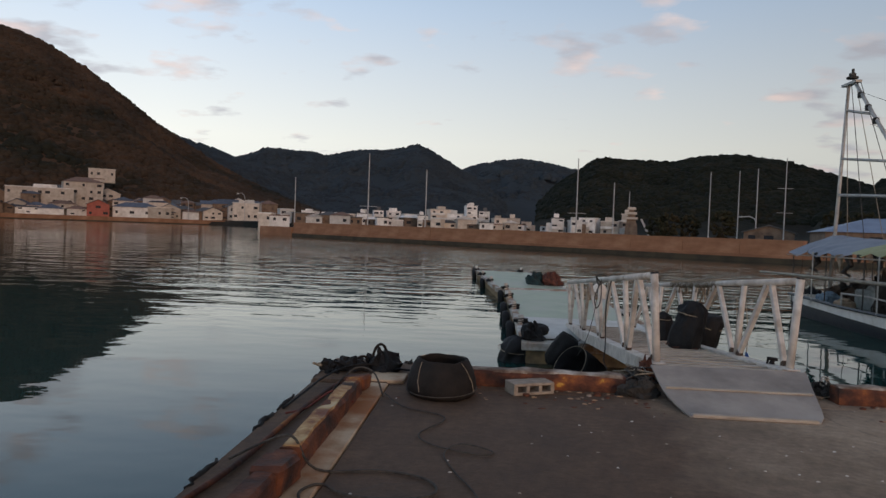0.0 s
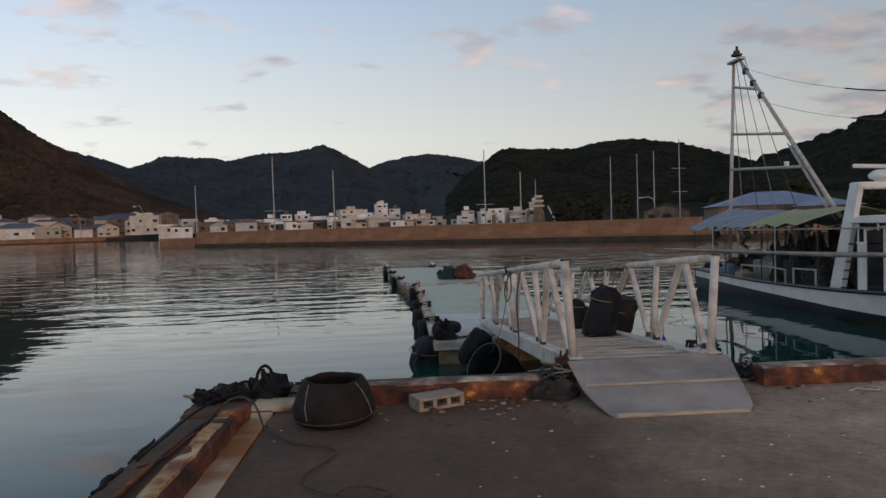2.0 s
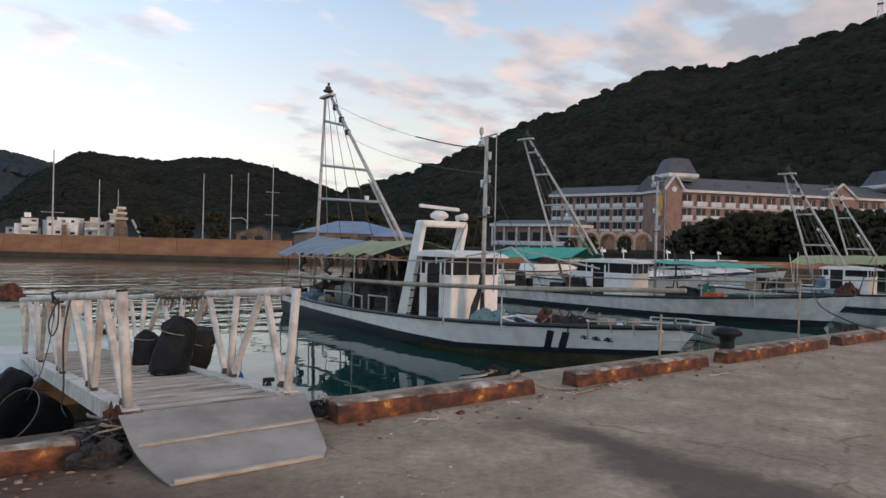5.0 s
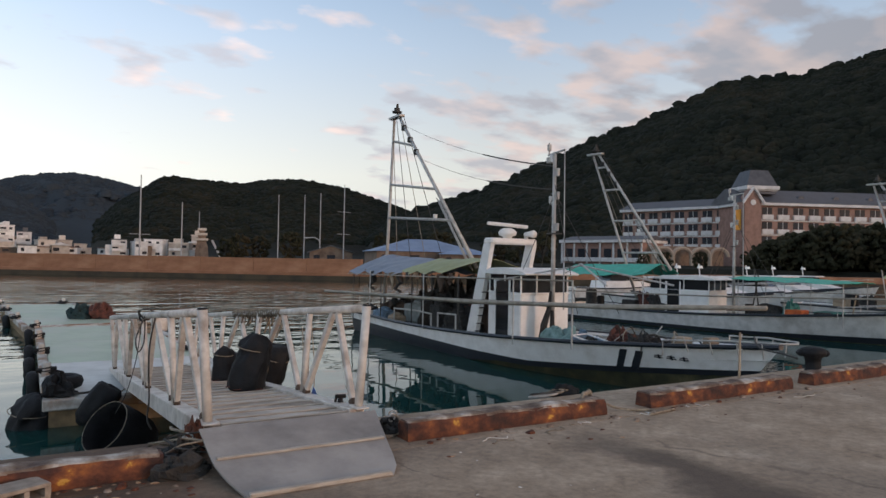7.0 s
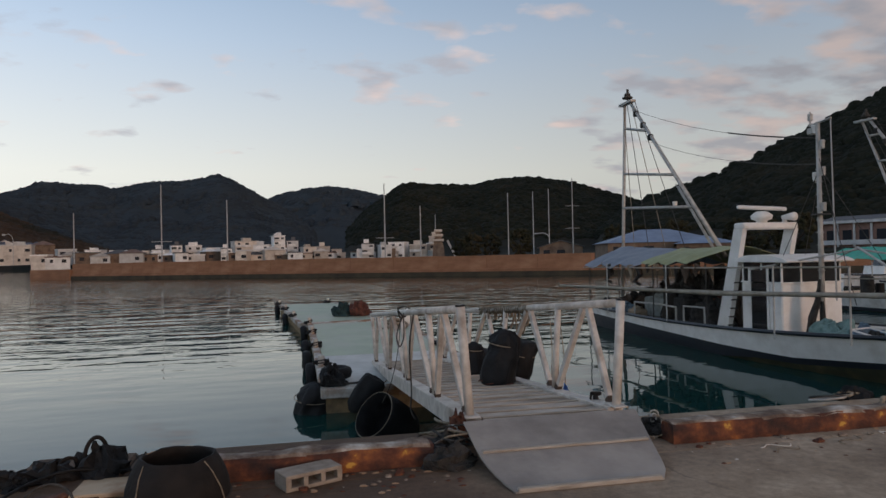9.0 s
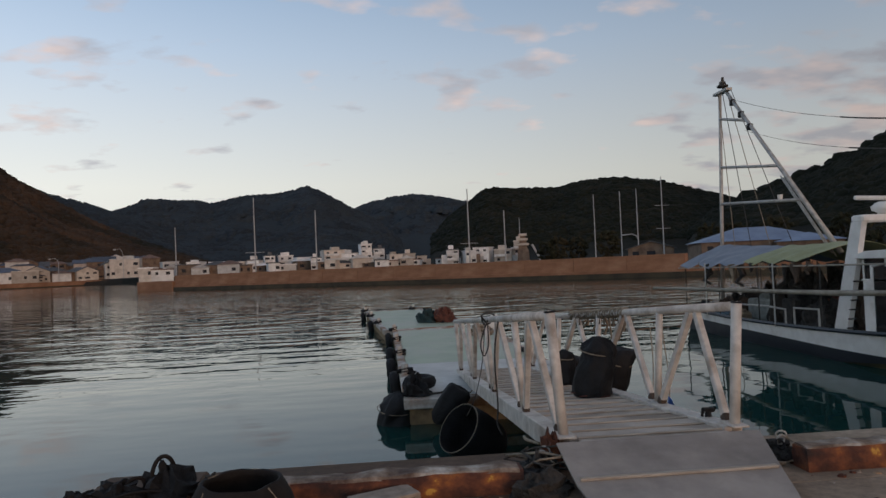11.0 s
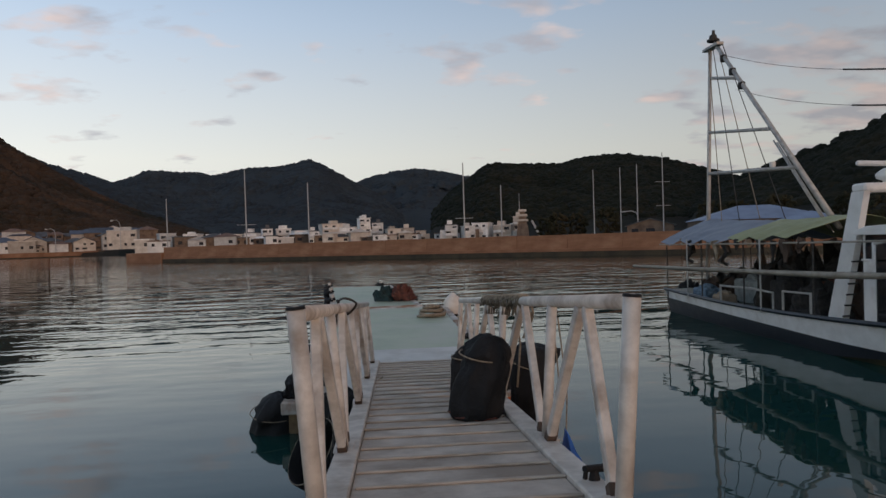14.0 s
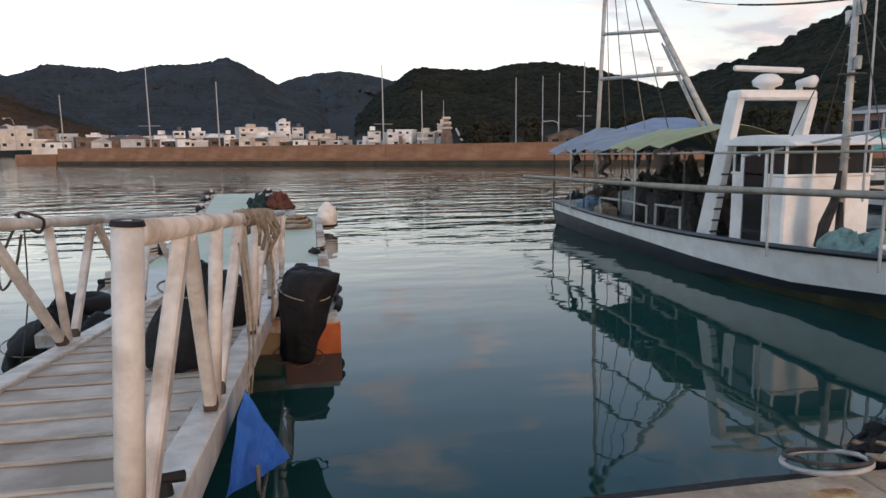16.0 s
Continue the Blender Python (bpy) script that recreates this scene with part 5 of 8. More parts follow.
def build_mast(root, x, y, z0, z1):
    """A slender pole with lamps, cross arms, steps, an aerial and stays."""
    bm = bmesh.new()
    rod(bm, (x, y, z0), (x, y, z1), 0.058, 0.040, 10)
    mast = part("mast", bm, M_steelgrey, root, smooth=True)
    for i, (t_, side) in enumerate(((0.60, -1), (0.74, 1), (0.76, -1), (0.88, -1), (0.955, 1))):
        z = z0 + (z1 - z0) * t_
        bm = bmesh.new()
        rod(bm, (x, y + side * 0.11, z), (x, y + side * 0.11, z + 0.13), 0.045, 0.05, 10)
        rod(bm, (x, y + side * 0.11, z + 0.13), (x, y + side * 0.11, z + 0.16), 0.06, 0.04, 10)
        box(bm, x - 0.025, x + 0.025, y + min(0, side * 0.15), y + max(0, side * 0.15), z - 0.02, z, 0.004)
        part("mast_lamp", bm, M_white if i in (1, 4) else M_steelgrey, mast)
    bm = bmesh.new()
    z = z0 + (z1 - z0) * 0.58
    rod(bm, (x, y - 0.02, z), (x, y - 0.02, z + 0.025), 0.19, 0.17, 14)
    part("lamp_disc", bm, M_ropedark, mast, "dark round bracket")
    bm = bmesh.new()
    rod(bm, (x + 0.04, y - 0.34, z0 + 0.9), (x + 0.04, y - 0.30, z1 + 0.02), 0.018, 0.012, 6)
    part("aerial", bm, M_mastwhite, mast)
    bm = bmesh.new()
    rod(bm, (x - 0.02, y + 0.22, z1 - 0.05), (x + 0.02, y - 0.34, z1 + 0.02), 0.022, seg=6)
    rod(bm, (x, y + 0.20, z1 - 0.04), (x, y + 0.20, z1 + 0.24), 0.022, 0.02, 6)
    rod(bm, (x, y + 0.20, z1 + 0.06), (x, y + 0.20, z1 + 0.20), 0.05, 0.05, 8)
    box(bm, x - 0.07, x + 0.07, y + 0.10, y + 0.24, z1 - 0.24, z1 - 0.10, 0.02)
    part("mast_head", bm, M_steelgrey, mast)
    for i in range(9):
        bm = bmesh.new()
        z = z0 + 1.5 + i * 0.26
        rod(bm, (x, y - 0.10, z), (x, y + 0.10, z), 0.009, seg=5)
        part("mast_step", bm, M_steelgrey, mast)
    for dy, dx, zf in ((1.3, 0.5, 0.75), (1.0, -0.55, 0.78), (-1.6, 0.5, 0.8), (-1.4, -0.5, 0.85)):
        bm = bmesh.new()
        rod(bm, (x, y, z0 + (z1 - z0) * zf), (x + dx, y + dy, z0 + 0.9), 0.008, seg=5)
        part("stay", bm, M_ropedark, mast)
    return mast


def stanchions(root, x, ys, z0s, z1, mat=None, r=0.022):
    for y, z0 in zip(ys, z0s):
        bm = bmesh.new()
        rod(bm, (x, y, z0), (x, y, z1), r, seg=8)
        part("stanchion", bm, mat or M_steelgrey, root)


def crumple(bm, amount, freq, seed):
    """Pulls a skin into folds and tufts."""
    for v in bm.verts:
        q = v.co * freq + Vector((seed * 5.3, seed * 1.9, 0))
        d = Vector((noise.noise(q), noise.noise(q + Vector((7, 0, 0))), noise.noise(q + Vector((0, 9, 0))))) + 0.6 * Vector((noise.noise(q * 2.9), noise.noise(q * 2.9 + Vector((5, 0, 0))), noise.noise(q * 2.9 + Vector((0, 4, 0)))))
        v.co += d * amount


W = WATER_Z
# the near boat: bow towards the quay
BX, BY, BL = 11.4, 15.2, 14.6
boat = thing("fishing_boat", BX, BY, W, 0, "white fishing boat with black band, moored bow to the quay", "boat", "moored fishing boats")
pt = build_hull(boat, BL, 2.75, 0.60, 0.48)


def loc(x, y, z):
    """A place in the harbour in the near boat's own axes."""
    return Vector((x - BX, y - BY, z - W))


build_cabin(boat, 10.72 - BX, 12.2 - BX, 13.88 - BY, 15.20 - BY, -0.50 - W, 0.73 - W, 1.17 - W)
build_arch(boat, 10.72 - BX, 12.05 - BX, 15.15 - BY, -0.45 - W, 1.93 - W, 0.95)
build_mast(boat, -0.08, 13.45 - BY, -0.5 - W, 4.05 - W)
build_rig(boat, loc(11.35, 22.35, -0.5), loc(11.4, 21.65, 6.38), loc(11.4, 16.75, 1.3), ((0.496, 0.267), (0.66, 0.462), (0.876, 0.762)))
bm = bmesh.new()
tarp(bm, (18.6 - BY, 22.4 - BY), -1.35, 1.30, (1.14 - W, 1.06 - W), (1.50 - W, 1.66 - W), 0.10, 1.0)
part("stern_awning", bm, M_bluetarp, boat, "faded blue tarpaulin awning")
bm = bmesh.new()
tarp(bm, (16.0 - BY, 18.7 - BY), -1.3, 1.15, (1.24 - W, 1.14 - W), (1.56 - W, 1.52 - W), 0.08, 4.0)
part("middle_awning", bm, M_limetarp, boat, "yellow-green tarpaulin awning")
for x in (-1.22, 1.22):
    stanchions(boat, x, (22.3 - BY, 20.2 - BY, 18.2 - BY, 15.75 - BY), (0.3,) * 4, 1.10 - W, M_ropedark, 0.018)
# poles laid along the rail
bm = bmesh.new()
tube(bm, [loc(10.02, 24.5, 0.30), loc(10.0, 20, 0.39), loc(9.98, 15, 0.50), loc(9.98, 10.5, 0.68), loc(9.95, 7.2, 0.88)], lambda t_: 0.035 + 0.025 * math.sin(math.pi * min(1, t_ * 1.1)), 8)
part("long_pole", bm, M_bamboo, boat, "long weathered bamboo pole along the rail", smooth=True)
bm = bmesh.new()
tube(bm, [loc(10.1, 22.6, 0.98), loc(10.05, 18, 1.02), loc(10.05, 14, 1.08), loc(10.1, 11.4, 1.12)], 0.02, 6)
part("awning_pole", bm, M_bamboo, boat, "thin pole along the awning edge")
bm = bmesh.new()
tube(bm, [loc(10.5, 14.6, 1.02), loc(11.4, 12.6, 1.42), loc(12.3, 10.8, 1.05)], 0.022, 6)
tube(bm, [loc(12.3, 14.6, 1.02), loc(11.4, 12.6, 1.46), loc(10.4, 10.8, 1.05)], 0.022, 6)
part("awning_frame", bm, M_steelgrey, boat, "bare awning frame over the foredeck")
stanchions(boat, 9.99 - BX, (20.6 - BY, 17.2 - BY, 13.2 - BY, 11.3 - BY), (0.55, 0.55, 0.6, 0.72), 1.12 - W, r=0.018)
# side stripes at the bow
ST = hull_sections(BL, 2.75, 0.60, 0.48, 200)


def side_x(yy, z):
    """The near side of the hull at a place along it."""
    u = (BL / 2 - yy) / BL
    _, wg, ww, g_ = ST[min(200, max(0, round(u * 200)))]
    return -(ww + (wg - ww) * (max(0, z) / g_))


def side_patch(name, y0, y1, z0, z1, lean, mat, label):
    """A flat patch of paint on the near side: upright bar from z0 to z1, leaning."""
    bm = bmesh.new()
    rows = []
    for i in range(6):
        t_ = i / 5
        z = z0 + (z1 - z0) * t_
        ya, yb = y0 + lean * t_, y1 + lean * t_
        rows.append([bm.verts.new((side_x(y_, z) + dx, y_, z)) for y_, dx in ((ya, -0.006), (yb, -0.006), (yb, 0.02), (ya, 0.02))])
    for a_, b_ in zip(rows, rows[1:]):
        for i in range(4):
            bm.faces.new((a_[i], a_[(i + 1) % 4], b_[(i + 1) % 4], b_[i]))
    bm.faces.new(rows[0])
    bm.faces.new(rows[-1])
    return part(name, bm, mat, boat, label)


for y in (10.68, 10.37):
    side_patch("bow_stripe", y - BY, y - BY + 0.14, 0.41, 0.79, -0.22, M_hullblack, "dark slanted bow stripe")
for i in range(3):
    y0_ = 9.80 - BY - 0.23 * i
    for dy, dz, w_, h_ in ((0.0, 0.0, 0.16, 0.016), (0.02, 0.035, 0.12, 0.016), (0.065, -0.015, 0.02, 0.085)):
        side_patch("name_bar", y0_ + dy, y0_ + dy + w_, 0.70 + dz, 0.70 + dz + h_, 0.0, M_hullblack, "dark painted name bar")

# gear on the near boat
for i, (x, y, rx, ry, h, mt, lb) in enumerate(((-0.62, 12.55, 0.34, 0.62, 0.55, M_netpale, "heap of pale blue-green net"), (-0.2, 12.1, 0.30, 0.34, 0.40, M_netblue, "heap of pale blue net"), (0.05, 11.45, 0.36, 0.30, 0.52, M_netred, "heap of red-brown net"), (-0.1, 10.7, 0.5, 0.42, 0.50, M_netdark, "heap of dark net and rope"), (0.15, 11.05, 0.4, 0.35, 0.42, M_netdark, "heap of dark pot gear"), (0.0, 10.1, 0.42, 0.40, 0.45, M_netdark, "heap of black rope"), (0.25, 9.6, 0.3, 0.25, 0.32, M_stain, "heap of brown rope"))):
    bm = bmesh.new()
    mound(bm, x, y - BY, 0.50, rx, ry, h * 0.9, 0.35 if i == 0 else 0.45, 2 + i * 3, 34, 14)
    crumple(bm, 0.05 if i == 0 else 0.08, 4.2, i)
    part("net", bm, mt, boat, lb)
# open crate with pale rims, heaped with net
bm = bmesh.new()
cm = pose(-0.62, 11.62 - BY, 0.52, 12, 0, 14)
for x0_, x1_, y0_, y1_ in ((-0.25, 0.25, -0.33, -0.30), (-0.25, 0.25, 0.30, 0.33), (-0.25, -0.22, -0.30, 0.30), (0.22, 0.25, -0.30, 0.30)):
    box(bm, x0_, x1_, y0_, y1_, 0.0, 0.33, 0.004, m=cm)
box(bm, -0.22, 0.22, -0.30, 0.30, 0.0, 0.02, m=cm)
crate_ = part("crate", bm, M_netblue, boat, "pale blue plastic crate")
for q0, q1 in (((-0.26, -0.34), (0.26, -0.34)), ((-0.26, 0.34), (0.26, 0.34)), ((-0.26, -0.34), (-0.26, 0.34)), ((0.26, -0.34), (0.26, 0.34))):
    bm = bmesh.new()
    rod(bm, cm @ Vector((*q0, 0.335)), cm @ Vector((*q1, 0.335)), 0.019, seg=6)
    part("rim", bm, M_white, crate_, "pale rim")
bm = bmesh.new()
mound(bm, -0.60, 11.62 - BY, 0.56, 0.19, 0.26, 0.30, 0.4, 8, 20, 7)
crumple(bm, 0.03, 6.0, 3)
part("net", bm, M_netdark, boat, "dark line heaped in a crate")
rh = random.Random(12)
for i in range(11):
    y, r_ = 11.0 - 0.14 * i, rh.uniform(0.17, 0.33)
    bm = bmesh.new()
    m = pose(rh.uniform(-0.5, 0.25), y - BY, 0.80 + rh.uniform(0.0, 0.12), rh.uniform(50, 105), rh.uniform(-25, 25), rh.uniform(-50, 70))
    n0, n1 = (0, 18) if i % 3 else (0, 11)
    tube(bm, [m @ Vector((math.cos(u_) * r_, math.sin(u_) * r_, 0)) for u_ in (2 * math.pi * k / 18 for k in range(n0, n1))], 0.013, 6, n1 == 18)
    part("hoop", bm, M_rope if i % 4 == 0 else M_netdark, boat, "hoop of pot gear")
for i in range(9):
    y = 11.9 - 0.27 * i
    bm = bmesh.new()
    p_ = Vector((rh.uniform(-0.4, 0.3), y - BY, 0.6))
    rod(bm, p_, p_ + Vector((rh.uniform(-0.3, 0.3), rh.uniform(-0.5, 0.5), rh.uniform(0.3, 0.62))), 0.012, seg=5)
    part("gear_rod", bm, (M_netdark, M_steelgrey, M_stain)[i % 3], boat, "thin rod among the gear")
bm = bmesh.new()
box(bm, -0.45, -0.18, 9.45 - BY, 9.72 - BY, 0.70, 1.10, 0.02)
part("tin", bm, M_wood, boat, "dull tan box standing on the foredeck")
bm = bmesh.new()
box(bm, -0.2, 0.1, 9.1 - BY, 9.25 - BY, 0.6, 1.12, 0.02)
part("bitt", bm, M_wood, boat, "wooden mooring post")
bm = bmesh.new()
tube(bm, [(-0.16, 13.42 - BY, 1.75), (-0.2, 13.44 - BY, 1.3), (-0.27, 13.52 - BY, 0.95), (-0.25, 13.6 - BY, 0.66), (-0.14, 13.52 - BY, 0.58), (-0.1, 13.42 - BY, 0.9), (-0.12, 13.40 - BY, 1.3)], lambda t_: 0.03 + 0.06 * math.sin(math.pi * t_), 8)
part("hose_coil", bm, M_netdark, boat, "black hose hung on the mast")
for x, y, z, sx, sy, sz, mt, nm, lb in ((-0.75, 20.9, 0.42, 0.5, 0.7, 0.45, M_netblue, "fish_box", "faded blue fish box"), (-0.8, 19.9, 0.42, 0.45, 0.45, 0.35, M_wood, "basket", "dull brown plastic basket"), (0.3, 20.2, 0.4, 0.8, 1.2, 0.75, M_deckgrey, "engine_box", "grey engine box"), (-0.55, 17.7, 0.4, 0.5, 0.5, 0.95, M_netdark, "hauler", "dark line hauler"), (0.4, 17.3, 0.4, 0.6, 0.8, 0.9, M_netred, "gear", "rusty deck gear"), (-0.3, 18.9, 0.4, 0.3, 0.35, 1.0, M_netdark, "winch", "dark winch on a stand")):
    bm = bmesh.new()
    box(bm, x - sx / 2, x + sx / 2, y - BY - sy / 2, y - BY + sy / 2, z, z + sz * 0.8, 0.05)
    mound(bm, x, y - BY, z + sz * 0.78, sx * 0.4, sy * 0.4, sz * 0.25, 0.3, x * 9, 12, 4)
    part(nm, bm, mt, boat, lb)
bm = bmesh.new()
tube(bm, [(-1.15, 19.4 - BY, 0.45), (-1.15, 19.4 - BY, 0.95), (-1.15, 18.0 - BY, 0.98), (-1.15, 17.2 - BY, 0.95), (-1.15, 17.2 - BY, 0.45)], 0.025, 8)
tube(bm, [(-1.12, 16.9 - BY, 0.45), (-1.12, 16.9 - BY, 1.0), (-1.12, 16.0 - BY, 1.02), (-1.12, 16.0 - BY, 0.45)], 0.025, 8)
part("hand_rail", bm, M_steelgrey, boat)
bm = bmesh.new()
tube(bm, [(-0.92, 9.5 - BY, 0.80), (-0.92, 9.5 - BY, 1.08), (-0.58, 8.5 - BY, 1.16), (-0.25, 7.75 - BY, 1.18), (0.0, 7.6 - BY, 1.18), (0.25, 7.75 - BY, 1.18), (0.58, 8.5 - BY, 1.16), (0.92, 9.5 - BY, 1.08), (0.92, 9.5 - BY, 0.80)], 0.016, 8)
for x, y in ((-0.80, 9.15), (-0.66, 8.75), (-0.50, 8.35), (-0.34, 8.0), (0.34, 8.0), (0.50, 8.35), (0.66, 8.75), (0.80, 9.15)):
    rod(bm, (x * 0.86, y - BY, 0.90), (x, y - BY, 1.15), 0.012, seg=6)
part("bow_rail", bm, M_steelgrey, boat, "pale bow rail")
for i, (x, y, rx, ry, h) in enumerate(((0.35, 21.6, 0.7, 0.6, 0.7), (-0.2, 21.2, 0.6, 0.5, 0.5), (0.5, 19.2, 0.6, 0.7, 1.15), (-0.35, 18.3, 0.55, 0.5, 0.9), (0.2, 17.9, 0.6, 0.5, 1.2), (0.55, 16.7, 0.5, 0.5, 1.3), (-0.3, 16.9, 0.5, 0.45, 0.7), (0.6, 20.6, 0.5, 0.6, 0.9))):
    bm = bmesh.new()
    mound(bm, x, y - BY, 0.38, rx, ry, h, 0.5, 31 + i * 2, 26, 11)
    crumple(bm, 0.10, 3.0, i + 20)
    part("deck_gear", bm, (M_netdark, M_stain, M_netdark, M_bark)[i % 4], boat, "dark fishing gear under the awning")
for y, z0, z1, w_ in ((16.2, 1.05, 1.9, 1.1), (17.4, 0.9, 1.95, 0.9), (18.6, 1.2, 1.95, 0.7)):
    bm = bmesh.new()
    rows = []
    for i in range(9):
        t_ = i / 8
        x = 1.12 + 0.05 * noise.noise(Vector((y, i * 0.9, 0)))
        rows.append([bm.verts.new((x + d_, y - BY + w_ * (t_ - 0.5), z)) for z in (z0 + 0.25 * noise.noise(Vector((y, i * 1.3, 3))), (z0 + z1) / 2, z1) for d_ in (0.0, 0.02)])
    for a_, b_ in zip(rows, rows[1:]):
        for j in (0, 2):
            bm.faces.new((a_[j], a_[j + 2], b_[j + 2], b_[j]))
            bm.faces.new((a_[j + 1], b_[j + 1], b_[j + 3], a_[j + 3]))
    part("side_curtain", bm, M_netdark, boat, "dark net hung along the far side")
# shore lines from the rig to the mast
for a_, b_, d_ in (((11.4, 21.2, 5.95), (11.4, 13.6, 3.75), 0.22), ((11.4, 20.6, 4.9), (11.4, 13.6, 3.2), 0.22)):
    bm = bmesh.new()
    tube(bm, [loc(*v) for v in sag(a_, b_, d_, 14)], 0.006, 5)
    part("rig_line", bm, M_ropedark, boat)
    bm = bmesh.new()
    q = [loc(*v) for v in sag(a_, b_, d_, 14)]
    tube(bm, q[8:], 0.018, 6)
    part("line_fitting", bm, M_ropedark, boat)
bm = bmesh.new()
mound(bm, -0.3, 22.9 - BY, 0.05, 0.5, 0.5, 0.75, 0.3, 3)
mound(bm, 0.6, 22.8 - BY, 0.1, 0.45, 0.45, 0.5, 0.3, 4)
part("stern_fender", bm, M_black, boat, "black tyres at the stern")
for i, (x, y) in enumerate(((-1.2, 20.9), (-1.25, 19.0), (1.2, 20.4), (-1.0, 17.0), (0.9, 18.3))):
    bm = bmesh.new()
    pts_ = [(x, y - BY, 1.98 - W - 0.93 + 0.0), (x + 0.05, y - BY - 0.1, 1.75), (x - 0.06, y - BY + 0.08, 1.55), (x + 0.1, y - BY, 1.45)]
    tube(bm, pts_, lambda t_: 0.10 * (1 - 0.6 * t_), 7)
    part("hanging_gear", bm, (M_netdark, M_netdark, M_stain)[i % 3], boat, "gear hung under the awning")

rr = random.Random(4)
for i in range(14):
    y, x, L_ = 16.0 + i * 0.47, rr.choice((-1.28, -1.28, 1.15)), rr.uniform(0.12, 0.5)
    bm = bmesh.new()
    w_ = rr.uniform(0.06, 0.22)
    pts_ = [(x + rr.uniform(-0.03, 0.03), y - BY + rr.uniform(-0.06, 0.06), 2.02 - L_ * k / 3) for k in range(4)]
    tube(bm, pts_, lambda t_: w_ * (0.55 - 0.35 * t_), 7)
    crumple(bm, 0.03, 6.0, i)
    part("hanging_rag", bm, rr.choice((M_netdark, M_netdark, M_stain, M_wood)), boat, "dark rag hung under the awning edge")

# ---- the other boats ----


def other_boat(x, y, L, beam, rz, awn, rig, label, cabin=(0.9, 2.9, 1.85), fore=None, mast=5.0):
    b_ = thing("fishing_boat", x, y, W, rz, label, "boat", "moored fishing boats")
    build_hull(b_, L, beam, 0.58, 0.55, True)
    h = beam / 2
    build_cabin(b_, -h * 0.5, h * 0.5, cabin[0], cabin[1], 0.38, 1.45, cabin[2], True)
    if mast:
        build_mast(b_, 0, cabin[0] - 0.6, 0.4, mast)
    if awn:
        bm = bmesh.new()
        tarp(bm, (cabin[1] + 0.3, L / 2 - 0.2), -h * 0.95, h * 0.95, (2.05, 1.9), (2.45, 2.35), 0.08, x)
        part("stern_awning", bm, awn, b_, "stretched tarpaulin awning")
        for sx in (-1, 1):
            stanchions(b_, sx * h * 0.88, (cabin[1] + 0.4, L / 2 - 0.4), (0.35, 0.35), 2.0)
    if fore:
        bm = bmesh.new()
        tarp(bm, (cabin[0] - 4.9, cabin[0] - 1.1), -h * 0.9, h * 0.9, (1.9, 1.98), (1.98, 2.06), 0.05, x + 3)
        part("fore_awning", bm, fore, b_, "stretched tarpaulin over the foredeck")
        for sx in (-1, 1):
            stanchions(b_, sx * h * 0.8, (cabin[0] - 4.7, cabin[0] - 2.9, cabin[0] - 1.3), (0.5, 0.5, 0.5), 1.94, r=0.016)
    if rig:
        build_rig(b_, *rig)
    rnd = random.Random(int(x * 10))
    for i in range(16):
        yy, xx = rnd.uniform(-L * 0.36, L * 0.42), rnd.uniform(-h * 0.75, h * 0.6)
        if cabin[0] - 0.5 < yy < cabin[1] + 0.2:
            xx = -h * 0.78
        u_ = (L / 2 - yy) / L
        lim = h * (1.0 if u_ < 0.45 else 1 - ((u_ - 0.45) / 0.55) ** 2.4) * 0.8 - 0.32
        xx = max(-lim, min(lim, xx)) if lim > 0 else 0.0
        sx, sy, sz = rnd.uniform(0.12, 0.30), rnd.uniform(0.15, 0.5), rnd.uniform(0.3, 0.85)
        bm = bmesh.new()
        kind = i % 4
        if kind == 0:
            mound(bm, xx, yy, 0.38, sx * 1.6, sy * 1.3, sz * 1.2, 0.5, i + x, 20, 8)
            crumple(bm, 0.07, 3.6, i)
            part("net", bm, rnd.choice((M_netdark, M_netdark, M_netred, M_netgreen, M_netblue)), b_, "heaped fishing net")
        elif kind == 1:
            box(bm, xx - sx, xx + sx, yy - sy * 0.7, yy + sy * 0.7, 0.38, 0.38 + sz * 0.8, 0.03)
            part("crate", bm, rnd.choice((M_deckgrey, M_wood, M_bluetarp, M_netdark)), b_, "worn deck crate")
        elif kind == 2:
            lathe(bm, [(0.0, 0.0), (sx * 0.8, 0.0), (sx, 0.05), (sx, sz), (sx * 0.85, sz + 0.04), (0.0, sz + 0.04)], 14, Matrix.Translation((xx, yy, 0.38)))
            part("barrel", bm, rnd.choice((M_netdark, M_black, M_bluetarp, M_netred)), b_, "plastic barrel on deck", smooth=False)
        else:
            rod(bm, (xx, yy, 0.4), (xx + rnd.uniform(-0.2, 0.2), yy + rnd.uniform(-0.4, 0.4), rnd.uniform(1.4, 2.6)), 0.025, seg=7)
            part("pole", bm, rnd.choice((M_steelgrey, M_wood, M_ropedark)), b_, "upright pole")
    bm = bmesh.new()
    mound(bm, 0.1, cabin[0] - 2.0, 0.4, h * 0.6, 1.1, 0.55, 0.4, x)
    crumple(bm, 0.08, 3.0, x)
    part("gear", bm, M_netdark, b_, "dark gear on deck")
    bm = bmesh.new()
    box(bm, -h * 0.5, -h * 0.05, cabin[0] - 3.3, cabin[0] - 2.7, 0.55, 0.95, 0.03)
    part("fish_box", bm, M_orange, b_, "orange fish box")
    bm = bmesh.new()
    box(bm, -h * 0.2, h * 0.45, cabin[0] - 4.2, cabin[0] - 3.5, 0.6, 0.92, 0.03)
    part("fish_box", bm, M_netgreen, b_, "blue-green fish box")
    bm = bmesh.new()
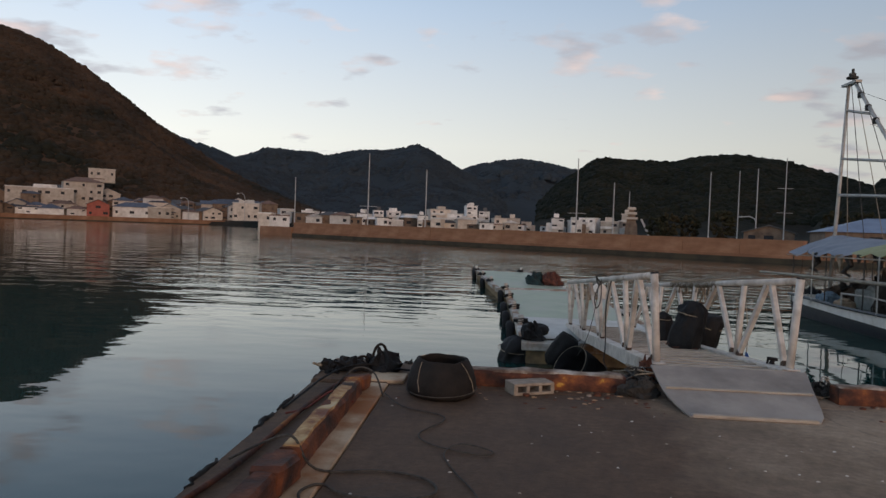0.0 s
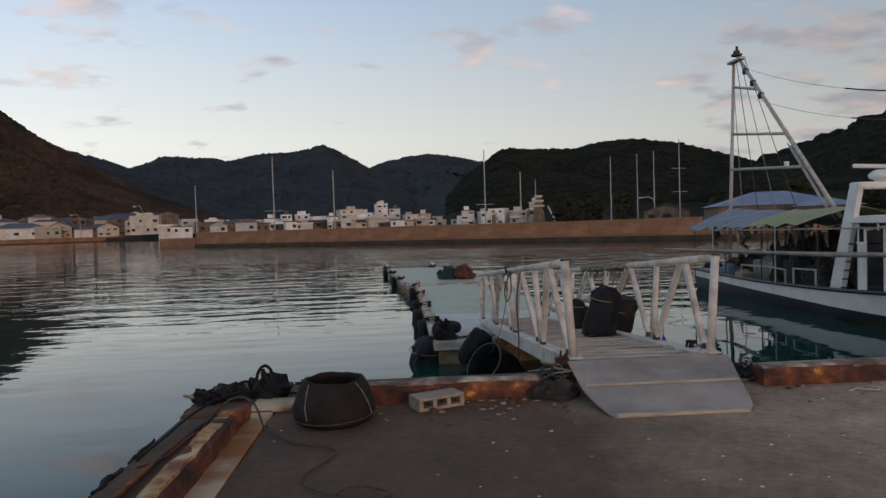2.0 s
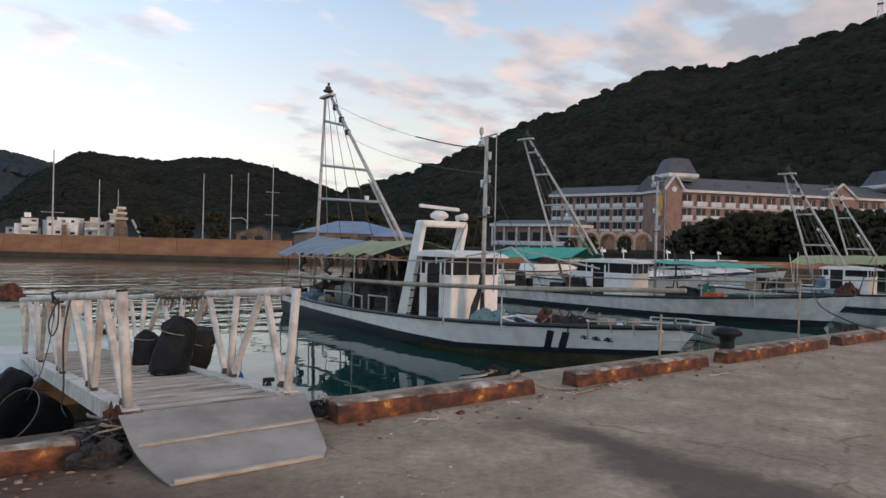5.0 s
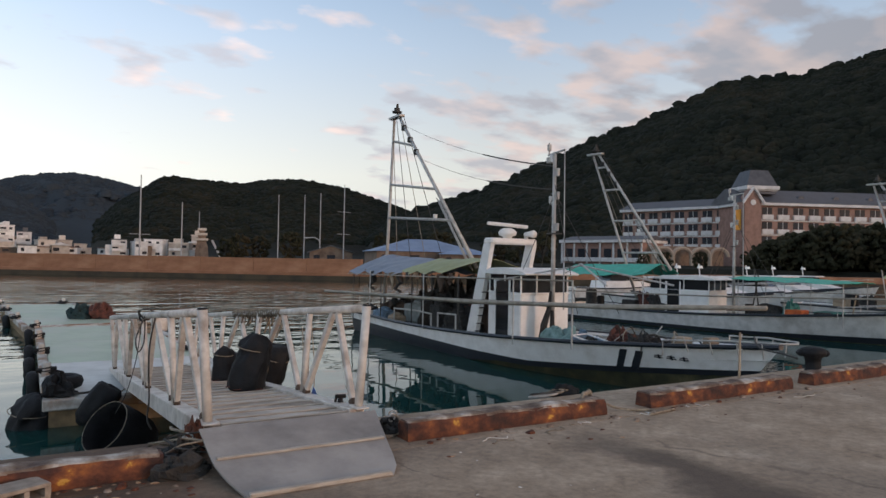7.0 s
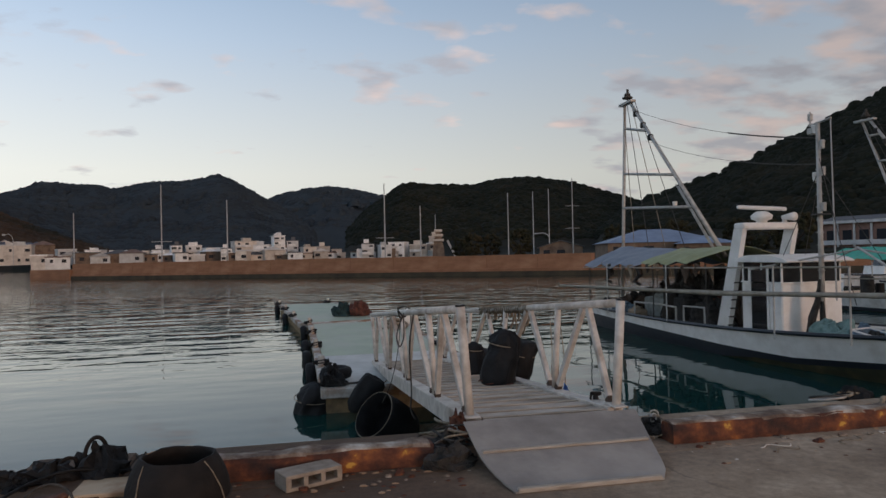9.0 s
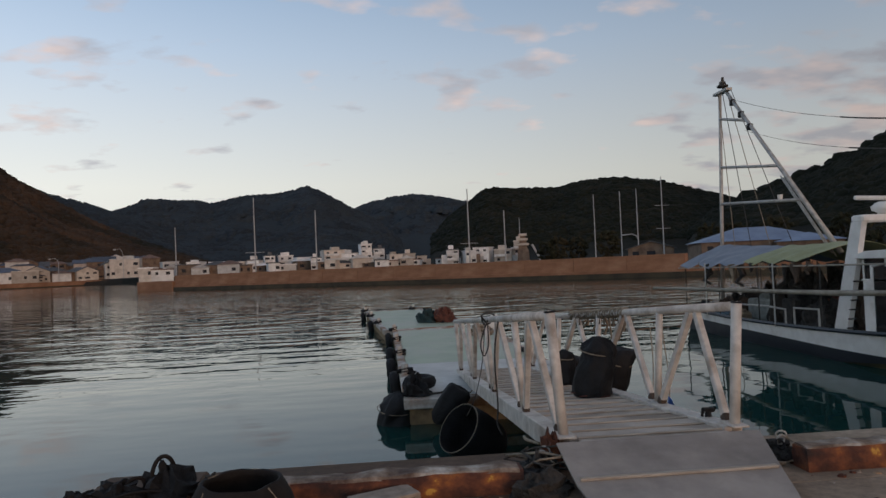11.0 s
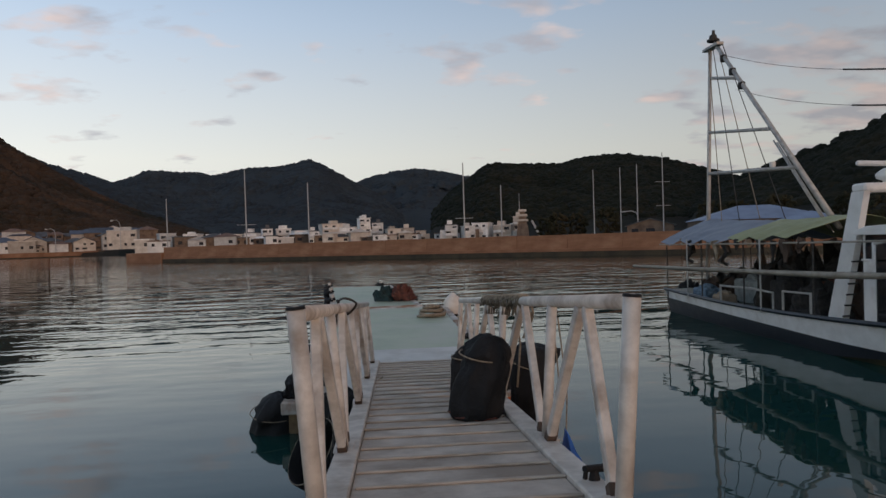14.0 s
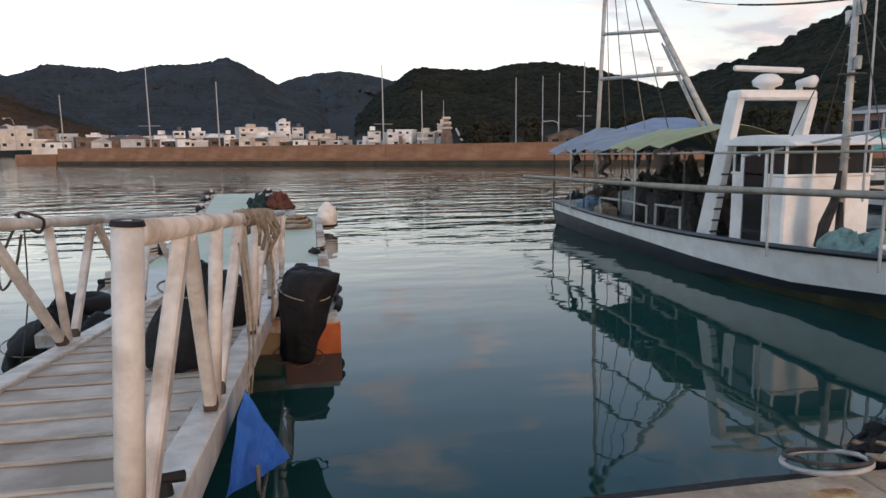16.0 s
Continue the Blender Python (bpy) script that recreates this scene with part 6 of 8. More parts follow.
    tube(bm, [(-h * 0.75, -L * 0.30, 0.75), (-h * 0.75, -L * 0.30, 1.15), (-h * 0.25, -L * 0.44, 1.3), (h * 0.25, -L * 0.44, 1.3), (h * 0.75, -L * 0.30, 1.15), (h * 0.75, -L * 0.30, 0.75)], 0.02, 6)
    part("bow_rail", bm, M_steelgrey, b_)
    bm = bmesh.new()
    tube(bm, [(-h - 0.05, L * 0.45, 1.2), (-h - 0.08, 0, 1.3), (-h - 0.05, -L * 0.42, 1.5)], 0.03, 7)
    part("long_pole", bm, M_bamboo, b_, "long pole along the rail")
    return b_


other_boat(23.3, 17.7, 14.4, 2.7, 9, M_greentarp, ((0, 3.6, 0.5), (0, 5.9, 7.35), (0, 2.2, 2.2), (0.35, 0.55, 0.75, 0.9)), "white fishing boat with green tarpaulin awnings and black band", (0.2, 2.3, 1.85), M_greentarp, 5.1)
other_boat(34.6, 14.8, 13.5, 2.6, 5, None, ((0, 1.4, 0.5), (0, 2.8, 6.4), (0, 0.2, 1.9), (0.4, 0.65, 0.85)), "white fishing boat with a pale green awning forward", (-0.9, 1.0, 1.75), M_limetarp, 4.6)
other_boat(41.5, 14.0, 13.0, 2.6, 0, M_limetarp, ((0, 3.2, 0.5), (0, 4.6, 6.2), (0, 2.0, 1.9), (0.4, 0.7)), "white fishing boat moored farther along the quay", (-1.0, 1.0, 1.75), None, 4.4)


def cruiser(x, y, rz, L, label):
    """A small white cabin boat."""
    c = thing("motor_boat", x, y, W, rz, label, "boat", "white motor boats")
    build_hull(c, L, L * 0.27, 0.75, 0.45, True)
    h = L * 0.135
    bm = bmesh.new()
    prism(bm, [(-L * 0.28, 0.85), (-L * 0.10, 1.25), (L * 0.22, 1.25), (L * 0.24, 0.55), (-L * 0.24, 0.55)], -h * 0.75, h * 0.75)
    part("coach_roof", bm, M_white, c)
    bm = bmesh.new()
    prism(bm, [(-L * 0.10, 1.26), (-L * 0.03, 1.72), (L * 0.16, 1.72), (L * 0.18, 1.26)], -h * 0.62, h * 0.62)
    part("window_band", bm, M_glass, c, "dark cabin glazing")
    bm = bmesh.new()
    box(bm, -h * 0.7, h * 0.7, -L * 0.08, L * 0.22, 1.72, 1.80, 0.03)
    rod(bm, (0, L * 0.05, 1.8), (0, L * 0.06, 2.5), 0.03, seg=6)
    rod(bm, (0, L * 0.05, 2.25), (0, L * 0.05, 2.4), 0.16, 0.12, 10)
    part("roof", bm, M_white, c)
    bm = bmesh.new()
    tube(bm, [(-h * 0.85, L * 0.05, 1.3), (-h * 0.75, -L * 0.28, 1.55), (0, -L * 0.46, 1.65), (h * 0.75, -L * 0.28, 1.55), (h * 0.85, L * 0.05, 1.3)], 0.02, 6)
    part("bow_rail", bm, M_steelgrey, c)
    return c


cruiser(28.3, 23.5, 8, 8.5, "white cabin motor boat with dark windows, moored")
cruiser(32.5, 25.5, -5, 9.5, "white cabin motor boat with a raised wheelhouse, moored")
cruiser(37.5, 26.0, 6, 9.0, "white cabin motor boat moored behind the fishing boats")
cruiser(44.0, 28.5, 0, 10.0, "white cabin motor boat moored far along the harbour")
cruiser(36.0, 35.0, 80, 9.0, "white cabin motor boat lying across the harbour")
cruiser(50.0, 30.0, 10, 9.0, "small white cabin boat far along the harbour")

# ---- marina masts and buildings ----
M_wallwhite = material("white_render", [(0.3, (0.54, 0.515, 0.49)), (0.6, (0.74, 0.72, 0.695))], scale=0.6, fine=8, rough=0.85, bump=0.15, vary=0.28, big=(0.38, 0.34, 0.30), big_scale=0.25, big_at=(0.55, 0.8))
M_wallcream = material("cream_render", [(0.3, (0.38, 0.325, 0.27)), (0.6, (0.56, 0.495, 0.43))], scale=0.6, fine=8, rough=0.85, bump=0.15, vary=0.3)
M_wallred = material("red_cladding", [(0.3, (0.28, 0.07, 0.05)), (0.6, (0.38, 0.11, 0.08))], scale=0.6, fine=8, rough=0.8, bump=0.15)
M_wallwood = material("brown_cladding", [(0.3, (0.10, 0.065, 0.045)), (0.6, (0.20, 0.14, 0.10))], scale=0.8, fine=8, rough=0.85, bump=0.2, vary=0.15)
M_roofgrey = material("grey_tile_roof", [(0.3, (0.045, 0.045, 0.048)), (0.6, (0.10, 0.10, 0.105))], scale=0.8, fine=6, rough=0.7, bump=0.4, bump_dist=0.05, vary=0.15)
M_roofblue = material("blue_metal_roof", [(0.3, (0.12, 0.17, 0.28)), (0.6, (0.20, 0.27, 0.40))], scale=0.5, fine=6, rough=0.5, bump=0.2, vary=0.1)
M_roofslate = material("blue_grey_tile_roof", [(0.3, (0.040, 0.050, 0.075)), (0.6, (0.085, 0.10, 0.14))], scale=0.8, fine=6, rough=0.65, bump=0.4, bump_dist=0.05, vary=0.2)
M_roofbrown = material("brown_roof", [(0.3, (0.10, 0.06, 0.045)), (0.6, (0.20, 0.12, 0.09))], scale=0.8, fine=6, rough=0.8, bump=0.3, vary=0.15)
M_win = plain("far_window_glass", (0.028, 0.030, 0.036), rough=0.45, rough_var=0.05, bump=0, spec=0.15)
M_brick = material("pink_brick", [(0.3, (0.20, 0.115, 0.088)), (0.6, (0.31, 0.185, 0.145))], scale=0.8, fine=9, rough=0.85, bump=0.3)
M_trim = material("pale_trim", [(0.3, (0.50, 0.48, 0.46)), (0.6, (0.66, 0.64, 0.62))], scale=0.8, fine=9, rough=0.7, bump=0.1)
M_slate = material("slate_roof", [(0.3, (0.045, 0.046, 0.056)), (0.6, (0.085, 0.088, 0.10))], scale=0.6, fine=5, rough=0.6, bump=0.4, bump_dist=0.05)


def bearing(az, d):
    return d * math.sin(radians(az)), d * math.cos(radians(az))


WINDOW = {}


def window(parent, m, w, h):
    """A pane in a frame, proud of its wall."""
    key = (round(w, 2), round(h, 2))
    if key not in WINDOW:
        bm = bmesh.new()
        box(bm, -w / 2, w / 2, -0.05, 0.06, 0, h)
        pane_ = part("window", bm, M_win, parent)
        WINDOW[key] = pane_
        pane_.matrix_local = m
        ob = pane_
    else:
        ob = share("window", WINDOW[key], parent, m)
    return ob


def house(x, y, z, rz, w, d, h, roof, wallmat, roofmat, label, storeys=2, pitch=0.45):
    """Walls, roof, windows. roof: 'gable', 'hip' or 'flat'. The front looks along -y of its own axes."""
    o = thing("house", x, y, z, rz, label, "house", "houses of the village")
    bm = bmesh.new()
    box(bm, -w / 2, w / 2, -d / 2, d / 2, -2.0, h, 0.03)
    if roof == "gable":
        r_ = w / 2 * pitch
        vs_ = [bm.verts.new(v) for v in ((-w / 2, -d / 2, h - 0.02), (w / 2, -d / 2, h - 0.02), (0, -d / 2, h + r_ * 0.96), (-w / 2, d / 2, h - 0.02), (w / 2, d / 2, h - 0.02), (0, d / 2, h + r_ * 0.96))]
        bm.faces.new(vs_[:3])
        bm.faces.new(vs_[3:])
    part("wall", bm, wallmat, o)
    bm = bmesh.new()
    e_ = 0.5
    if roof == "gable":
        r_ = w / 2 * pitch
        k = e_ * pitch
        for s in (-1, 1):
            q = [(s * (w / 2 + e_), -d / 2 - e_, h - k), (0, -d / 2 - e_, h + r_), (0, d / 2 + e_, h + r_), (s * (w / 2 + e_), d / 2 + e_, h - k)]
            a_ = [bm.verts.new(v) for v in q]
            b_ = [bm.verts.new((v[0], v[1], v[2] + 0.18)) for v in q]
            bm.faces.new(a_)
            bm.faces.new(b_)
            for i in range(4):
                bm.faces.new((a_[i], a_[(i + 1) % 4], b_[(i + 1) % 4], b_[i]))
    elif roof == "hip":
        r_ = min(w, d) / 2 * pitch
        lo = [bm.verts.new(v) for v in ((-w / 2 - e_, -d / 2 - e_, h), (w / 2 + e_, -d / 2 - e_, h), (w / 2 + e_, d / 2 + e_, h), (-w / 2 - e_, d / 2 + e_, h))]
        if w >= d:
            t0, t1 = bm.verts.new((-(w - d) / 2 - 0.01, 0, h + r_)), bm.verts.new(((w - d) / 2 + 0.01, 0, h + r_))
            fs_ = ((lo[0], lo[1], t1, t0), (lo[1], lo[2], t1), (lo[2], lo[3], t0, t1), (lo[3], lo[0], t0))
        else:
            t0, t1 = bm.verts.new((0, -(d - w) / 2, h + r_)), bm.verts.new((0, (d - w) / 2, h + r_))
            fs_ = ((lo[0], lo[1], t0), (lo[1], lo[2], t1, t0), (lo[2], lo[3], t1), (lo[3], lo[0], t0, t1))
        for f_ in fs_:
            bm.faces.new(f_)
        bm.faces.new(lo[::-1])
    else:
        box(bm, -w / 2 - 0.15, w / 2 + 0.15, -d / 2 - 0.15, d / 2 + 0.15, h, h + 0.35, 0.03)
        if h > 6:
            box(bm, -w * 0.1, w * 0.25, -d * 0.1, d * 0.3, h + 0.35, h + 1.6, 0.03)
    part("roof", bm, roofmat, o)
    n_ = max(2, int(w / 2.6))
    fh = h / storeys
    for s in range(storeys):
        for i in range(n_):
            if (i * 7 + s * 3 + int(abs(x))) % 5 > 2:
                continue
            window(o, pose(-w / 2 + (i + 0.5) * w / n_, -d / 2, s * fh + fh * 0.36), (0.9, 1.3, 1.7)[(i + s + int(abs(y))) % 3], min(1.1, fh * 0.40))
    return o


# masts of the yachts behind the breakwater: bearing, distance, height
for i, (az, d, top, spread) in enumerate(((-16.72, 138, 10.5, 0), (-10.66, 118, 13.9, 1), (-5.76, 118, 11.5, 0), (7.0, 115, 13.9, 1), (10.0, 126, 10.8, 0), (17.4, 147, 14.7, 0), (19.5, 150, 15.2, 0), (20.8, 146, 15.3, 0), (22.75, 144, 17.1, 1))):
    x, y = bearing(az, d)
    x, y = x + 0.6, y + 0.8
    s_ = thing("sailing_yacht", x, y, W, 35, "pale yacht mast showing over the breakwater", "boat", "yachts in the marina")
    bm = bmesh.new()
    rod(bm, (0, 0, 0.5), (0, 0, top - W), 0.13, 0.08, 8)
    mast_ = part("mast", bm, M_mastwhite, s_)
    bm = bmesh.new()
    prism(bm, [(-4.5, 0.9), (-3.8, 0.1), (3.6, 0.1), (4.0, 0.85)], -1.2, 1.2)
    part("hull", bm, M_white, s_)
    bm = bmesh.new()
    box(bm, -0.8, 0.8, -2.0, 1.8, 0.85, 1.4, 0.05)
    part("coach_roof", bm, M_white, s_)
    if spread:
        for k in (0.42, 0.68) if i > 6 else (0.38,):
            bm = bmesh.new()
            rod(bm, (-1.3, 0.8, (top - W) * k), (1.3, -0.8, (top - W) * k), 0.05, seg=6)
            part("spreader", bm, M_mastwhite, mast_)

RND = random.Random(11)
# village on the left shore
WALLS = (M_wallwhite, M_wallcream, M_wallwood, M_wallcream, M_wallwood, M_wallwood)
ROOFS = (M_roofgrey, M_roofslate, M_roofbrown, M_roofslate)
names = {M_wallwhite: "white", M_wallcream: "cream", M_wallwood: "brown timber", M_wallred: "red"}
rnames = {M_wallwood: "flat", M_roofslate: "blue-grey tiled", M_roofgrey: "grey tiled", M_roofbrown: "brown", M_roofblue: "blue metal", M_wallwhite: "flat", M_wallcream: "flat"}


def put_house(az, d, w, dp, h, roof, wm, rm, st=2, turn=0, up=0.0):
    x, y = bearing(az, d)
    z = max(0.9, ground_z(x, y)) + up
    house(x, y, z, -az + turn, w, dp, h, roof, wm, rm, "%s village house with a %s roof by the harbour" % (names[wm], rnames[rm]), st)


put_house(-35.0, 322, 24, 9, 7.0, "flat", M_wallcream, M_wallwhite, 2, 0, 3.5)
put_house(-32.3, 330, 15, 10, 8.5, "hip", M_wallcream, M_roofbrown, 3, 6, 5.5)
put_house(-31.0, 350, 11, 8, 4.0, "flat", M_wallcream, M_wallcream, 1, 0, 13.0)
put_house(-31.5, 348, 8, 8, 3.6, "flat", M_wallcream, M_roofbrown, 1, 0, 9.4)
put_house(-31.2, 302, 8, 8, 4.8, "gable", M_wallred, M_roofgrey, 2, 0)
put_house(-28.6, 308, 17, 9, 4.2, "hip", M_wallwhite, M_roofslate, 1, 0)
put_house(-26.9, 306, 9, 7, 4.4, "flat", M_wallcream, M_wallcream, 1, 0)
put_house(-20.3, 306, 11, 9, 7.4, "flat", M_wallcream, M_wallwhite, 2, -8)
put_house(-21.2, 312, 8, 9, 6.0, "gable", M_wallwhite, M_roofgrey, 2, 12)
for i in range(30):
    az = -41 + i * 0.75 + RND.uniform(-0.25, 0.25)
    if any(abs(az - k) < 1.1 for k in (-31.2, -28.6, -20.3)):
        continue
    put_house(az, RND.uniform(306, 313), RND.uniform(6, 12), RND.uniform(6, 9), RND.uniform(2.4, 4.4), RND.choice(("gable", "hip", "hip", "gable")), RND.choice(WALLS), RND.choice(ROOFS), 2, RND.choice((0, 90, 8, -12)))
for i in range(44):
    az = -40 + i * 0.5 + RND.uniform(-0.3, 0.3)
    put_house(az, RND.uniform(318, 348), RND.uniform(5, 11), RND.uniform(6, 9), RND.uniform(4.5, 6.0), RND.choice(("gable", "hip", "hip")), RND.choice(WALLS), RND.choice(ROOFS), 2, RND.choice((0, 90, 8, -12)), RND.uniform(0.5, 3.0))

# taller white blocks behind the breakwater
for az, d, w, h, st, wm in ((-17.2, 268, 9, 6.2, 2, M_wallwhite), (-15.2, 262, 8, 5.6, 2, M_wallwhite), (-13.6, 270, 9, 5.4, 2, M_wallwhite), (-12.0, 264, 8, 5.0, 2, M_wallcream), (-10.7, 262, 7, 5.6, 2, M_wallwhite), (-9.6, 268, 6, 7.4, 3, M_wallwhite), (-8.3, 274, 9, 7.2, 3, M_wallwhite), (-6.9, 262, 9, 5.8, 2, M_wallwhite), (-5.8, 252, 6, 5.4, 2, M_wallwhite), (-4.4, 280, 15, 9.0, 4, M_wallcream), (-3.0, 256, 9, 6.6, 3, M_wallwhite), (-1.75, 272, 7, 11.0, 5, M_wallwhite), (-0.6, 272, 7, 8.8, 4, M_wallwhite), (0.7, 258, 8, 5.4, 2, M_wallcream), (1.9, 262, 7, 5.6, 2, M_wallcream), (3.0, 268, 6, 4.4, 2, M_wallcream), (5.6, 240, 7, 6.0, 3, M_wallwhite), (7.0, 236, 6, 5.2, 2, M_wallwhite), (8.2, 240, 9, 6.3, 3, M_wallwhite), (10.0, 238, 10, 5.2, 2, M_wallcream), (11.3, 246, 5, 8.6, 3, M_wallcream)):
    x, y = bearing(az, d)
    b_ = house(x, y, 0.9, -az + RND.uniform(-18, 18), w * 0.62, 7, h * 0.86, "flat", wm, RND.choice((wm, wm, M_roofgrey)), "%s flat-roofed block of flats by the marina" % names[wm], st)
    bm = bmesh.new()
    s_ = RND.choice((-1, 1))
    box(bm, s_ * w * 0.305, s_ * w * 0.56, -2.6, 3.0, -1.0, h * RND.uniform(0.42, 0.68), 0.03)
    part("side_wing", bm, RND.choice((M_wallwhite, M_wallcream, M_wallwood)), b_)
    if RND.random() < 0.6:
        bm = bmesh.new()
        box(bm, -w * 0.2, w * 0.05, -1.5, 1.5, h * 0.86 + 0.3, h * 0.86 + RND.uniform(1.0, 1.9), 0.03)
        part("stair_head", bm, wm, b_)
    for k in range(1, st):
        bm = bmesh.new()
        box(bm, -w * 0.29, w * RND.uniform(0.0, 0.29), -4.3, -3.45, h * 0.86 * k / st - 0.1, h * 0.86 * k / st + 0.75, 0.02)
        part("balcony", bm, M_wallwhite if k % 2 else M_trim, b_)
for i in range(26):
    az = -18.5 + i * 0.95 + RND.uniform(-0.3, 0.3)
    if 3.6 < az < 5.0:
        continue
    put_house(az, RND.uniform(246, 262), RND.uniform(3.5, 8), 6, RND.uniform(2.0, 3.8), RND.choice(("hip", "flat", "flat")), RND.choice((M_wallwhite, M_wallcream, M_wallwood, M_wallwhite)), RND.choice((M_roofgrey, M_wallcream, M_roofbrown, M_wallwhite)), 1, RND.uniform(-25, 25))

# lookout tower with a flared head beside the marina
x, y = bearing(11.55, 232)
tower_ = thing("lookout_tower", x, y, 0.8, -11, "brown stepped lookout tower with pale balcony bands and slanting stair", "tower")
bm = bmesh.new()
lathe(bm, [(3.0, 0), (2.6, 3.6), (1.9, 5.2), (2.3, 6.2), (1.7, 6.3), (1.6, 7.5), (1.9, 7.6), (1.3, 7.7), (1.2, 8.9), (1.6, 9.0), (1.4, 9.5), (0.1, 9.6)], 4, pose(0, 0, 0, 0, 0, 45), True)
part("shaft", bm, M_wallwood, tower_)
for r_, z0_ in ((2.75, 5.6), (2.35, 7.3), (1.95, 8.9)):
    bm = bmesh.new()
    lathe(bm, [(r_ * 0.86, z0_), (r_, z0_ + 0.12), (r_, z0_ + 0.75), (r_ * 0.9, z0_ + 0.78)], 4, pose(0, 0, 0, 0, 0, 45), True)
    part("balcony_band", bm, M_wallcream, tower_, "pale balcony band")
bm = bmesh.new()
rod(bm, (-0.9, 0, 9.4), (-0.9, 0, 15.0), 0.14, 0.09, 6)
part("flagpole", bm, M_mastwhite, tower_)
bm = bmesh.new()
box(bm, -0.35, 0.35, -0.2, 0.2, 0, 6.6, 0.03, m=pose(6.0, 0, 0, 0, -26, 0))
part("stair", bm, M_mastwhite, tower_, "pale slanting stair")

# sheds at the root of the breakwater
x, y = bearing(29.3, 128)
house(x, y, 0.4, -16, 19, 14, 2.6, "hip", M_wallwood, M_roofblue, "long shed with a blue metal roof by the boat yard", 1, 0.34)
x, y = bearing(33.0, 122)
house(x, y, 0.4, -30, 9, 9, 2.2, "hip", M_wallwood, M_roofblue, "small shed with a blue metal roof", 1, 0.30)
x, y = bearing(21.8, 150)
house(x, y, 0.4, -20, 9, 7, 2.4, "gable", M_wallwood, M_roofgrey, "low brown shed behind the breakwater", 1, 0.3)

# street lamps on the far shore
for az, d, h in ((-20.5, 298, 12.5), (-24.8, 300, 9.5), (20.9, 150, 5.5)):
    x, y = bearing(az, d)
    s_ = thing("street_lamp", x, y, 0.5, -az, "pale curved street lamp on the waterfront", "lamp", "street lamps")
    bm = bmesh.new()
    tube(bm, [(0, 0, 0), (0, 0, h * 0.8), (-0.3, 0, h * 0.92), (-1.2, 0, h), (-2.6, 0, h * 0.98)], 0.11, 6)
    part("pole", bm, M_mastwhite, s_)
    bm = bmesh.new()
    box(bm, -3.4, -2.5, -0.2, 0.2, h * 0.95, h * 1.0, 0.05)
    part("lamp_head", bm, M_mastwhite, s_)

# low sea wall of the village
for a0, a1, d0, d1 in ((-46, -33, 297, 297), (-33, -20.5, 297, 294)):
    wall_run("village_wall", bearing(a0, d0), bearing(a1, d1), 1.0, 2.0, 12.0, "low stained concrete sea wall below the village", lowtop=-0.6)

# ---- hotel ----


def wing(root, p0, p1, z0, eave, rows, bay, roof_h, depth, walls=None):
    """A long wing from p0 to p1 with rows of windows under a pitched slate roof."""
    d = Vector((p1[0] - p0[0], p1[1] - p0[1], 0))
    L = d.length
    R = pose(p0[0], p0[1], 0, 0, 0, math.degrees(math.atan2(d.y, d.x)))
    bm = bmesh.new()
    box(bm, 0, L, 0, depth, z0, eave, 0.02)
    w_ = part("wall", bm, walls or M_brick, root, "pink brick wall")
    w_.matrix_local = R
    bm = bmesh.new()
    prism(bm, [(-0.9, eave + 0.35), (depth / 2, eave + 0.35 + roof_h), (depth + 0.9, eave + 0.35)], -0.6, L + 0.6)
    r_ = part("roof", bm, M_slate, root, "dark slate roof")
    r_.matrix_local = R
    bm = bmesh.new()
    box(bm, -0.5, L + 0.5, -0.85, depth + 0.85, eave - 0.25, eave + 0.35, 0.05)
    c_ = part("cornice", bm, M_trim, root, "pale cornice")
    c_.matrix_local = R
    n_ = max(1, round(L / bay))
    fh = 3.05
    pan = None
    for r in range(rows):
        zt = eave - 0.6 - r * fh
        bm = bmesh.new()
        box(bm, 0, L, -0.22, 0.02, zt - fh + 0.15, zt - fh + 0.42, 0.02)
        b_ = part("string_course", bm, M_trim, root, "pale string course")
        b_.matrix_local = R
        for i in range(n_):
            x = (i + 0.5) * L / n_
            m = R @ pose(x, -0.02, zt - 1.45)
            window(root, m, 2.2, 1.42)
            if pan is None:
                bm = bmesh.new()
                box(bm, -1.25, 1.25, -0.45, 0.02, -1.15, -0.12, 0.03)
                box(bm, -0.05, 0.05, -0.12, 0.02, -0.1, 1.40, 0.01)
                pan = part("balcony", bm, M_trim, root, "pale balcony front")
                pan.matrix_local = m
            else:
                share("balcony", pan, root, m)
    return R, L


hotel = thing("hotel", 0, 0, 0, 0, "long pink brick hotel with slate roofs and pale balconies", "hotel")
P = lambda az, d: bearing(az, d)
HX, HY = 1.0, 1.3
pA, pB, pC = P(46.0, 174), P(54.1, 162), P(55.1, 154)
wing(hotel, (pA[0] + HX, pA[1] + HY), (pB[0] + HX, pB[1] + HY), 1.0, 14.6, 3, 3.3, 2.2, 11)
pD = P(77.2, 217)
R, L = wing(hotel, (pC[0] + HX, pC[1] + HY), (pD[0] + HX, pD[1] + HY), 1.0, 14.6, 4, 3.5, 3.4, 13)
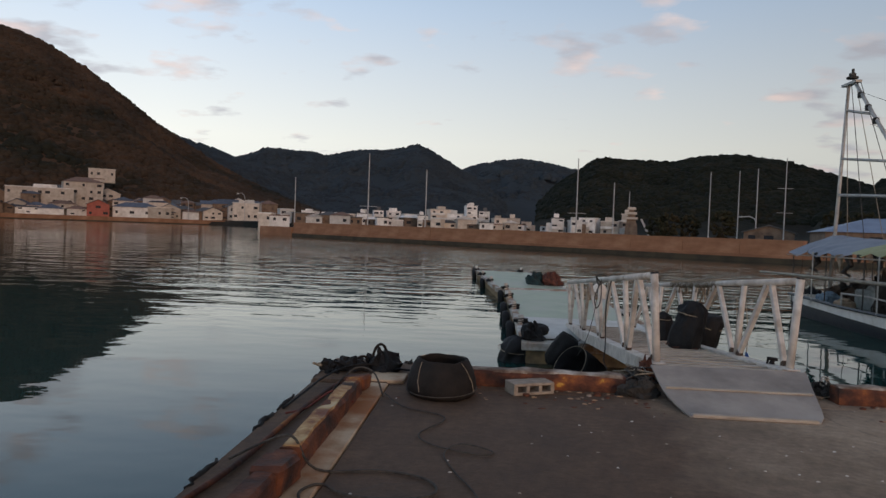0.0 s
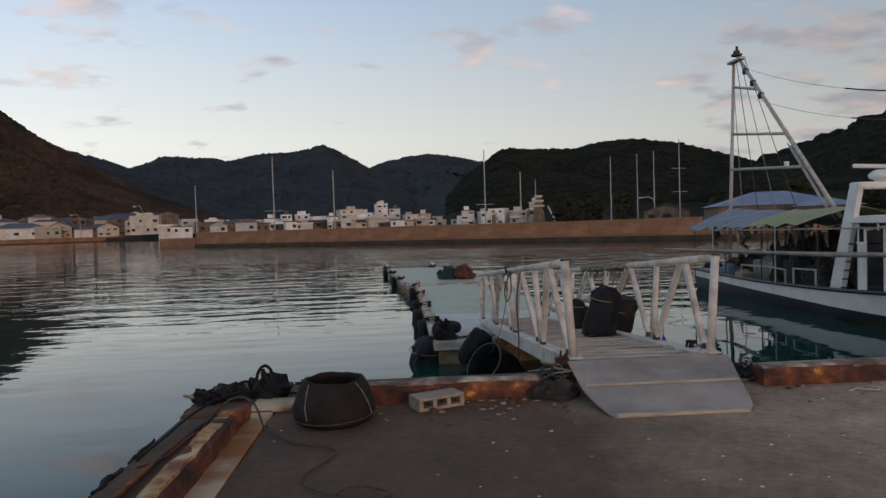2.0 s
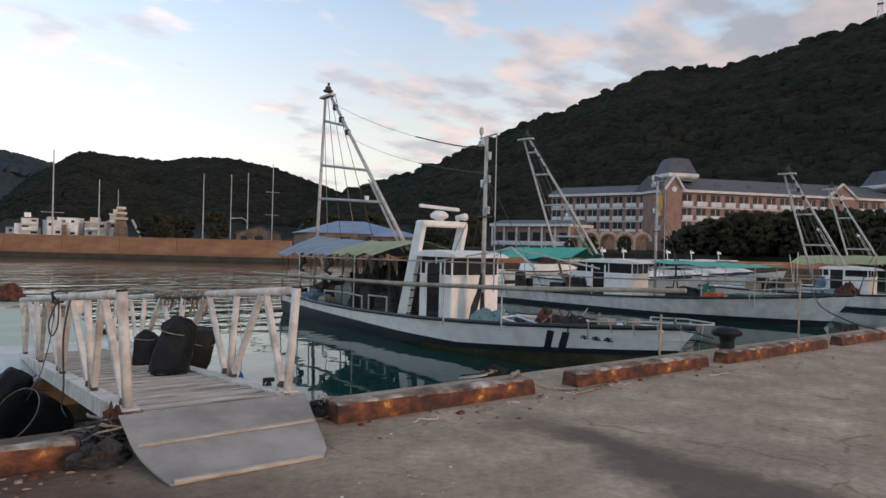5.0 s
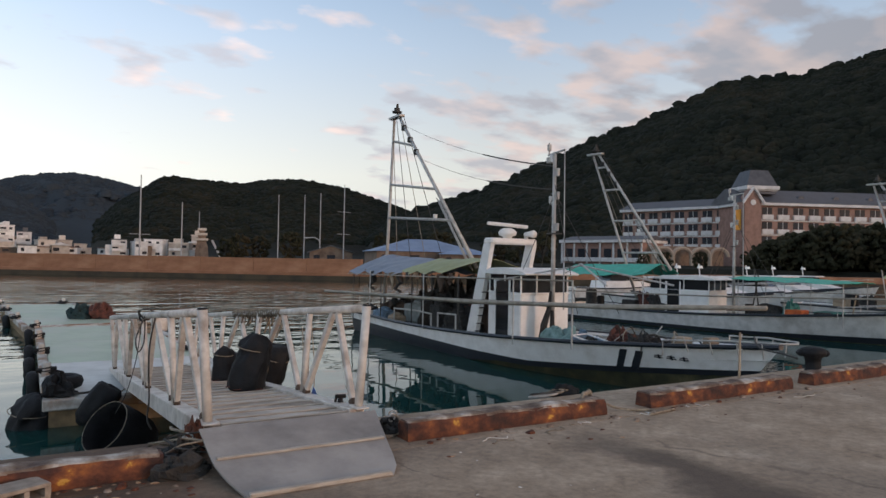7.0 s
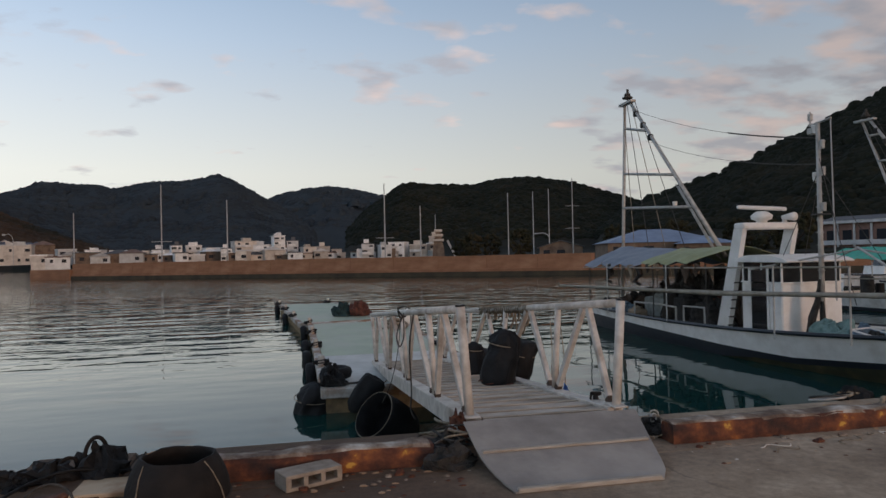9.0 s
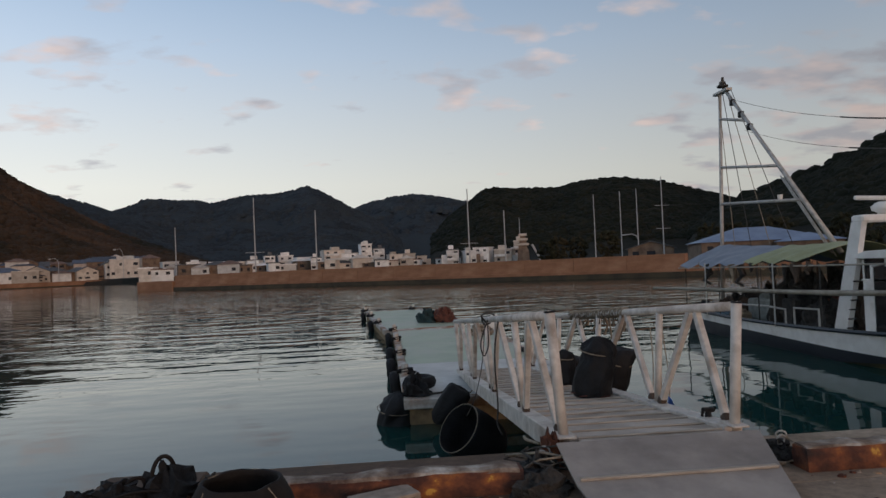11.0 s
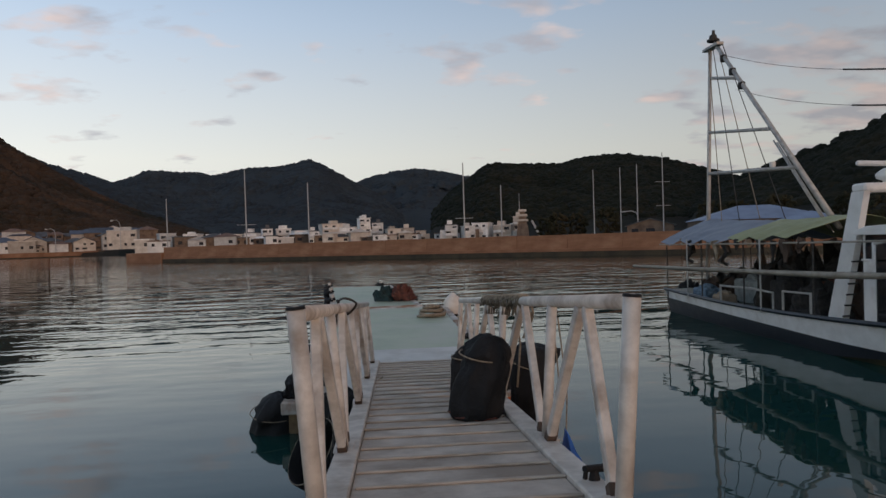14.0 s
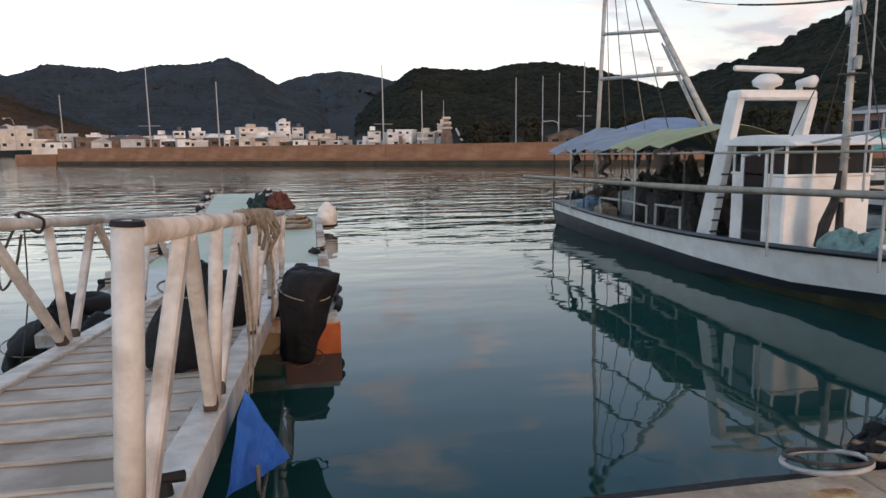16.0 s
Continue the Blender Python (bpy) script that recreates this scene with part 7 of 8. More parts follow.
# corner gable, tower and a second gable
for x, w_, h in ((1.2, 3.6, 15.0), (44, 7.0, 14.9)):
    bm = bmesh.new()
    m = R @ pose(x, -0.8 if x > 2 else -1.6, 0)
    a_ = [bm.verts.new(v) for v in ((-w_ / 2, 0, 1 if x < 2 else 11), (w_ / 2, 0, 1 if x < 2 else 11), (w_ / 2, 0, h), (0, 0, h + 2.6), (-w_ / 2, 0, h))]
    b_ = [bm.verts.new(v.co + Vector((0, 3, 0))) for v in a_]
    bm.faces.new(a_)
    bm.faces.new(b_[::-1])
    for i in range(5):
        bm.faces.new((a_[i], b_[i], b_[(i + 1) % 5], a_[(i + 1) % 5]))
    g_ = part("gable", bm, M_brick, hotel, "brick gable")
    g_.matrix_local = m
    bm = bmesh.new()
    for s in (-1, 1):
        rod(bm, (s * (w_ / 2 + 0.5), -0.25, h - 0.3), (0, -0.25, h + 2.9), 0.28, seg=6)
    rod(bm, (0, -0.12, h - 0.2), (0, 0.05, h - 0.2), 0.6, seg=14)
    t_ = part("gable_trim", bm, M_trim, g_)
for x, w_ in ((5.2, 7.2), (62, 8.0)):
    bm = bmesh.new()
    lathe(bm, [(w_ * 0.62, 17.0), (w_ * 0.62, 18.4), (w_ * 0.66, 18.8), (w_ * 0.40, 22.2), (0.05, 22.25)], 4, R @ pose(x, 5, 0) @ pose(0, 0, 0, 0, 0, 45), True)
    part("tower_roof", bm, M_slate, hotel, "dark pavilion roof")
    bm = bmesh.new()
    lathe(bm, [(w_ * 0.64, 17.6), (w_ * 0.72, 18.0), (w_ * 0.72, 18.7), (w_ * 0.5, 18.75)], 4, R @ pose(x, 5, 0) @ pose(0, 0, 0, 0, 0, 45), True)
    part("tower_cornice", bm, M_trim, hotel, "pale tower cornice")
for x in (14, 22, 30):
    bm = bmesh.new()
    m = R @ pose(x, 2.6, 16.1)
    rod(bm, m @ Vector((0, -0.9, 0)), m @ Vector((0, 1.5, 0)), 0.75, seg=10)
    part("dormer", bm, M_slate, hotel)
bm = bmesh.new()
m = R @ pose(-1.6, -0.6, 0)
box(bm, -0.7, 0.7, -0.2, 0.0, 9.0, 13.4, 0.05, m=m)
part("banner", bm, material("yellow_banner", [(0.3, (0.50, 0.22, 0.03)), (0.6, (0.62, 0.32, 0.05))], scale=1, rough=0.7), hotel, "orange-yellow hanging banner")
# low annexe with an arcade
annexe = thing("annexe", 0, 0, 0, 0, "low brick annexe with pale columns beside the hotel", "building")
pE, pF = P(41.2, 152), P(47.6, 142)
wing(annexe, (pE[0] + HX, pE[1] + HY), (pF[0] + HX, pF[1] + HY), 0.6, 6.2, 0, 3.4, 1.0, 9)
RB = pose(pE[0] + HX, pE[1] + HY, 0, 0, 0, math.degrees(math.atan2(pF[1] - pE[1], pF[0] - pE[0])))
LB = math.hypot(pF[0] - pE[0], pF[1] - pE[1])
nb_ = round(LB / 3.4)
for i in range(nb_ + 1):
    bm = bmesh.new()
    box(bm, i * LB / nb_ - 0.16, i * LB / nb_ + 0.16, -0.55, -0.25, 0.6, 5.9, 0.03, m=RB)
    part("column", bm, M_trim, annexe, "pale column")
    if i < nb_:
        bm = bmesh.new()
        box(bm, i * LB / nb_ + 0.2, (i + 1) * LB / nb_ - 0.2, -0.5, -0.3, 1.9, 2.8, 0.03, m=RB)
        part("parapet", bm, M_trim, annexe, "pale parapet")
        bm = bmesh.new()
        box(bm, i * LB / nb_ + 0.7, (i + 1) * LB / nb_ - 0.7, -0.06, 0.0, 2.6, 4.7, 0.02, m=RB)
        part("window", bm, M_win, annexe)
bm = bmesh.new()
RA = pose(pF[0] + HX, pF[1] + HY, 0, 0, 0, math.degrees(math.atan2(pC[1] - pF[1], pC[0] - pF[0])))
for i in range(4):
    c = Vector((4.0 + i * 4.2, 0, 0))
    tube(bm, [RA @ (c + Vector((math.cos(u_) * 2.0, -1.0, 3.4 + math.sin(u_) * 1.6))) for u_ in (math.pi * k / 10 for k in range(11))], 0.4, 6)
    rod(bm, RA @ (c + Vector((-2.1, -1, 0.5))), RA @ (c + Vector((-2.1, -1, 3.6))), 0.4, seg=8)
part("arcade", bm, M_block, annexe, "grey arched arcade")
bm = bmesh.new()
box(bm, 1.5, 19, 1.0, 6, 0.5, 5.4, 0.1, m=RA)
part("arcade_wall", bm, M_wallwood, annexe, "shaded entrance wall")

# ---- trees before the hotel ----


def broad_tree(x, y, z, h, r_, seed):
    """A tapered trunk with limbs and a crown of many leafy clumps."""
    rnd = random.Random(seed)
    t_ = thing("tree", x, y, z, rnd.uniform(0, 360), "dark evergreen broadleaf tree before the hotel", "tree", "trees by the harbour")
    bm = bmesh.new()
    tube(bm, [(0, 0, -0.5), (0.1, 0, h * 0.2), (0.0, 0.15, h * 0.45), (0.1, 0.1, h * 0.7)], lambda u_: 0.28 * (1 - 0.7 * u_), 7)
    for i in range(5):
        u_ = 6.28 * i / 5 + seed
        tube(bm, [(0, 0, h * 0.3), (math.cos(u_) * r_ * 0.4, math.sin(u_) * r_ * 0.4, h * 0.5), (math.cos(u_) * r_ * 0.75, math.sin(u_) * r_ * 0.75, h * 0.62)], lambda q: 0.12 * (1 - 0.7 * q), 6)
    part("trunk", bm, M_bark, t_)
    V, F, o = [], [], 0
    for i in range(120):
        u_, v_ = rnd.uniform(0, 6.28), rnd.uniform(-1, 1)
        k = rnd.uniform(0.55, 1.0)
        c = np.array((math.cos(u_) * r_ * k * math.sqrt(1 - v_ * v_ * 0.8), math.sin(u_) * r_ * k * math.sqrt(1 - v_ * v_ * 0.8), h * 0.50 + v_ * h * 0.46))
        cv, cf = CLUMPS[rnd.randrange(7)]
        V.append(cv * rnd.uniform(0.45, 1.0) * r_ * 0.28 + c)
        F += [tuple(j + o for j in f_) for f_ in cf]
        o += len(cv)
    from_arrays("crown", np.concatenate(V).tolist(), F, M_treeleaf, t_, smooth=True)
    return t_


for i in range(44):
    az = 56.3 + i * 0.49 + RND.uniform(-0.25, 0.25)
    x, y = bearing(az, RND.uniform(112, 128))
    broad_tree(x + HX, y + HY, 0.8, RND.uniform(6.2, 8.2) if i > 8 else 3.6 + 0.4 * i, RND.uniform(2.8, 3.9), i)
for i, (az, d, h) in enumerate(((47.5, 118, 2.6), (49.2, 120, 2.8), (51.8, 125, 3.0), (26.2, 140, 6), (28.0, 145, 6), (31, 150, 7), (37.5, 140, 6), (39.5, 140, 7), (35.5, 150, 7), (14.5, 200, 7), (16.0, 205, 7), (18.5, 200, 8), (13.4, 210, 6))):
    x, y = bearing(az, d)
    broad_tree(x, y, 0.8, h, h * 0.45, 40 + i)

# radio mast on the hill
x, y = bearing(69.4, 424)
rm = thing("radio_mast", x, y, ground_z(x, y) - 1.0, 20, "pale lattice radio mast on the wooded hilltop", "mast")
for sx in (-1, 1):
    for sy in (-1, 1):
        bm = bmesh.new()
        rod(bm, (sx * 1.4, sy * 1.4, 0), (sx * 0.9, sy * 0.9, 15), 0.14, 0.10, 6)
        part("leg", bm, M_mastwhite, rm)
for k in range(1, 6):
    bm = bmesh.new()
    w_ = 1.4 - 0.1 * k
    for a_, b_ in (((-1, -1), (1, -1)), ((1, -1), (1, 1)), ((1, 1), (-1, 1)), ((-1, 1), (-1, -1))):
        rod(bm, (a_[0] * w_, a_[1] * w_, k * 3.0 - 1.0), (b_[0] * w_, b_[1] * w_, k * 3.0 - 1.0), 0.09, seg=5)
        rod(bm, (a_[0] * w_, a_[1] * w_, k * 3.0 - 1.0), (b_[0] * w_, b_[1] * w_, k * 3.0 - 3.4), 0.07, seg=5)
    part("brace", bm, M_mastwhite, rm)
bm = bmesh.new()
box(bm, -1.5, 1.5, -1.5, 1.5, 12.0, 12.3, 0.03)
part("platform", bm, M_mastwhite, rm)

# ---- small things on the quay ----


def ring(bm, m, r_, t_, n_=22, seg=8):
    tube(bm, [m @ Vector((math.cos(2 * math.pi * k / n_) * r_, math.sin(2 * math.pi * k / n_) * r_, 0)) for k in range(n_)], t_, seg, True)


# rubber tub made from a fender
tub = thing("rubber_tub", 0.165, 5.80, 0, 0, "black tapered rubber tub bound with rope", "tub")
bm = bmesh.new()
lathe(bm, [(0.0, 0.0), (0.26, 0.0), (0.295, 0.03), (0.305, 0.08), (0.295, 0.15), (0.27, 0.22), (0.24, 0.27), (0.215, 0.30), (0.207, 0.312), (0.192, 0.306), (0.215, 0.26), (0.255, 0.15), (0.255, 0.05), (0.0, 0.04)], 40)
for v in bm.verts:
    v.co += Vector((noise.noise(v.co * 5), noise.noise(v.co * 5 + Vector((4, 0, 0))), (1.6 if v.co.z > 0.29 else 0.6) * noise.noise(v.co * 9 + Vector((0, 7, 0))))) * 0.016
part("wall", bm, M_tub, tub, smooth=True)
bm = bmesh.new()
ring(bm, pose(0, 0, 0.296, 2, 1, 0), 0.217, 0.0035, 28)
part("rim_rope", bm, M_rope, tub, "worn rope round the rim")
bm = bmesh.new()
ring(bm, pose(0, 0, 0.06, 3, -2, 0), 0.304, 0.0045, 28)
part("foot_rope", bm, M_ropedark, tub, "dark worn rope round the foot")
for k in range(3):
    u_ = (3.9, 5.6, 1.6)[k]
    bm = bmesh.new()
    tube(bm, [Vector((math.cos(u_ + 0.08 * j) * r_, math.sin(u_ + 0.08 * j) * r_, z_)) for j, (r_, z_) in enumerate(((0.220, 0.300), (0.262, 0.24), (0.302, 0.15), (0.309, 0.07)))], 0.004, 6)
    part("tie", bm, M_rope, tub)

# hollow concrete block
blk = thing("concrete_block", 0.93, 6.03, 0.0, 24, "pale hollow concrete block lying on its side", "block")
bm = bmesh.new()
for x0, x1 in ((-0.195, -0.160), (-0.075, -0.045), (0.045, 0.075), (0.160, 0.195)):
    box(bm, x0, x1, -0.095, 0.095, 0.025, 0.078)
box(bm, -0.195, 0.195, -0.095, 0.095, 0.0, 0.025, 0.004)
box(bm, -0.195, 0.195, -0.095, 0.095, 0.078, 0.103, 0.004)
bmesh.ops.remove_doubles(bm, verts=bm.verts, dist=0.0005)
part("body", bm, M_block, blk)


def rope_on(name, pts_, r_, mat, label, cat="rope"):
    bm = bmesh.new()
    # smooth the run of points
    P_ = [Vector(p_) for p_ in pts_]
    out = []
    for i in range(len(P_) - 1):
        p0, p1, p2, p3 = P_[max(i - 1, 0)], P_[i], P_[i + 1], P_[min(i + 2, len(P_) - 1)]
        for k in range(6):
            t_ = k / 6
            out.append(0.5 * (2 * p1 + (p2 - p0) * t_ + (2 * p0 - 5 * p1 + 4 * p2 - p3) * t_ ** 2 + (3 * p1 - p0 - 3 * p2 + p3) * t_ ** 3))
    out.append(P_[-1])
    tube(bm, out, r_, 7)
    return tagged(part(name, bm, mat, smooth=True), label, cat)


rope_on("rope", [(-0.30, 5.62, 0.03), (-0.10, 5.30, 0.012), (0.20, 5.12, 0.012), (0.24, 4.95, 0.012), (0.10, 4.62, 0.012), (0.22, 4.40, 0.012), (0.52, 4.26, 0.014), (0.60, 4.34, 0.014), (0.40, 4.40, 0.03), (0.30, 4.25, 0.012), (0.38, 3.95, 0.012), (0.52, 3.60, 0.012), (0.60, 3.1, 0.012)], 0.005, M_ropedark, "thin dark rope lying in a loop on the concrete")
rope_on("rope", [(-0.95, 3.9, 0.02), (-0.75, 3.95, 0.12), (-0.56, 3.86, 0.19), (-0.40, 3.80, 0.03), (-0.05, 3.88, 0.014), (0.22, 3.80, 0.014), (0.30, 3.62, 0.014), (0.15, 3.50, 0.014), (-0.15, 3.50, 0.014), (-0.33, 3.62, 0.016), (-0.40, 3.45, 0.03), (-0.30, 3.25, 0.02)], 0.008, M_ropedark, "dark mooring rope laid over the beam")
rope_on("rope", [(-0.92, 4.9, 0.02), (-0.80, 5.05, 0.03), (-0.62, 5.12, 0.15), (-0.48, 5.2, 0.05)], 0.008, material("red_rope", [(0.3, (0.11, 0.025, 0.02)), (0.6, (0.19, 0.05, 0.04))], scale=20, rough=0.9), "faded red rope end")
rope_on("chain", [(-0.97, 3.2, 0.01), (-0.88, 3.8, 0.015), (-0.86, 4.4, 0.015), (-0.84, 5.0, 0.015), (-0.80, 5.6, 0.015), (-0.75, 5.95, 0.02)], 0.018, M_rust, "rusty chain along the quay edge", "chain")
rope_on("rope", [(-0.75, 5.55, 0.02), (-0.60, 5.80, 0.18), (-0.42, 5.75, 0.17), (-0.30, 5.55, 0.02)], 0.008, M_ropedark, "dark rope over the beam end")

# ragged rubber strip along the outer edge
strip_ = thing("edge_fender", EDGE_X, 4.0, 0, 0, "torn black rubber fender along the quay edge", "fender")
for i in (0, 1, 3, 4, 6, 8, 9, 11, 12):
    bm = bmesh.new()
    y0 = -3.6 + i * 0.52
    tube(bm, [(0.01 + 0.035 * noise.noise(Vector((i, k * 0.6, 0))), y0 + 0.05 * k, -0.012 + 0.02 * noise.noise(Vector((i, k * 0.7, 5)))) for k in range(10)], lambda t_: 0.009 + 0.011 * math.sin(math.pi * t_) * (1 + (i * 5) % 3 * 0.4), 7)
    part("piece", bm, M_black if i % 3 else M_tub, strip_, smooth=True)

# heap of tyres, rope and hooks at the corner
heap = thing("gear_heap", -0.62, 6.50, 0.015, 0, "tangle of black tyre scraps, rope and hooks on the corner", "heap")
for i, (x, y, r_, h, s_) in enumerate(((0.15, 0.08, 0.17, 0.13, 1), (-0.12, 0.0, 0.15, 0.10, 2), (-0.3, -0.12, 0.13, 0.09, 3))):
    bm = bmesh.new()
    mound(bm, x, y, 0, r_, r_ * 0.8, h * 1.2, 0.45, s_, 26, 10)
    crumple(bm, 0.05, 6.0, s_)
    part("scrap", bm, M_black, heap)
bm = bmesh.new()
tube(bm, [(0.12 + math.cos(u_) * 0.065, 0.08 + math.cos(u_) * 0.04, 0.10 + math.sin(u_) * 0.15) for u_ in (math.pi * k / 14 for k in range(15))], 0.014, 7)
part("hoop", bm, M_tub, heap, "upright rubber hoop")
bm = bmesh.new()
tube(bm, [(-0.05 + math.cos(u_) * 0.05, 0.05 + math.cos(u_) * 0.03, 0.08 + math.sin(u_) * 0.05) for u_ in (2 * math.pi * k / 14 for k in range(14))], 0.012, 7, True)
part("hoop", bm, M_tub, heap)
for i in range(6):
    bm = bmesh.new()
    tube(bm, [Vector((-0.45 + 0.17 * i, -0.15 + 0.06 * i, 0.02)) + Vector((0.10 * noise.noise(Vector((i, k * 0.7, 0))), 0.14 * noise.noise(Vector((i, k * 0.7, 4))), 0.05 + 0.05 * noise.noise(Vector((i, k * 0.7, 9))))) for k in range(9)], 0.013, 6)
    part("rope", bm, M_ropedark if i % 2 else M_rope, heap)
rope_on("rope", [(-1.0, 5.1, 0.0), (-0.95, 5.5, 0.03), (-0.9, 5.9, 0.06), (-0.8, 6.25, 0.08), (-0.6, 6.4, 0.1), (-0.35, 6.5, 0.05), (0.0, 6.5, 0.03), (0.3, 6.42, 0.03)], 0.010, M_black, "thick black rope along the quay edge")

# shells and litter
rnd = random.Random(3)
for i in range(60):
    bm = bmesh.new()
    s_ = rnd.uniform(0.004, 0.014)
    mound(bm, 0, 0, 0, s_, s_ * rnd.uniform(0.4, 1), s_ * 0.35, 0.5, i, 7, 2)
    c_ = part("shell", bm, M_float if i % 4 else M_block)
    c_.location = (rnd.uniform(-0.25, 4.2), rnd.uniform(3.4, 6.0), 0.0)
    if (2.0 < c_.location.x < 3.6) and c_.location.y > 5.3:
        c_.location.y -= 1.0
    tagged(c_, "small white shell scrap on the concrete", "litter", "shell scraps on the quay")
for i in range(34):
    bm = bmesh.new()
    s_ = rnd.uniform(0.012, 0.05)
    mound(bm, 0, 0, 0, s_, s_ * rnd.uniform(0.5, 1), s_ * 0.6, 0.5, i, 8, 3)
    c_ = part("rubble", bm, M_kerbtop if i % 3 else M_rust)
    x_ = rnd.choice((rnd.uniform(0.3, 1.9), rnd.uniform(3.7, 6.4), rnd.uniform(6.0, 9.3)))
    c_.location = (x_, 6.12 - rnd.random() ** 2 * 0.25, 0.0)
    tagged(c_, "bit of rusty rubble at the kerb", "rubble", "rubble along the kerb")
bm = bmesh.new()
mound(bm, 0, 0, 0, 0.17, 0.12, 0.12, 0.5, 9, 18, 6)
c_ = part("cloth", bm, M_netdark)
c_.location = (1.88, 6.12, 0)
tagged(c_, "dark crumpled cloth beside the gangway foot", "cloth")

# hinge junk at the gangway foot
for x, s_ in ((1.98, 1), (3.66, 2)):
    j = thing("hinge_gear", x, 6.55, 0.0, 0, "rusty hinge, chain and shackles at the gangway foot", "hinge")
    bm = bmesh.new()
    box(bm, -0.06, 0.06, -0.10, 0.14, 0.0, 0.07, 0.015)
    rod(bm, (-0.07, 0, 0.09), (0.07, 0, 0.09), 0.032, seg=10)
    mound(bm, 0.02, -0.12, 0.0, 0.10, 0.09, 0.09, 0.5, s_, 14, 5)
    crumbled(bm, 0.012, s_)
    part("hinge", bm, M_netdark, j, "dark rusted hinge")
    for i in range(3):
        bm = bmesh.new()
        ring(bm, pose(0.04 * (i - 1), -0.10 + 0.06 * i, 0.11 + 0.015 * i, 60 + 40 * i, 30 * i, 20), 0.034, 0.007, 12, 6)
        part("shackle", bm, M_steelgrey if i else M_black, j)
    bm = bmesh.new()
    tube(bm, [(0.0, -0.1, 0.16), (0.06, -0.16, 0.10), (0.0, -0.2, 0.03), (-0.1, -0.22, 0.02), (-0.18, -0.15, 0.02)], 0.012, 6)
    part("rope", bm, M_rope, j)
bm = bmesh.new()
rod(bm, (0, 0, 0), (0, 0, 0.05), 0.028, 0.02, seg=9)
rod(bm, (-0.055, -0.03, 0.065), (0.055, 0.03, 0.045), 0.016, 0.02, seg=8)
rod(bm, (-0.04, 0.02, 0.0), (-0.03, 0.02, 0.06), 0.012, seg=7)
c_ = part("cleat", bm, M_black)
c_.location = (GX1 - SPLAY, 7.10, deck_z(7.10) + 0.03)
tagged(c_, "small black cleat on the gangway side beam", "cleat")

foot = thing("rope_tangle", 1.98, 6.42, 0.0, 0, "tangle of rusty chain, black rubber and rope beside the gangway foot", "heap")
rf = random.Random(17)
for i, (x, y, r_, h_, mt) in enumerate(((-0.02, 0.05, 0.13, 0.16, M_netdark), (0.10, 0.22, 0.10, 0.20, M_rust), (-0.14, -0.12, 0.12, 0.09, M_black), (0.02, -0.20, 0.10, 0.07, M_netdark))):
    bm = bmesh.new()
    mound(bm, x, y, 0, r_, r_ * 0.9, h_, 0.5, 40 + i, 24, 9)
    crumple(bm, 0.03, 8.0, i + 5)
    part("lump", bm, mt, foot)
for i in range(7):
    bm = bmesh.new()
    p_ = [Vector((rf.uniform(-0.25, 0.18), rf.uniform(-0.25, 0.25), rf.uniform(0.02, 0.2))) for _ in range(4)]
    tube(bm, [p_[0].lerp(p_[1], 0.5), p_[1], p_[1].lerp(p_[2], 0.5) + Vector((0, 0, 0.03)), p_[2], p_[2].lerp(p_[3], 0.5), p_[3]], rf.uniform(0.006, 0.012), 6)
    part("rope", bm, rf.choice((M_rope, M_ropedark, M_stain)), foot, smooth=True)

# bollards and posts along the quay
bol = thing("bollard", 10.05, 6.58, 0, -38, "black iron mooring bollard with a broad head", "bollard")
bm = bmesh.new()
lathe(bm, [(0.15, 0.0), (0.14, 0.03), (0.105, 0.06), (0.095, 0.20), (0.11, 0.26), (0.16, 0.30), (0.17, 0.34), (0.15, 0.38), (0.08, 0.40), (0.0, 0.40)], 20)
part("post", bm, M_black, bol, smooth=True)
bm = bmesh.new()
box(bm, -0.21, 0.20, -0.075, 0.075, 0.275, 0.365, 0.035)
part("arm", bm, M_black, bol)
stk = thing("stake", 8.42, 6.55, 0, 0, "pale thin stake standing at the kerb", "post")
bm = bmesh.new()
rod(bm, (0, 0, 0), (0.01, 0, 0.66), 0.016, 0.013, 8)
part("stake_pole", bm, M_wood, stk)
for x in (19.3,):
    copy_thing(bol, pose(x, 6.62, 0, 0, 0, -38))
for x, y in ((12.2, 6.6),):
    copy_thing(stk, pose(x, y, 0) @ Matrix.Diagonal((1, 1, 1.6, 1)))
# rope ring and hoop on the edge
loop = thing("cable_loop", 5.84, 7.14, 0.012, 0, "pale stiff cable loop lying over the quay edge", "rope")
bm = bmesh.new()
ring(bm, pose(0, 0, 0.0, -12, -3, 0), 0.155, 0.011, 30, 7)
part("coil", bm, M_steelgrey, loop, smooth=True)
bm = bmesh.new()
ring(bm, pose(0.006, 0.004, 0.017, -14, 3, 0), 0.150, 0.009, 30, 7)
part("coil", bm, M_ropedark, loop, smooth=True)
bm = bmesh.new()
tube(bm, [(0.15, -0.03, 0.02), (0.19, -0.07, 0.03), (0.24, -0.05, 0.035), (0.31, -0.01, 0.03), (0.40, 0.0, 0.02)], 0.015, 7)
tube(bm, [(0.13, 0.06, 0.02), (0.19, 0.07, 0.03), (0.27, 0.04, 0.035), (0.31, -0.01, 0.03)], 0.013, 7)
part("splice", bm, M_rope, loop, "pale spliced rope end", smooth=True)
bm = bmesh.new()
mound(bm, 0, 0, 0, 0.17, 0.11, 0.13, 0.4, 4, 24, 9)
crumple(bm, 0.03, 7.0, 3)
c_ = part("rubber_scrap", bm, M_black)
c_.location = (6.20, 7.20, -0.04)
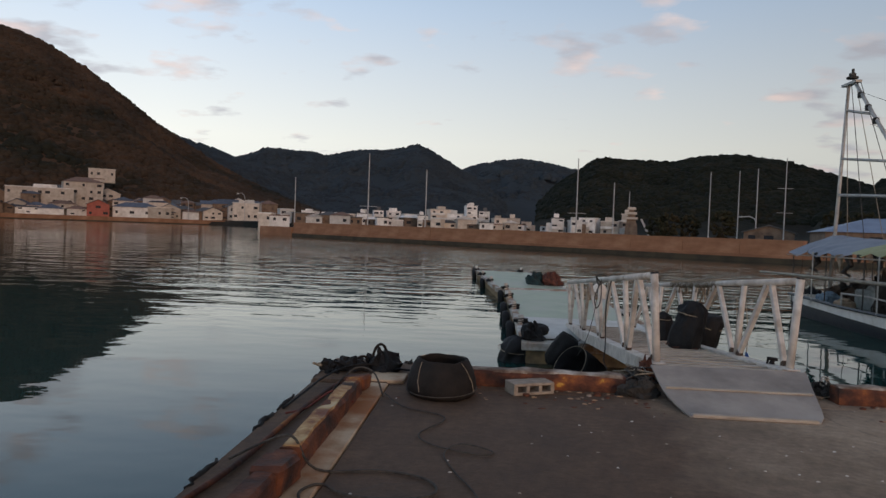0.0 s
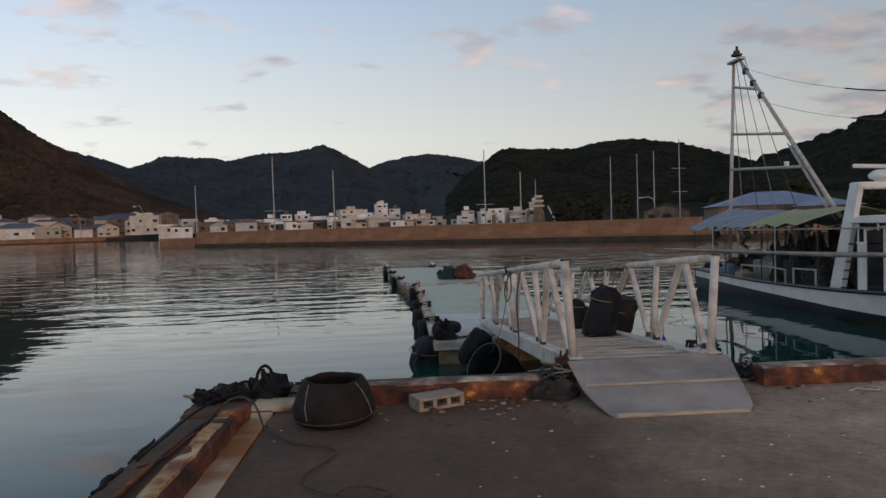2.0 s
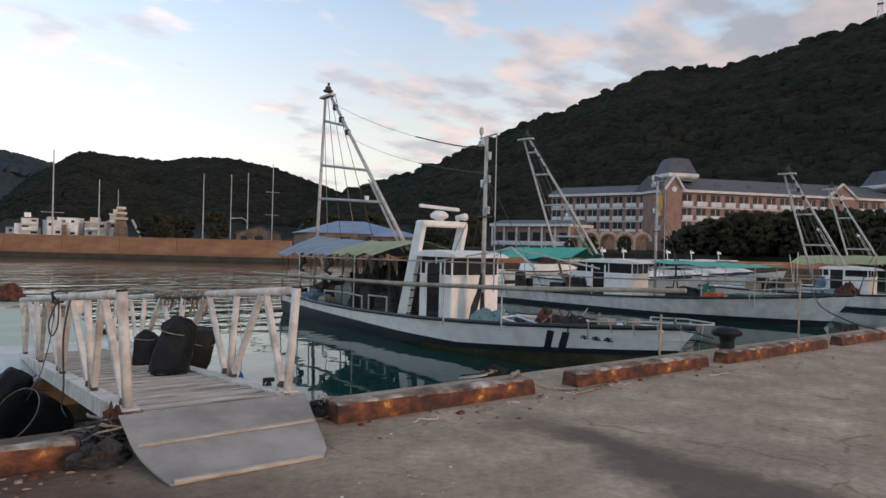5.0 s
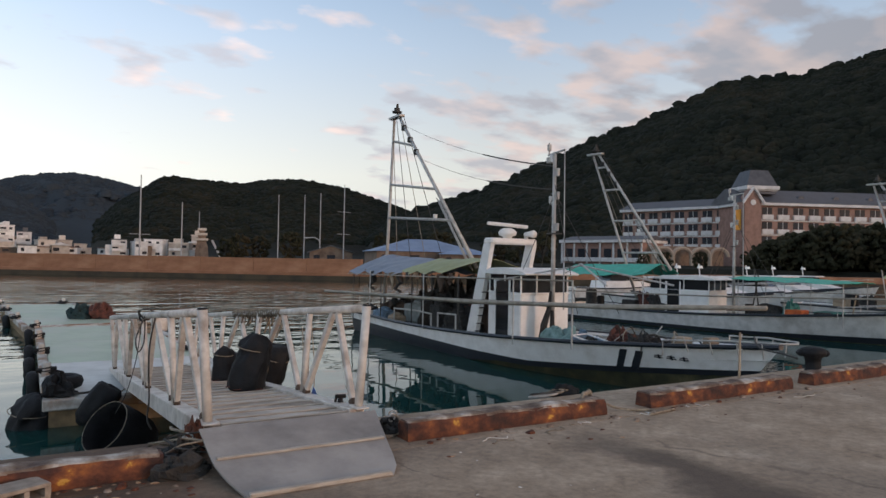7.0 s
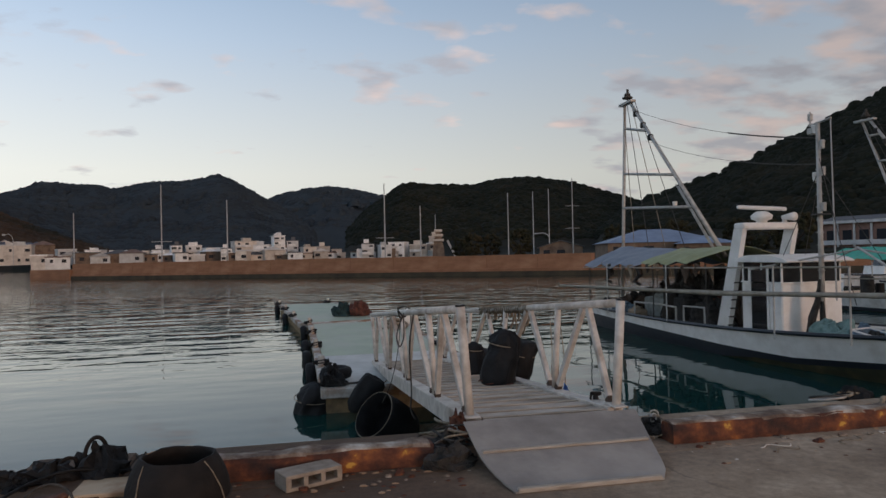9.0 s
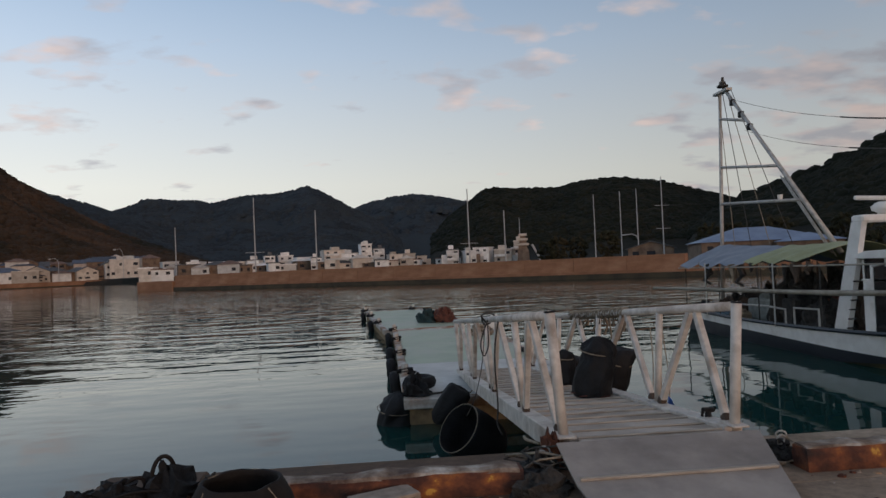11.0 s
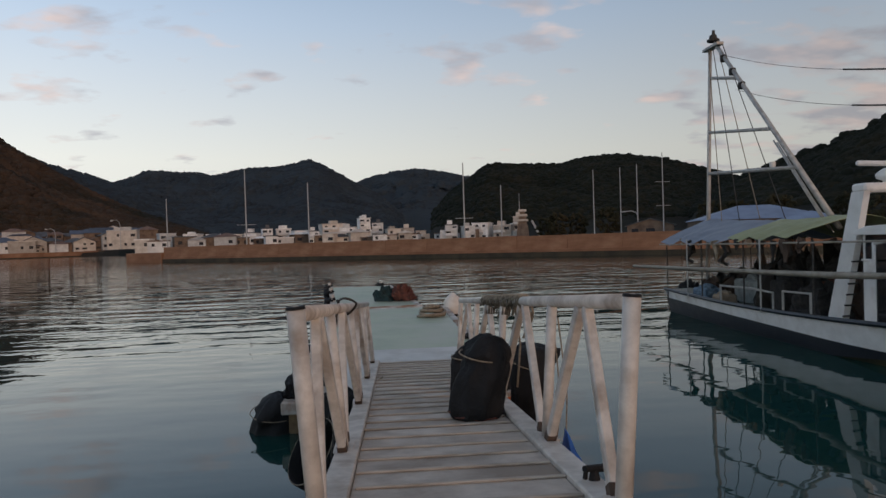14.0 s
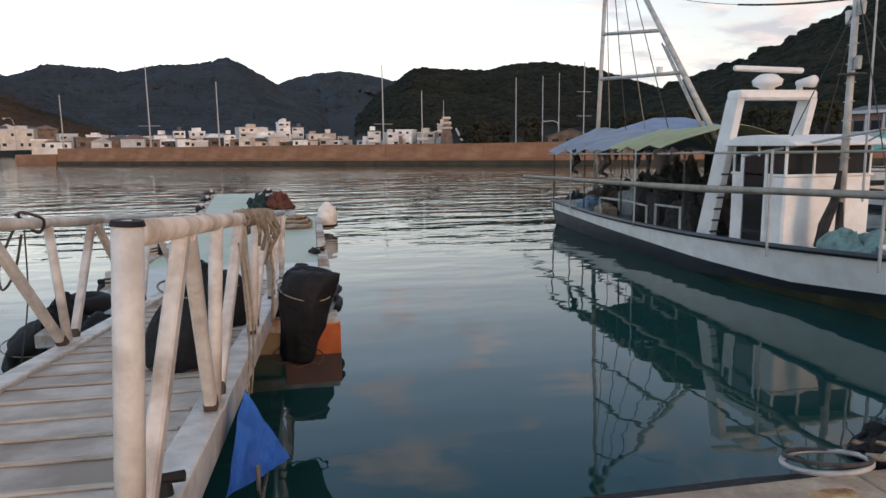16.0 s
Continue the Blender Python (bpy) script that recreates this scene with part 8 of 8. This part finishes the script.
tagged(c_, "crumpled black rubber scrap on the quay fender", "scrap")
bm = bmesh.new()
tube(bm, [Vector((5.72 + 0.10 * math.cos(u_), 6.34 + 0.05 * math.cos(u_), 0.13 + 0.075 * math.sin(u_) + 0.02 * math.sin(3 * u_))) for u_ in (math.pi * k / 12 for k in range(13))], 0.020, 7)
tagged(part("rope_hoop", bm, M_rope, smooth=True), "stiff worn rope hoop over the kerb end", "rope")
rope_on("rope", [(5.84, 6.33, 0.14), (5.98, 6.25, 0.05), (6.15, 6.15, 0.02), (6.35, 6.05, 0.015), (6.2, 5.95, 0.015), (6.6, 6.0, 0.015)], 0.012, M_rope, "thin worn rope by the kerb gap")
rope_on("mooring_line", [(9.72, 6.60, 0.26), (10.0, 7.0, 0.26), (10.4, 7.6, 0.25), (11.3, 8.3, 0.30)], 0.015, M_ropedark, "dark mooring line from bollard to bow")
rope_on("mooring_line", [(15.9, 6.8, 0.02), (17.2, 7.8, 0.0), (19.4, 9.4, 0.12), (21.9, 10.8, 0.45)], 0.018, M_ropedark, "dark mooring line to the second boat")

# ---- things on the gangway and pontoons ----


def drum_fender(x, y, z, r_, h, lean, turn, seed, label, sack=False):
    """A tall rubber fender wrapped in black sheet with a rope girdle."""
    d = thing("drum_fender", x, y, z, turn, label, "fender", "black drum fenders")
    d.matrix_world = pose(x, y, z, lean[0], lean[1], turn)
    bm = bmesh.new()
    prof = [(0.0, 0.0), (r_ * 0.92, 0.0), (r_ * 1.02, h * 0.05), (r_ * 1.0, h * 0.16), (r_ * 0.98, h * 0.3), (r_ * 0.95, h * 0.42), (r_ * 0.90, h * 0.54), (r_ * 0.84, h * 0.64), (r_ * 0.76, h * 0.71), (r_ * 0.75, h * 0.75), (r_ * 0.78, h * 0.81), (r_ * 0.66, h * 0.90), (r_ * 0.42, h * 0.97), (r_ * 0.18, h * 1.01), (0.0, h * 1.0)]
    if sack:
        prof = [(0.0, 0.0), (r_ * 0.62, 0.0), (r_ * 0.72, h * 0.08), (r_ * 0.78, h * 0.24), (r_ * 0.86, h * 0.4), (r_ * 0.94, h * 0.58), (r_ * 1.0, h * 0.76), (r_ * 1.0, h * 0.9), (r_ * 0.9, h * 0.97), (r_ * 0.5, h * 1.0), (0.0, h * 0.98)]
    lathe(bm, prof, 44)
    for v in bm.verts:
        q = v.co * 4.2 + Vector((seed * 3.7, seed, 0))
        k = 0.10 + 0.30 * (v.co.z / h) ** 2
        u_ = math.atan2(v.co.y, v.co.x)
        fold = 1 + 0.035 * math.sin(9 * u_ + seed + 5 * v.co.z) + 0.03 * math.sin(5 * u_ - 2 * seed - 8 * v.co.z)
        v.co.x *= fold
        v.co.y *= fold
        v.co += Vector((noise.noise(q) + 0.5 * noise.noise(q * 2.7), noise.noise(q + Vector((7, 0, 0))) + 0.5 * noise.noise(q * 2.7 + Vector((3, 0, 0))), 0.5 * noise.noise(q + Vector((0, 9, 0))))) * r_ * k
        v.co.x += 0.34 * r_ * (v.co.z / h) ** 2
    crumple(bm, 0.016, 11.0, seed)
    part("sheet", bm, M_black, d, smooth=True)
    bm = bmesh.new()
    ring(bm, pose(0.03 * r_, 0, h * 0.77, 6, 5, 0), r_ * (1.04 if sack else 0.82), 0.006, 24, 6)
    part("girdle", bm, M_rope, d, "pale rope girdle")
    bm = bmesh.new()
    tube(bm, [(math.cos(u_) * r_ * (0.98 + 0.08 * (k % 2)), math.sin(u_) * r_ * (0.98 + 0.08 * (k % 2)), 0.012 + 0.015 * (k % 3)) for k, u_ in ((k, 2 * math.pi * k / 20) for k in range(20))], 0.007, 6, True)
    part("foot_rope", bm, M_netred, d, "reddish rope round the foot")
    return d


drum_fender(3.11, 9.10, deck_z(9.10), 0.205, 0.61, (0, 6), 0, 1, "tall black wrapped fender standing on the gangway")
drum_fender(3.19, 10.5, deck_z(10.5), 0.15, 0.44, (0, -4), 40, 2, "second black wrapped fender farther down the gangway")
# fenders hung outside the right rail
f1 = drum_fender(3.73, 10.40, -0.46, 0.20, 0.76, (5, 7), 0, 3, "large black wrapped fender hung outside the gangway", True)
f2 = drum_fender(3.72, 12.35, -0.55, 0.30, 0.45, (0, -8), 70, 5, "black fender lying on the pontoon corner")
# left side: tyres and fenders at the pontoon end
bk = thing("rubber_bag", 1.62, 11.74, -0.72, 0, "limp black rubber bag slung over the pontoon end", "bag")
bk.matrix_world = pose(1.66, 11.78, -0.86, 20, 26, 20)
bm = bmesh.new()
lathe(bm, [(0.0, 0.0), (0.12, 0.01), (0.185, 0.07), (0.205, 0.18), (0.21, 0.32), (0.205, 0.45), (0.18, 0.55), (0.13, 0.60), (0.06, 0.62), (0.0, 0.60)], 34)
for v in bm.verts:
    u_ = math.atan2(v.co.y, v.co.x)
    f_ = 1 + 0.07 * math.sin(7 * u_ + 6 * v.co.z) * (v.co.z / 0.6)
    v.co.x, v.co.y = v.co.x * f_, v.co.y * f_ * 0.85
crumple(bm, 0.028, 6.0, 4)
part("skin", bm, M_black, bk, smooth=True)
bm = bmesh.new()
tube(bm, [(0.16, 0, 0.56), (0.24, 0.05, 0.72), (0.34, 0.1, 0.86)], 0.010, 6)
part("rope", bm, M_rope, bk)
rag = thing("rag_heap", 1.33, 12.30, -0.54, 0, "black rags and rope heaped on the pontoon corner", "heap")
bm = bmesh.new()
mound(bm, 0, 0, 0, 0.20, 0.18, 0.24, 0.5, 6, 26, 10)
crumple(bm, 0.06, 5.0, 6)
part("rag", bm, M_black, rag)
bm = bmesh.new()
tube(bm, wiggle((0.15, -0.05, 0.03), (0.55, 0.05, 0.03), 0.12, 14, 3), 0.018, 6)
part("rope", bm, M_ropedark, rag)
drum_fender(1.02, 12.35, -1.28, 0.33, 0.74, (5, -8), 50, 8, "black fender hanging at the pontoon corner")
hp = thing("hanging_tub", 1.80, 10.1, -0.98, 0, "black rubber tub hung on its side under the gangway", "tub")
hp.matrix_world = Matrix.Translation((1.93, 10.05, -0.64)) @ Vector((-0.70, -0.42, 0.56)).to_track_quat("Z", "Y").to_matrix().to_4x4() @ Matrix.Scale(1.04, 4)
bm = bmesh.new()
lathe(bm, [(0.0, -0.30), (0.26, -0.30), (0.30, -0.2), (0.31, 0.0), (0.30, 0.2), (0.292, 0.255), (0.284, 0.25), (0.288, 0.0), (0.25, -0.25), (0.0, -0.26)], 28)
part("tub_wall", bm, M_black, hp, smooth=True)
bm = bmesh.new()
ring(bm, pose(0, 0, 0.25), 0.292, 0.005, 30)
part("rim_rope", bm, M_rope, hp, "pale rope round the rim")
rope_on("hanging_rope", [(2.08, 9.7, 0.74), (2.04, 9.75, 0.3), (1.95, 9.8, -0.1), (1.85, 9.9, -0.35)], 0.005, M_ropedark, "dark rope holding the tub from the rail")
# tyres on the pontoon corner
for i, (x, y, z, r_) in enumerate(((1.42, 12.72, -0.50, 0.18), (1.04, 14.8, -0.84, 0.22), (0.98, 16.6, -0.84, 0.22), (0.96, 18.6, -0.84, 0.22), (0.92, 22.2, -0.84, 0.22), (0.25, 27.4, -0.86, 0.22), (-0.2, 31.8, -0.84, 0.24))):
    ty = thing("tyre", x, y, z, 0, "old black tyre hung as a fender on the pontoon" if i > 0 else "old black tyre lying on the pontoon corner", "tyre", "tyre fenders")
    flat = i < 1
    ty.matrix_world = pose(x, y, z + (0.09 if flat else 0), 0 if flat else 0, 0 if flat else 84, 0)
    bm = bmesh.new()
    n_ = 24
    rings_ = []
    for k in range(n_):
        u_ = 2 * math.pi * k / n_
        ring_ = []
        for j in range(8):
            v_ = 2 * math.pi * j / 8
            rr_ = r_ + 0.085 * math.cos(v_)
            ring_.append(bm.verts.new((math.cos(u_) * rr_, math.sin(u_) * rr_, 0.10 * math.sin(v_) * (1 - 0.2 * (math.cos(v_) < -0.5)))))
        rings_.append(ring_)
    for k in range(n_):
        for j in range(8):
            bm.faces.new((rings_[k][j], rings_[(k + 1) % n_][j], rings_[(k + 1) % n_][(j + 1) % 8], rings_[k][(j + 1) % 8]))
    part("carcass", bm, M_black, ty, smooth=True)
# mooring posts on the rim
for i, (x, y) in enumerate(((1.22, 14.3), (1.16, 17.0), (1.12, 19.8), (1.08, 22.6), (3.98, 13.2), (3.95, 16.5), (0.58, 25.6), (0.22, 29.0), (-0.12, 32.2), (2.0, 32.4))):
    c_ = thing("cleat_post", x, y, -0.54, 20 * i, "short white post with black cleat and rope on the pontoon rim", "bollard", "posts on the pontoons")
    bm = bmesh.new()
    rod(bm, (0, 0, 0), (0, 0, 0.20), 0.07, 0.06, 10)
    part("post", bm, M_pontedge, c_)
    bm = bmesh.new()
    rod(bm, (-0.15, 0, 0.07), (0.15, 0, 0.10), 0.035, seg=8)
    mound(bm, 0.05, 0.08, 0, 0.15, 0.12, 0.09, 0.5, i, 10, 4)
    part("cleat", bm, M_black, c_)
    bm = bmesh.new()
    tube(bm, [(0.07 * math.cos(0.9 * k), 0.07 * math.sin(0.9 * k), 0.03 + 0.007 * k) for k in range(16)], 0.014, 6)
    part("rope", bm, M_ropedark, c_)
# white float, rope coil and nets on the pontoon
fl = thing("float", 4.14, 22.5, -0.88, 0, "pinkish white plastic float hung at the pontoon corner", "float")
bm = bmesh.new()
lathe(bm, [(0.0, 0.0), (0.12, 0.02), (0.22, 0.10), (0.25, 0.25), (0.25, 0.45), (0.20, 0.58), (0.10, 0.66), (0.05, 0.72), (0.0, 0.72)], 20)
part("ball", bm, M_float, fl, smooth=True)
bm = bmesh.new()
ring(bm, pose(0, 0, 0.12), 0.24, 0.03, 18)
part("collar", bm, M_black, fl)
cl = thing("rope_coil", 3.42, 20.4, -0.55, 0, "coil of pale tan rope on the pontoon deck", "rope")
for i in range(7):
    bm = bmesh.new()
    ring(bm, pose(0.03 * (i % 3), 0.02 * (i % 2), 0.035 + 0.033 * i, 9 * (i % 3) - 6, 8 * (i % 2) - 4, 0), 0.33 - 0.025 * i, 0.035, 22, 7)
    part("turn", bm, M_rope, cl, smooth=True)
for x, y, rx, ry, h, mt, lb, s_ in ((2.25, 25.3, 0.36, 0.34, 0.40, M_netteal, "heap of dark green fishing net", 1), (2.82, 25.1, 0.38, 0.34, 0.46, M_netred, "heap of red-brown fishing net", 2)):
    nt_ = thing("net_heap", x, y, -0.55, 0, lb + " on the outer pontoon", "net")
    bm = bmesh.new()
    mound(bm, 0, 0, 0, rx, ry, h, 0.45, s_, 28, 11)
    crumple(bm, 0.05, 5.0, s_)
    part("net", bm, mt, nt_)
    bm = bmesh.new()
    mound(bm, -rx * 0.2, -ry * 0.5, 0, 0.10, 0.10, h * 0.6, 0.2, s_ + 5, 12, 5)
    part("buoy", bm, M_black, nt_, "small black buoy")

# ropes tied along the rails
rope_on("rail_rope", [(2.12, 9.75, 0.72), (2.05, 9.72, 0.82), (2.12, 9.6, 0.86), (2.2, 9.7, 0.80), (2.1, 9.85, 0.70), (2.04, 9.7, 0.84)], 0.010, M_ropedark, "dark rope knotted round the rail")
rope_on("rail_rope", [(2.10, 9.55, 0.80), (2.0, 9.5, 0.55), (2.02, 9.45, 0.40), (2.08, 9.5, 0.50), (2.1, 9.6, 0.72)], 0.008, M_ropedark, "dark rope loop hanging on the rail")
rope_on("rail_rope", [(2.12, 8.9, 0.88), (2.05, 8.85, 0.5), (2.06, 8.85, 0.0), (2.04, 8.8, -0.2), (2.08, 8.75, -0.3)], 0.009, M_ropedark, "thin dark rope hanging from the rail")
rope_on("rail_rope", [(2.05, 6.9, 0.10), (2.0, 7.1, 0.08), (2.02, 7.3, 0.05)], 0.012, M_rope, "rope end on the gangway beam")
hang = thing("rope_bundle", 3.53, 9.9, 0.59, 0, "bundle of pale tan ropes hung over the rail", "rope")
for i in range(11):
    bm = bmesh.new()
    y = -0.75 + 0.17 * i
    zt = 0.17 - 0.1 * y - 0.02
    L_ = (0.16, 0.2, 0.30, 0.14, 0.75, 0.24, 0.12, 0.16, 0.2, 0.12, 0.14)[i]
    tube(bm, [(-0.07, y, zt - 0.10), (-0.05, y + 0.01, zt + 0.045), (0.0, y, zt + 0.06), (0.045, y - 0.01, zt), (0.06 + 0.02 * (i % 3), y + 0.04 * (i % 2), zt - L_ * 0.5), (0.05, y + 0.03, zt - L_)], 0.014 if i % 2 else 0.010, 7)
    part("rope", bm, M_rope, hang, smooth=True)
for y0, y1 in ((8.36, 8.34), (8.52, 8.55)):
    rope_on("hanging_rope", [(3.56, y0, 0.72), (3.58, (y0 + y1) / 2, 0.4), (3.57, y1, 0.1), (3.55, y1 + 0.02, -0.06)], 0.005, M_rope, "thin pale rope hanging outside the rail")
# blue sheet bag hung outside the rail
bag = thing("blue_bag", 3.545, 8.0, 0.0, 0, "bright blue plastic sheet bag hung outside the gangway", "bag")
bm = bmesh.new()
top_, left_, mid_, right_, back_ = Vector((0.02, 0.16, 0.12)), Vector((-0.01, -0.40, -0.13)), Vector((0.12, 0.02, -0.25)), Vector((0.21, 0.20, -0.27)), Vector((0.03, 0.34, -0.22))
for a_, b_, c_ in ((top_, left_, mid_), (top_, mid_, right_), (top_, right_, back_), (top_, back_, left_), (mid_, left_, back_), (right_, mid_, back_)):
    n_ = 7
    tri = [[bm.verts.new(a_ + (b_ - a_) * (i / n_) + (c_ - b_) * (j / n_)) for j in range(i + 1)] for i in range(n_ + 1)]
    for i in range(n_):
        for j in range(i + 1):
            bm.faces.new((tri[i][j], tri[i + 1][j], tri[i + 1][j + 1]))
            if j < i:
                bm.faces.new((tri[i][j], tri[i + 1][j + 1], tri[i][j + 1]))
bmesh.ops.remove_doubles(bm, verts=bm.verts, dist=0.001)
crumple(bm, 0.012, 9.0, 2)
part("sheet", bm, M_bluesheet, bag)
bm = bmesh.new()
tube(bm, [(0.03, 0.16, 0.10), (0.05, 0.20, 0.3), (0.04, 0.24, 0.55), (0.02, 0.26, 0.80)], 0.005, 6)
part("cord", bm, M_rope, bag)
bm = bmesh.new()
tube(bm, [(0.1, 0.20, -0.08), (0.12, 0.22, -0.22), (0.1, 0.1, -0.32), (0.1, -0.15, -0.32), (0.1, -0.22, -0.2), (0.1, -0.2, -0.1)], 0.010, 6)
part("loop", bm, M_rope, bag)

# torn black rope and a white scrap at the pontoon corner
rope_on("rope", [(4.10, 12.35, -0.53), (4.13, 12.6, -0.50), (4.08, 12.85, -0.48), (4.14, 13.1, -0.46), (4.08, 13.4, -0.50), (4.12, 13.8, -0.52)], 0.045, M_black, "ragged black rope along the pontoon rim")
bm = bmesh.new()
mound(bm, 0, 0, 0, 0.13, 0.22, 0.26, 0.5, 8, 18, 7)
c_ = part("sack", bm, M_float)
c_.location = (3.93, 12.75, -0.545)
tagged(c_, "crumpled white sack on the pontoon corner", "sack")

# rust flakes and twine scraps along the kerbs
rnd = random.Random(21)
for i in range(130):
    bm = bmesh.new()
    s_ = rnd.uniform(0.008, 0.03)
    mound(bm, 0, 0, 0, s_, s_ * rnd.uniform(0.4, 1), s_ * 0.3, 0.5, i + 90, 7, 2)
    c_ = part("flake", bm, M_rust if i % 3 else M_strip)
    x_ = rnd.choice((rnd.uniform(-0.3, 1.9), rnd.uniform(0.4, 2.0), rnd.uniform(3.6, 6.4), rnd.uniform(6.2, 9.3), rnd.uniform(9.0, 12.0)))
    c_.location = (x_, 6.14 - rnd.random() ** 2 * 0.7, 0.0)
    tagged(c_, "flake of rust and paint on the concrete", "litter", "rust flakes on the quay")
for i in range(12):
    x_, y_ = rnd.uniform(3.7, 9.0), rnd.uniform(5.85, 6.12)
    rope_on("twine", wiggle((x_, y_, 0.006), (x_ + rnd.uniform(-0.35, 0.35), y_ + rnd.uniform(-0.12, 0.1), 0.006), 0.10, 8, i), 0.004, M_rope if i % 2 else M_float, "scrap of pale twine on the concrete")

# rope wound along the top of the rail
bm = bmesh.new()
tube(bm, [(3.495 + 0.050 * math.cos(k * 1.1), 9.0 + 0.016 * k, deck_z(9.0 + 0.016 * k) + 0.872 + 0.050 * math.sin(k * 1.1)) for k in range(140)], 0.013, 6)
tagged(part("wound_rope", bm, M_rope, smooth=True), "pale tan rope wound round the rail", "rope")
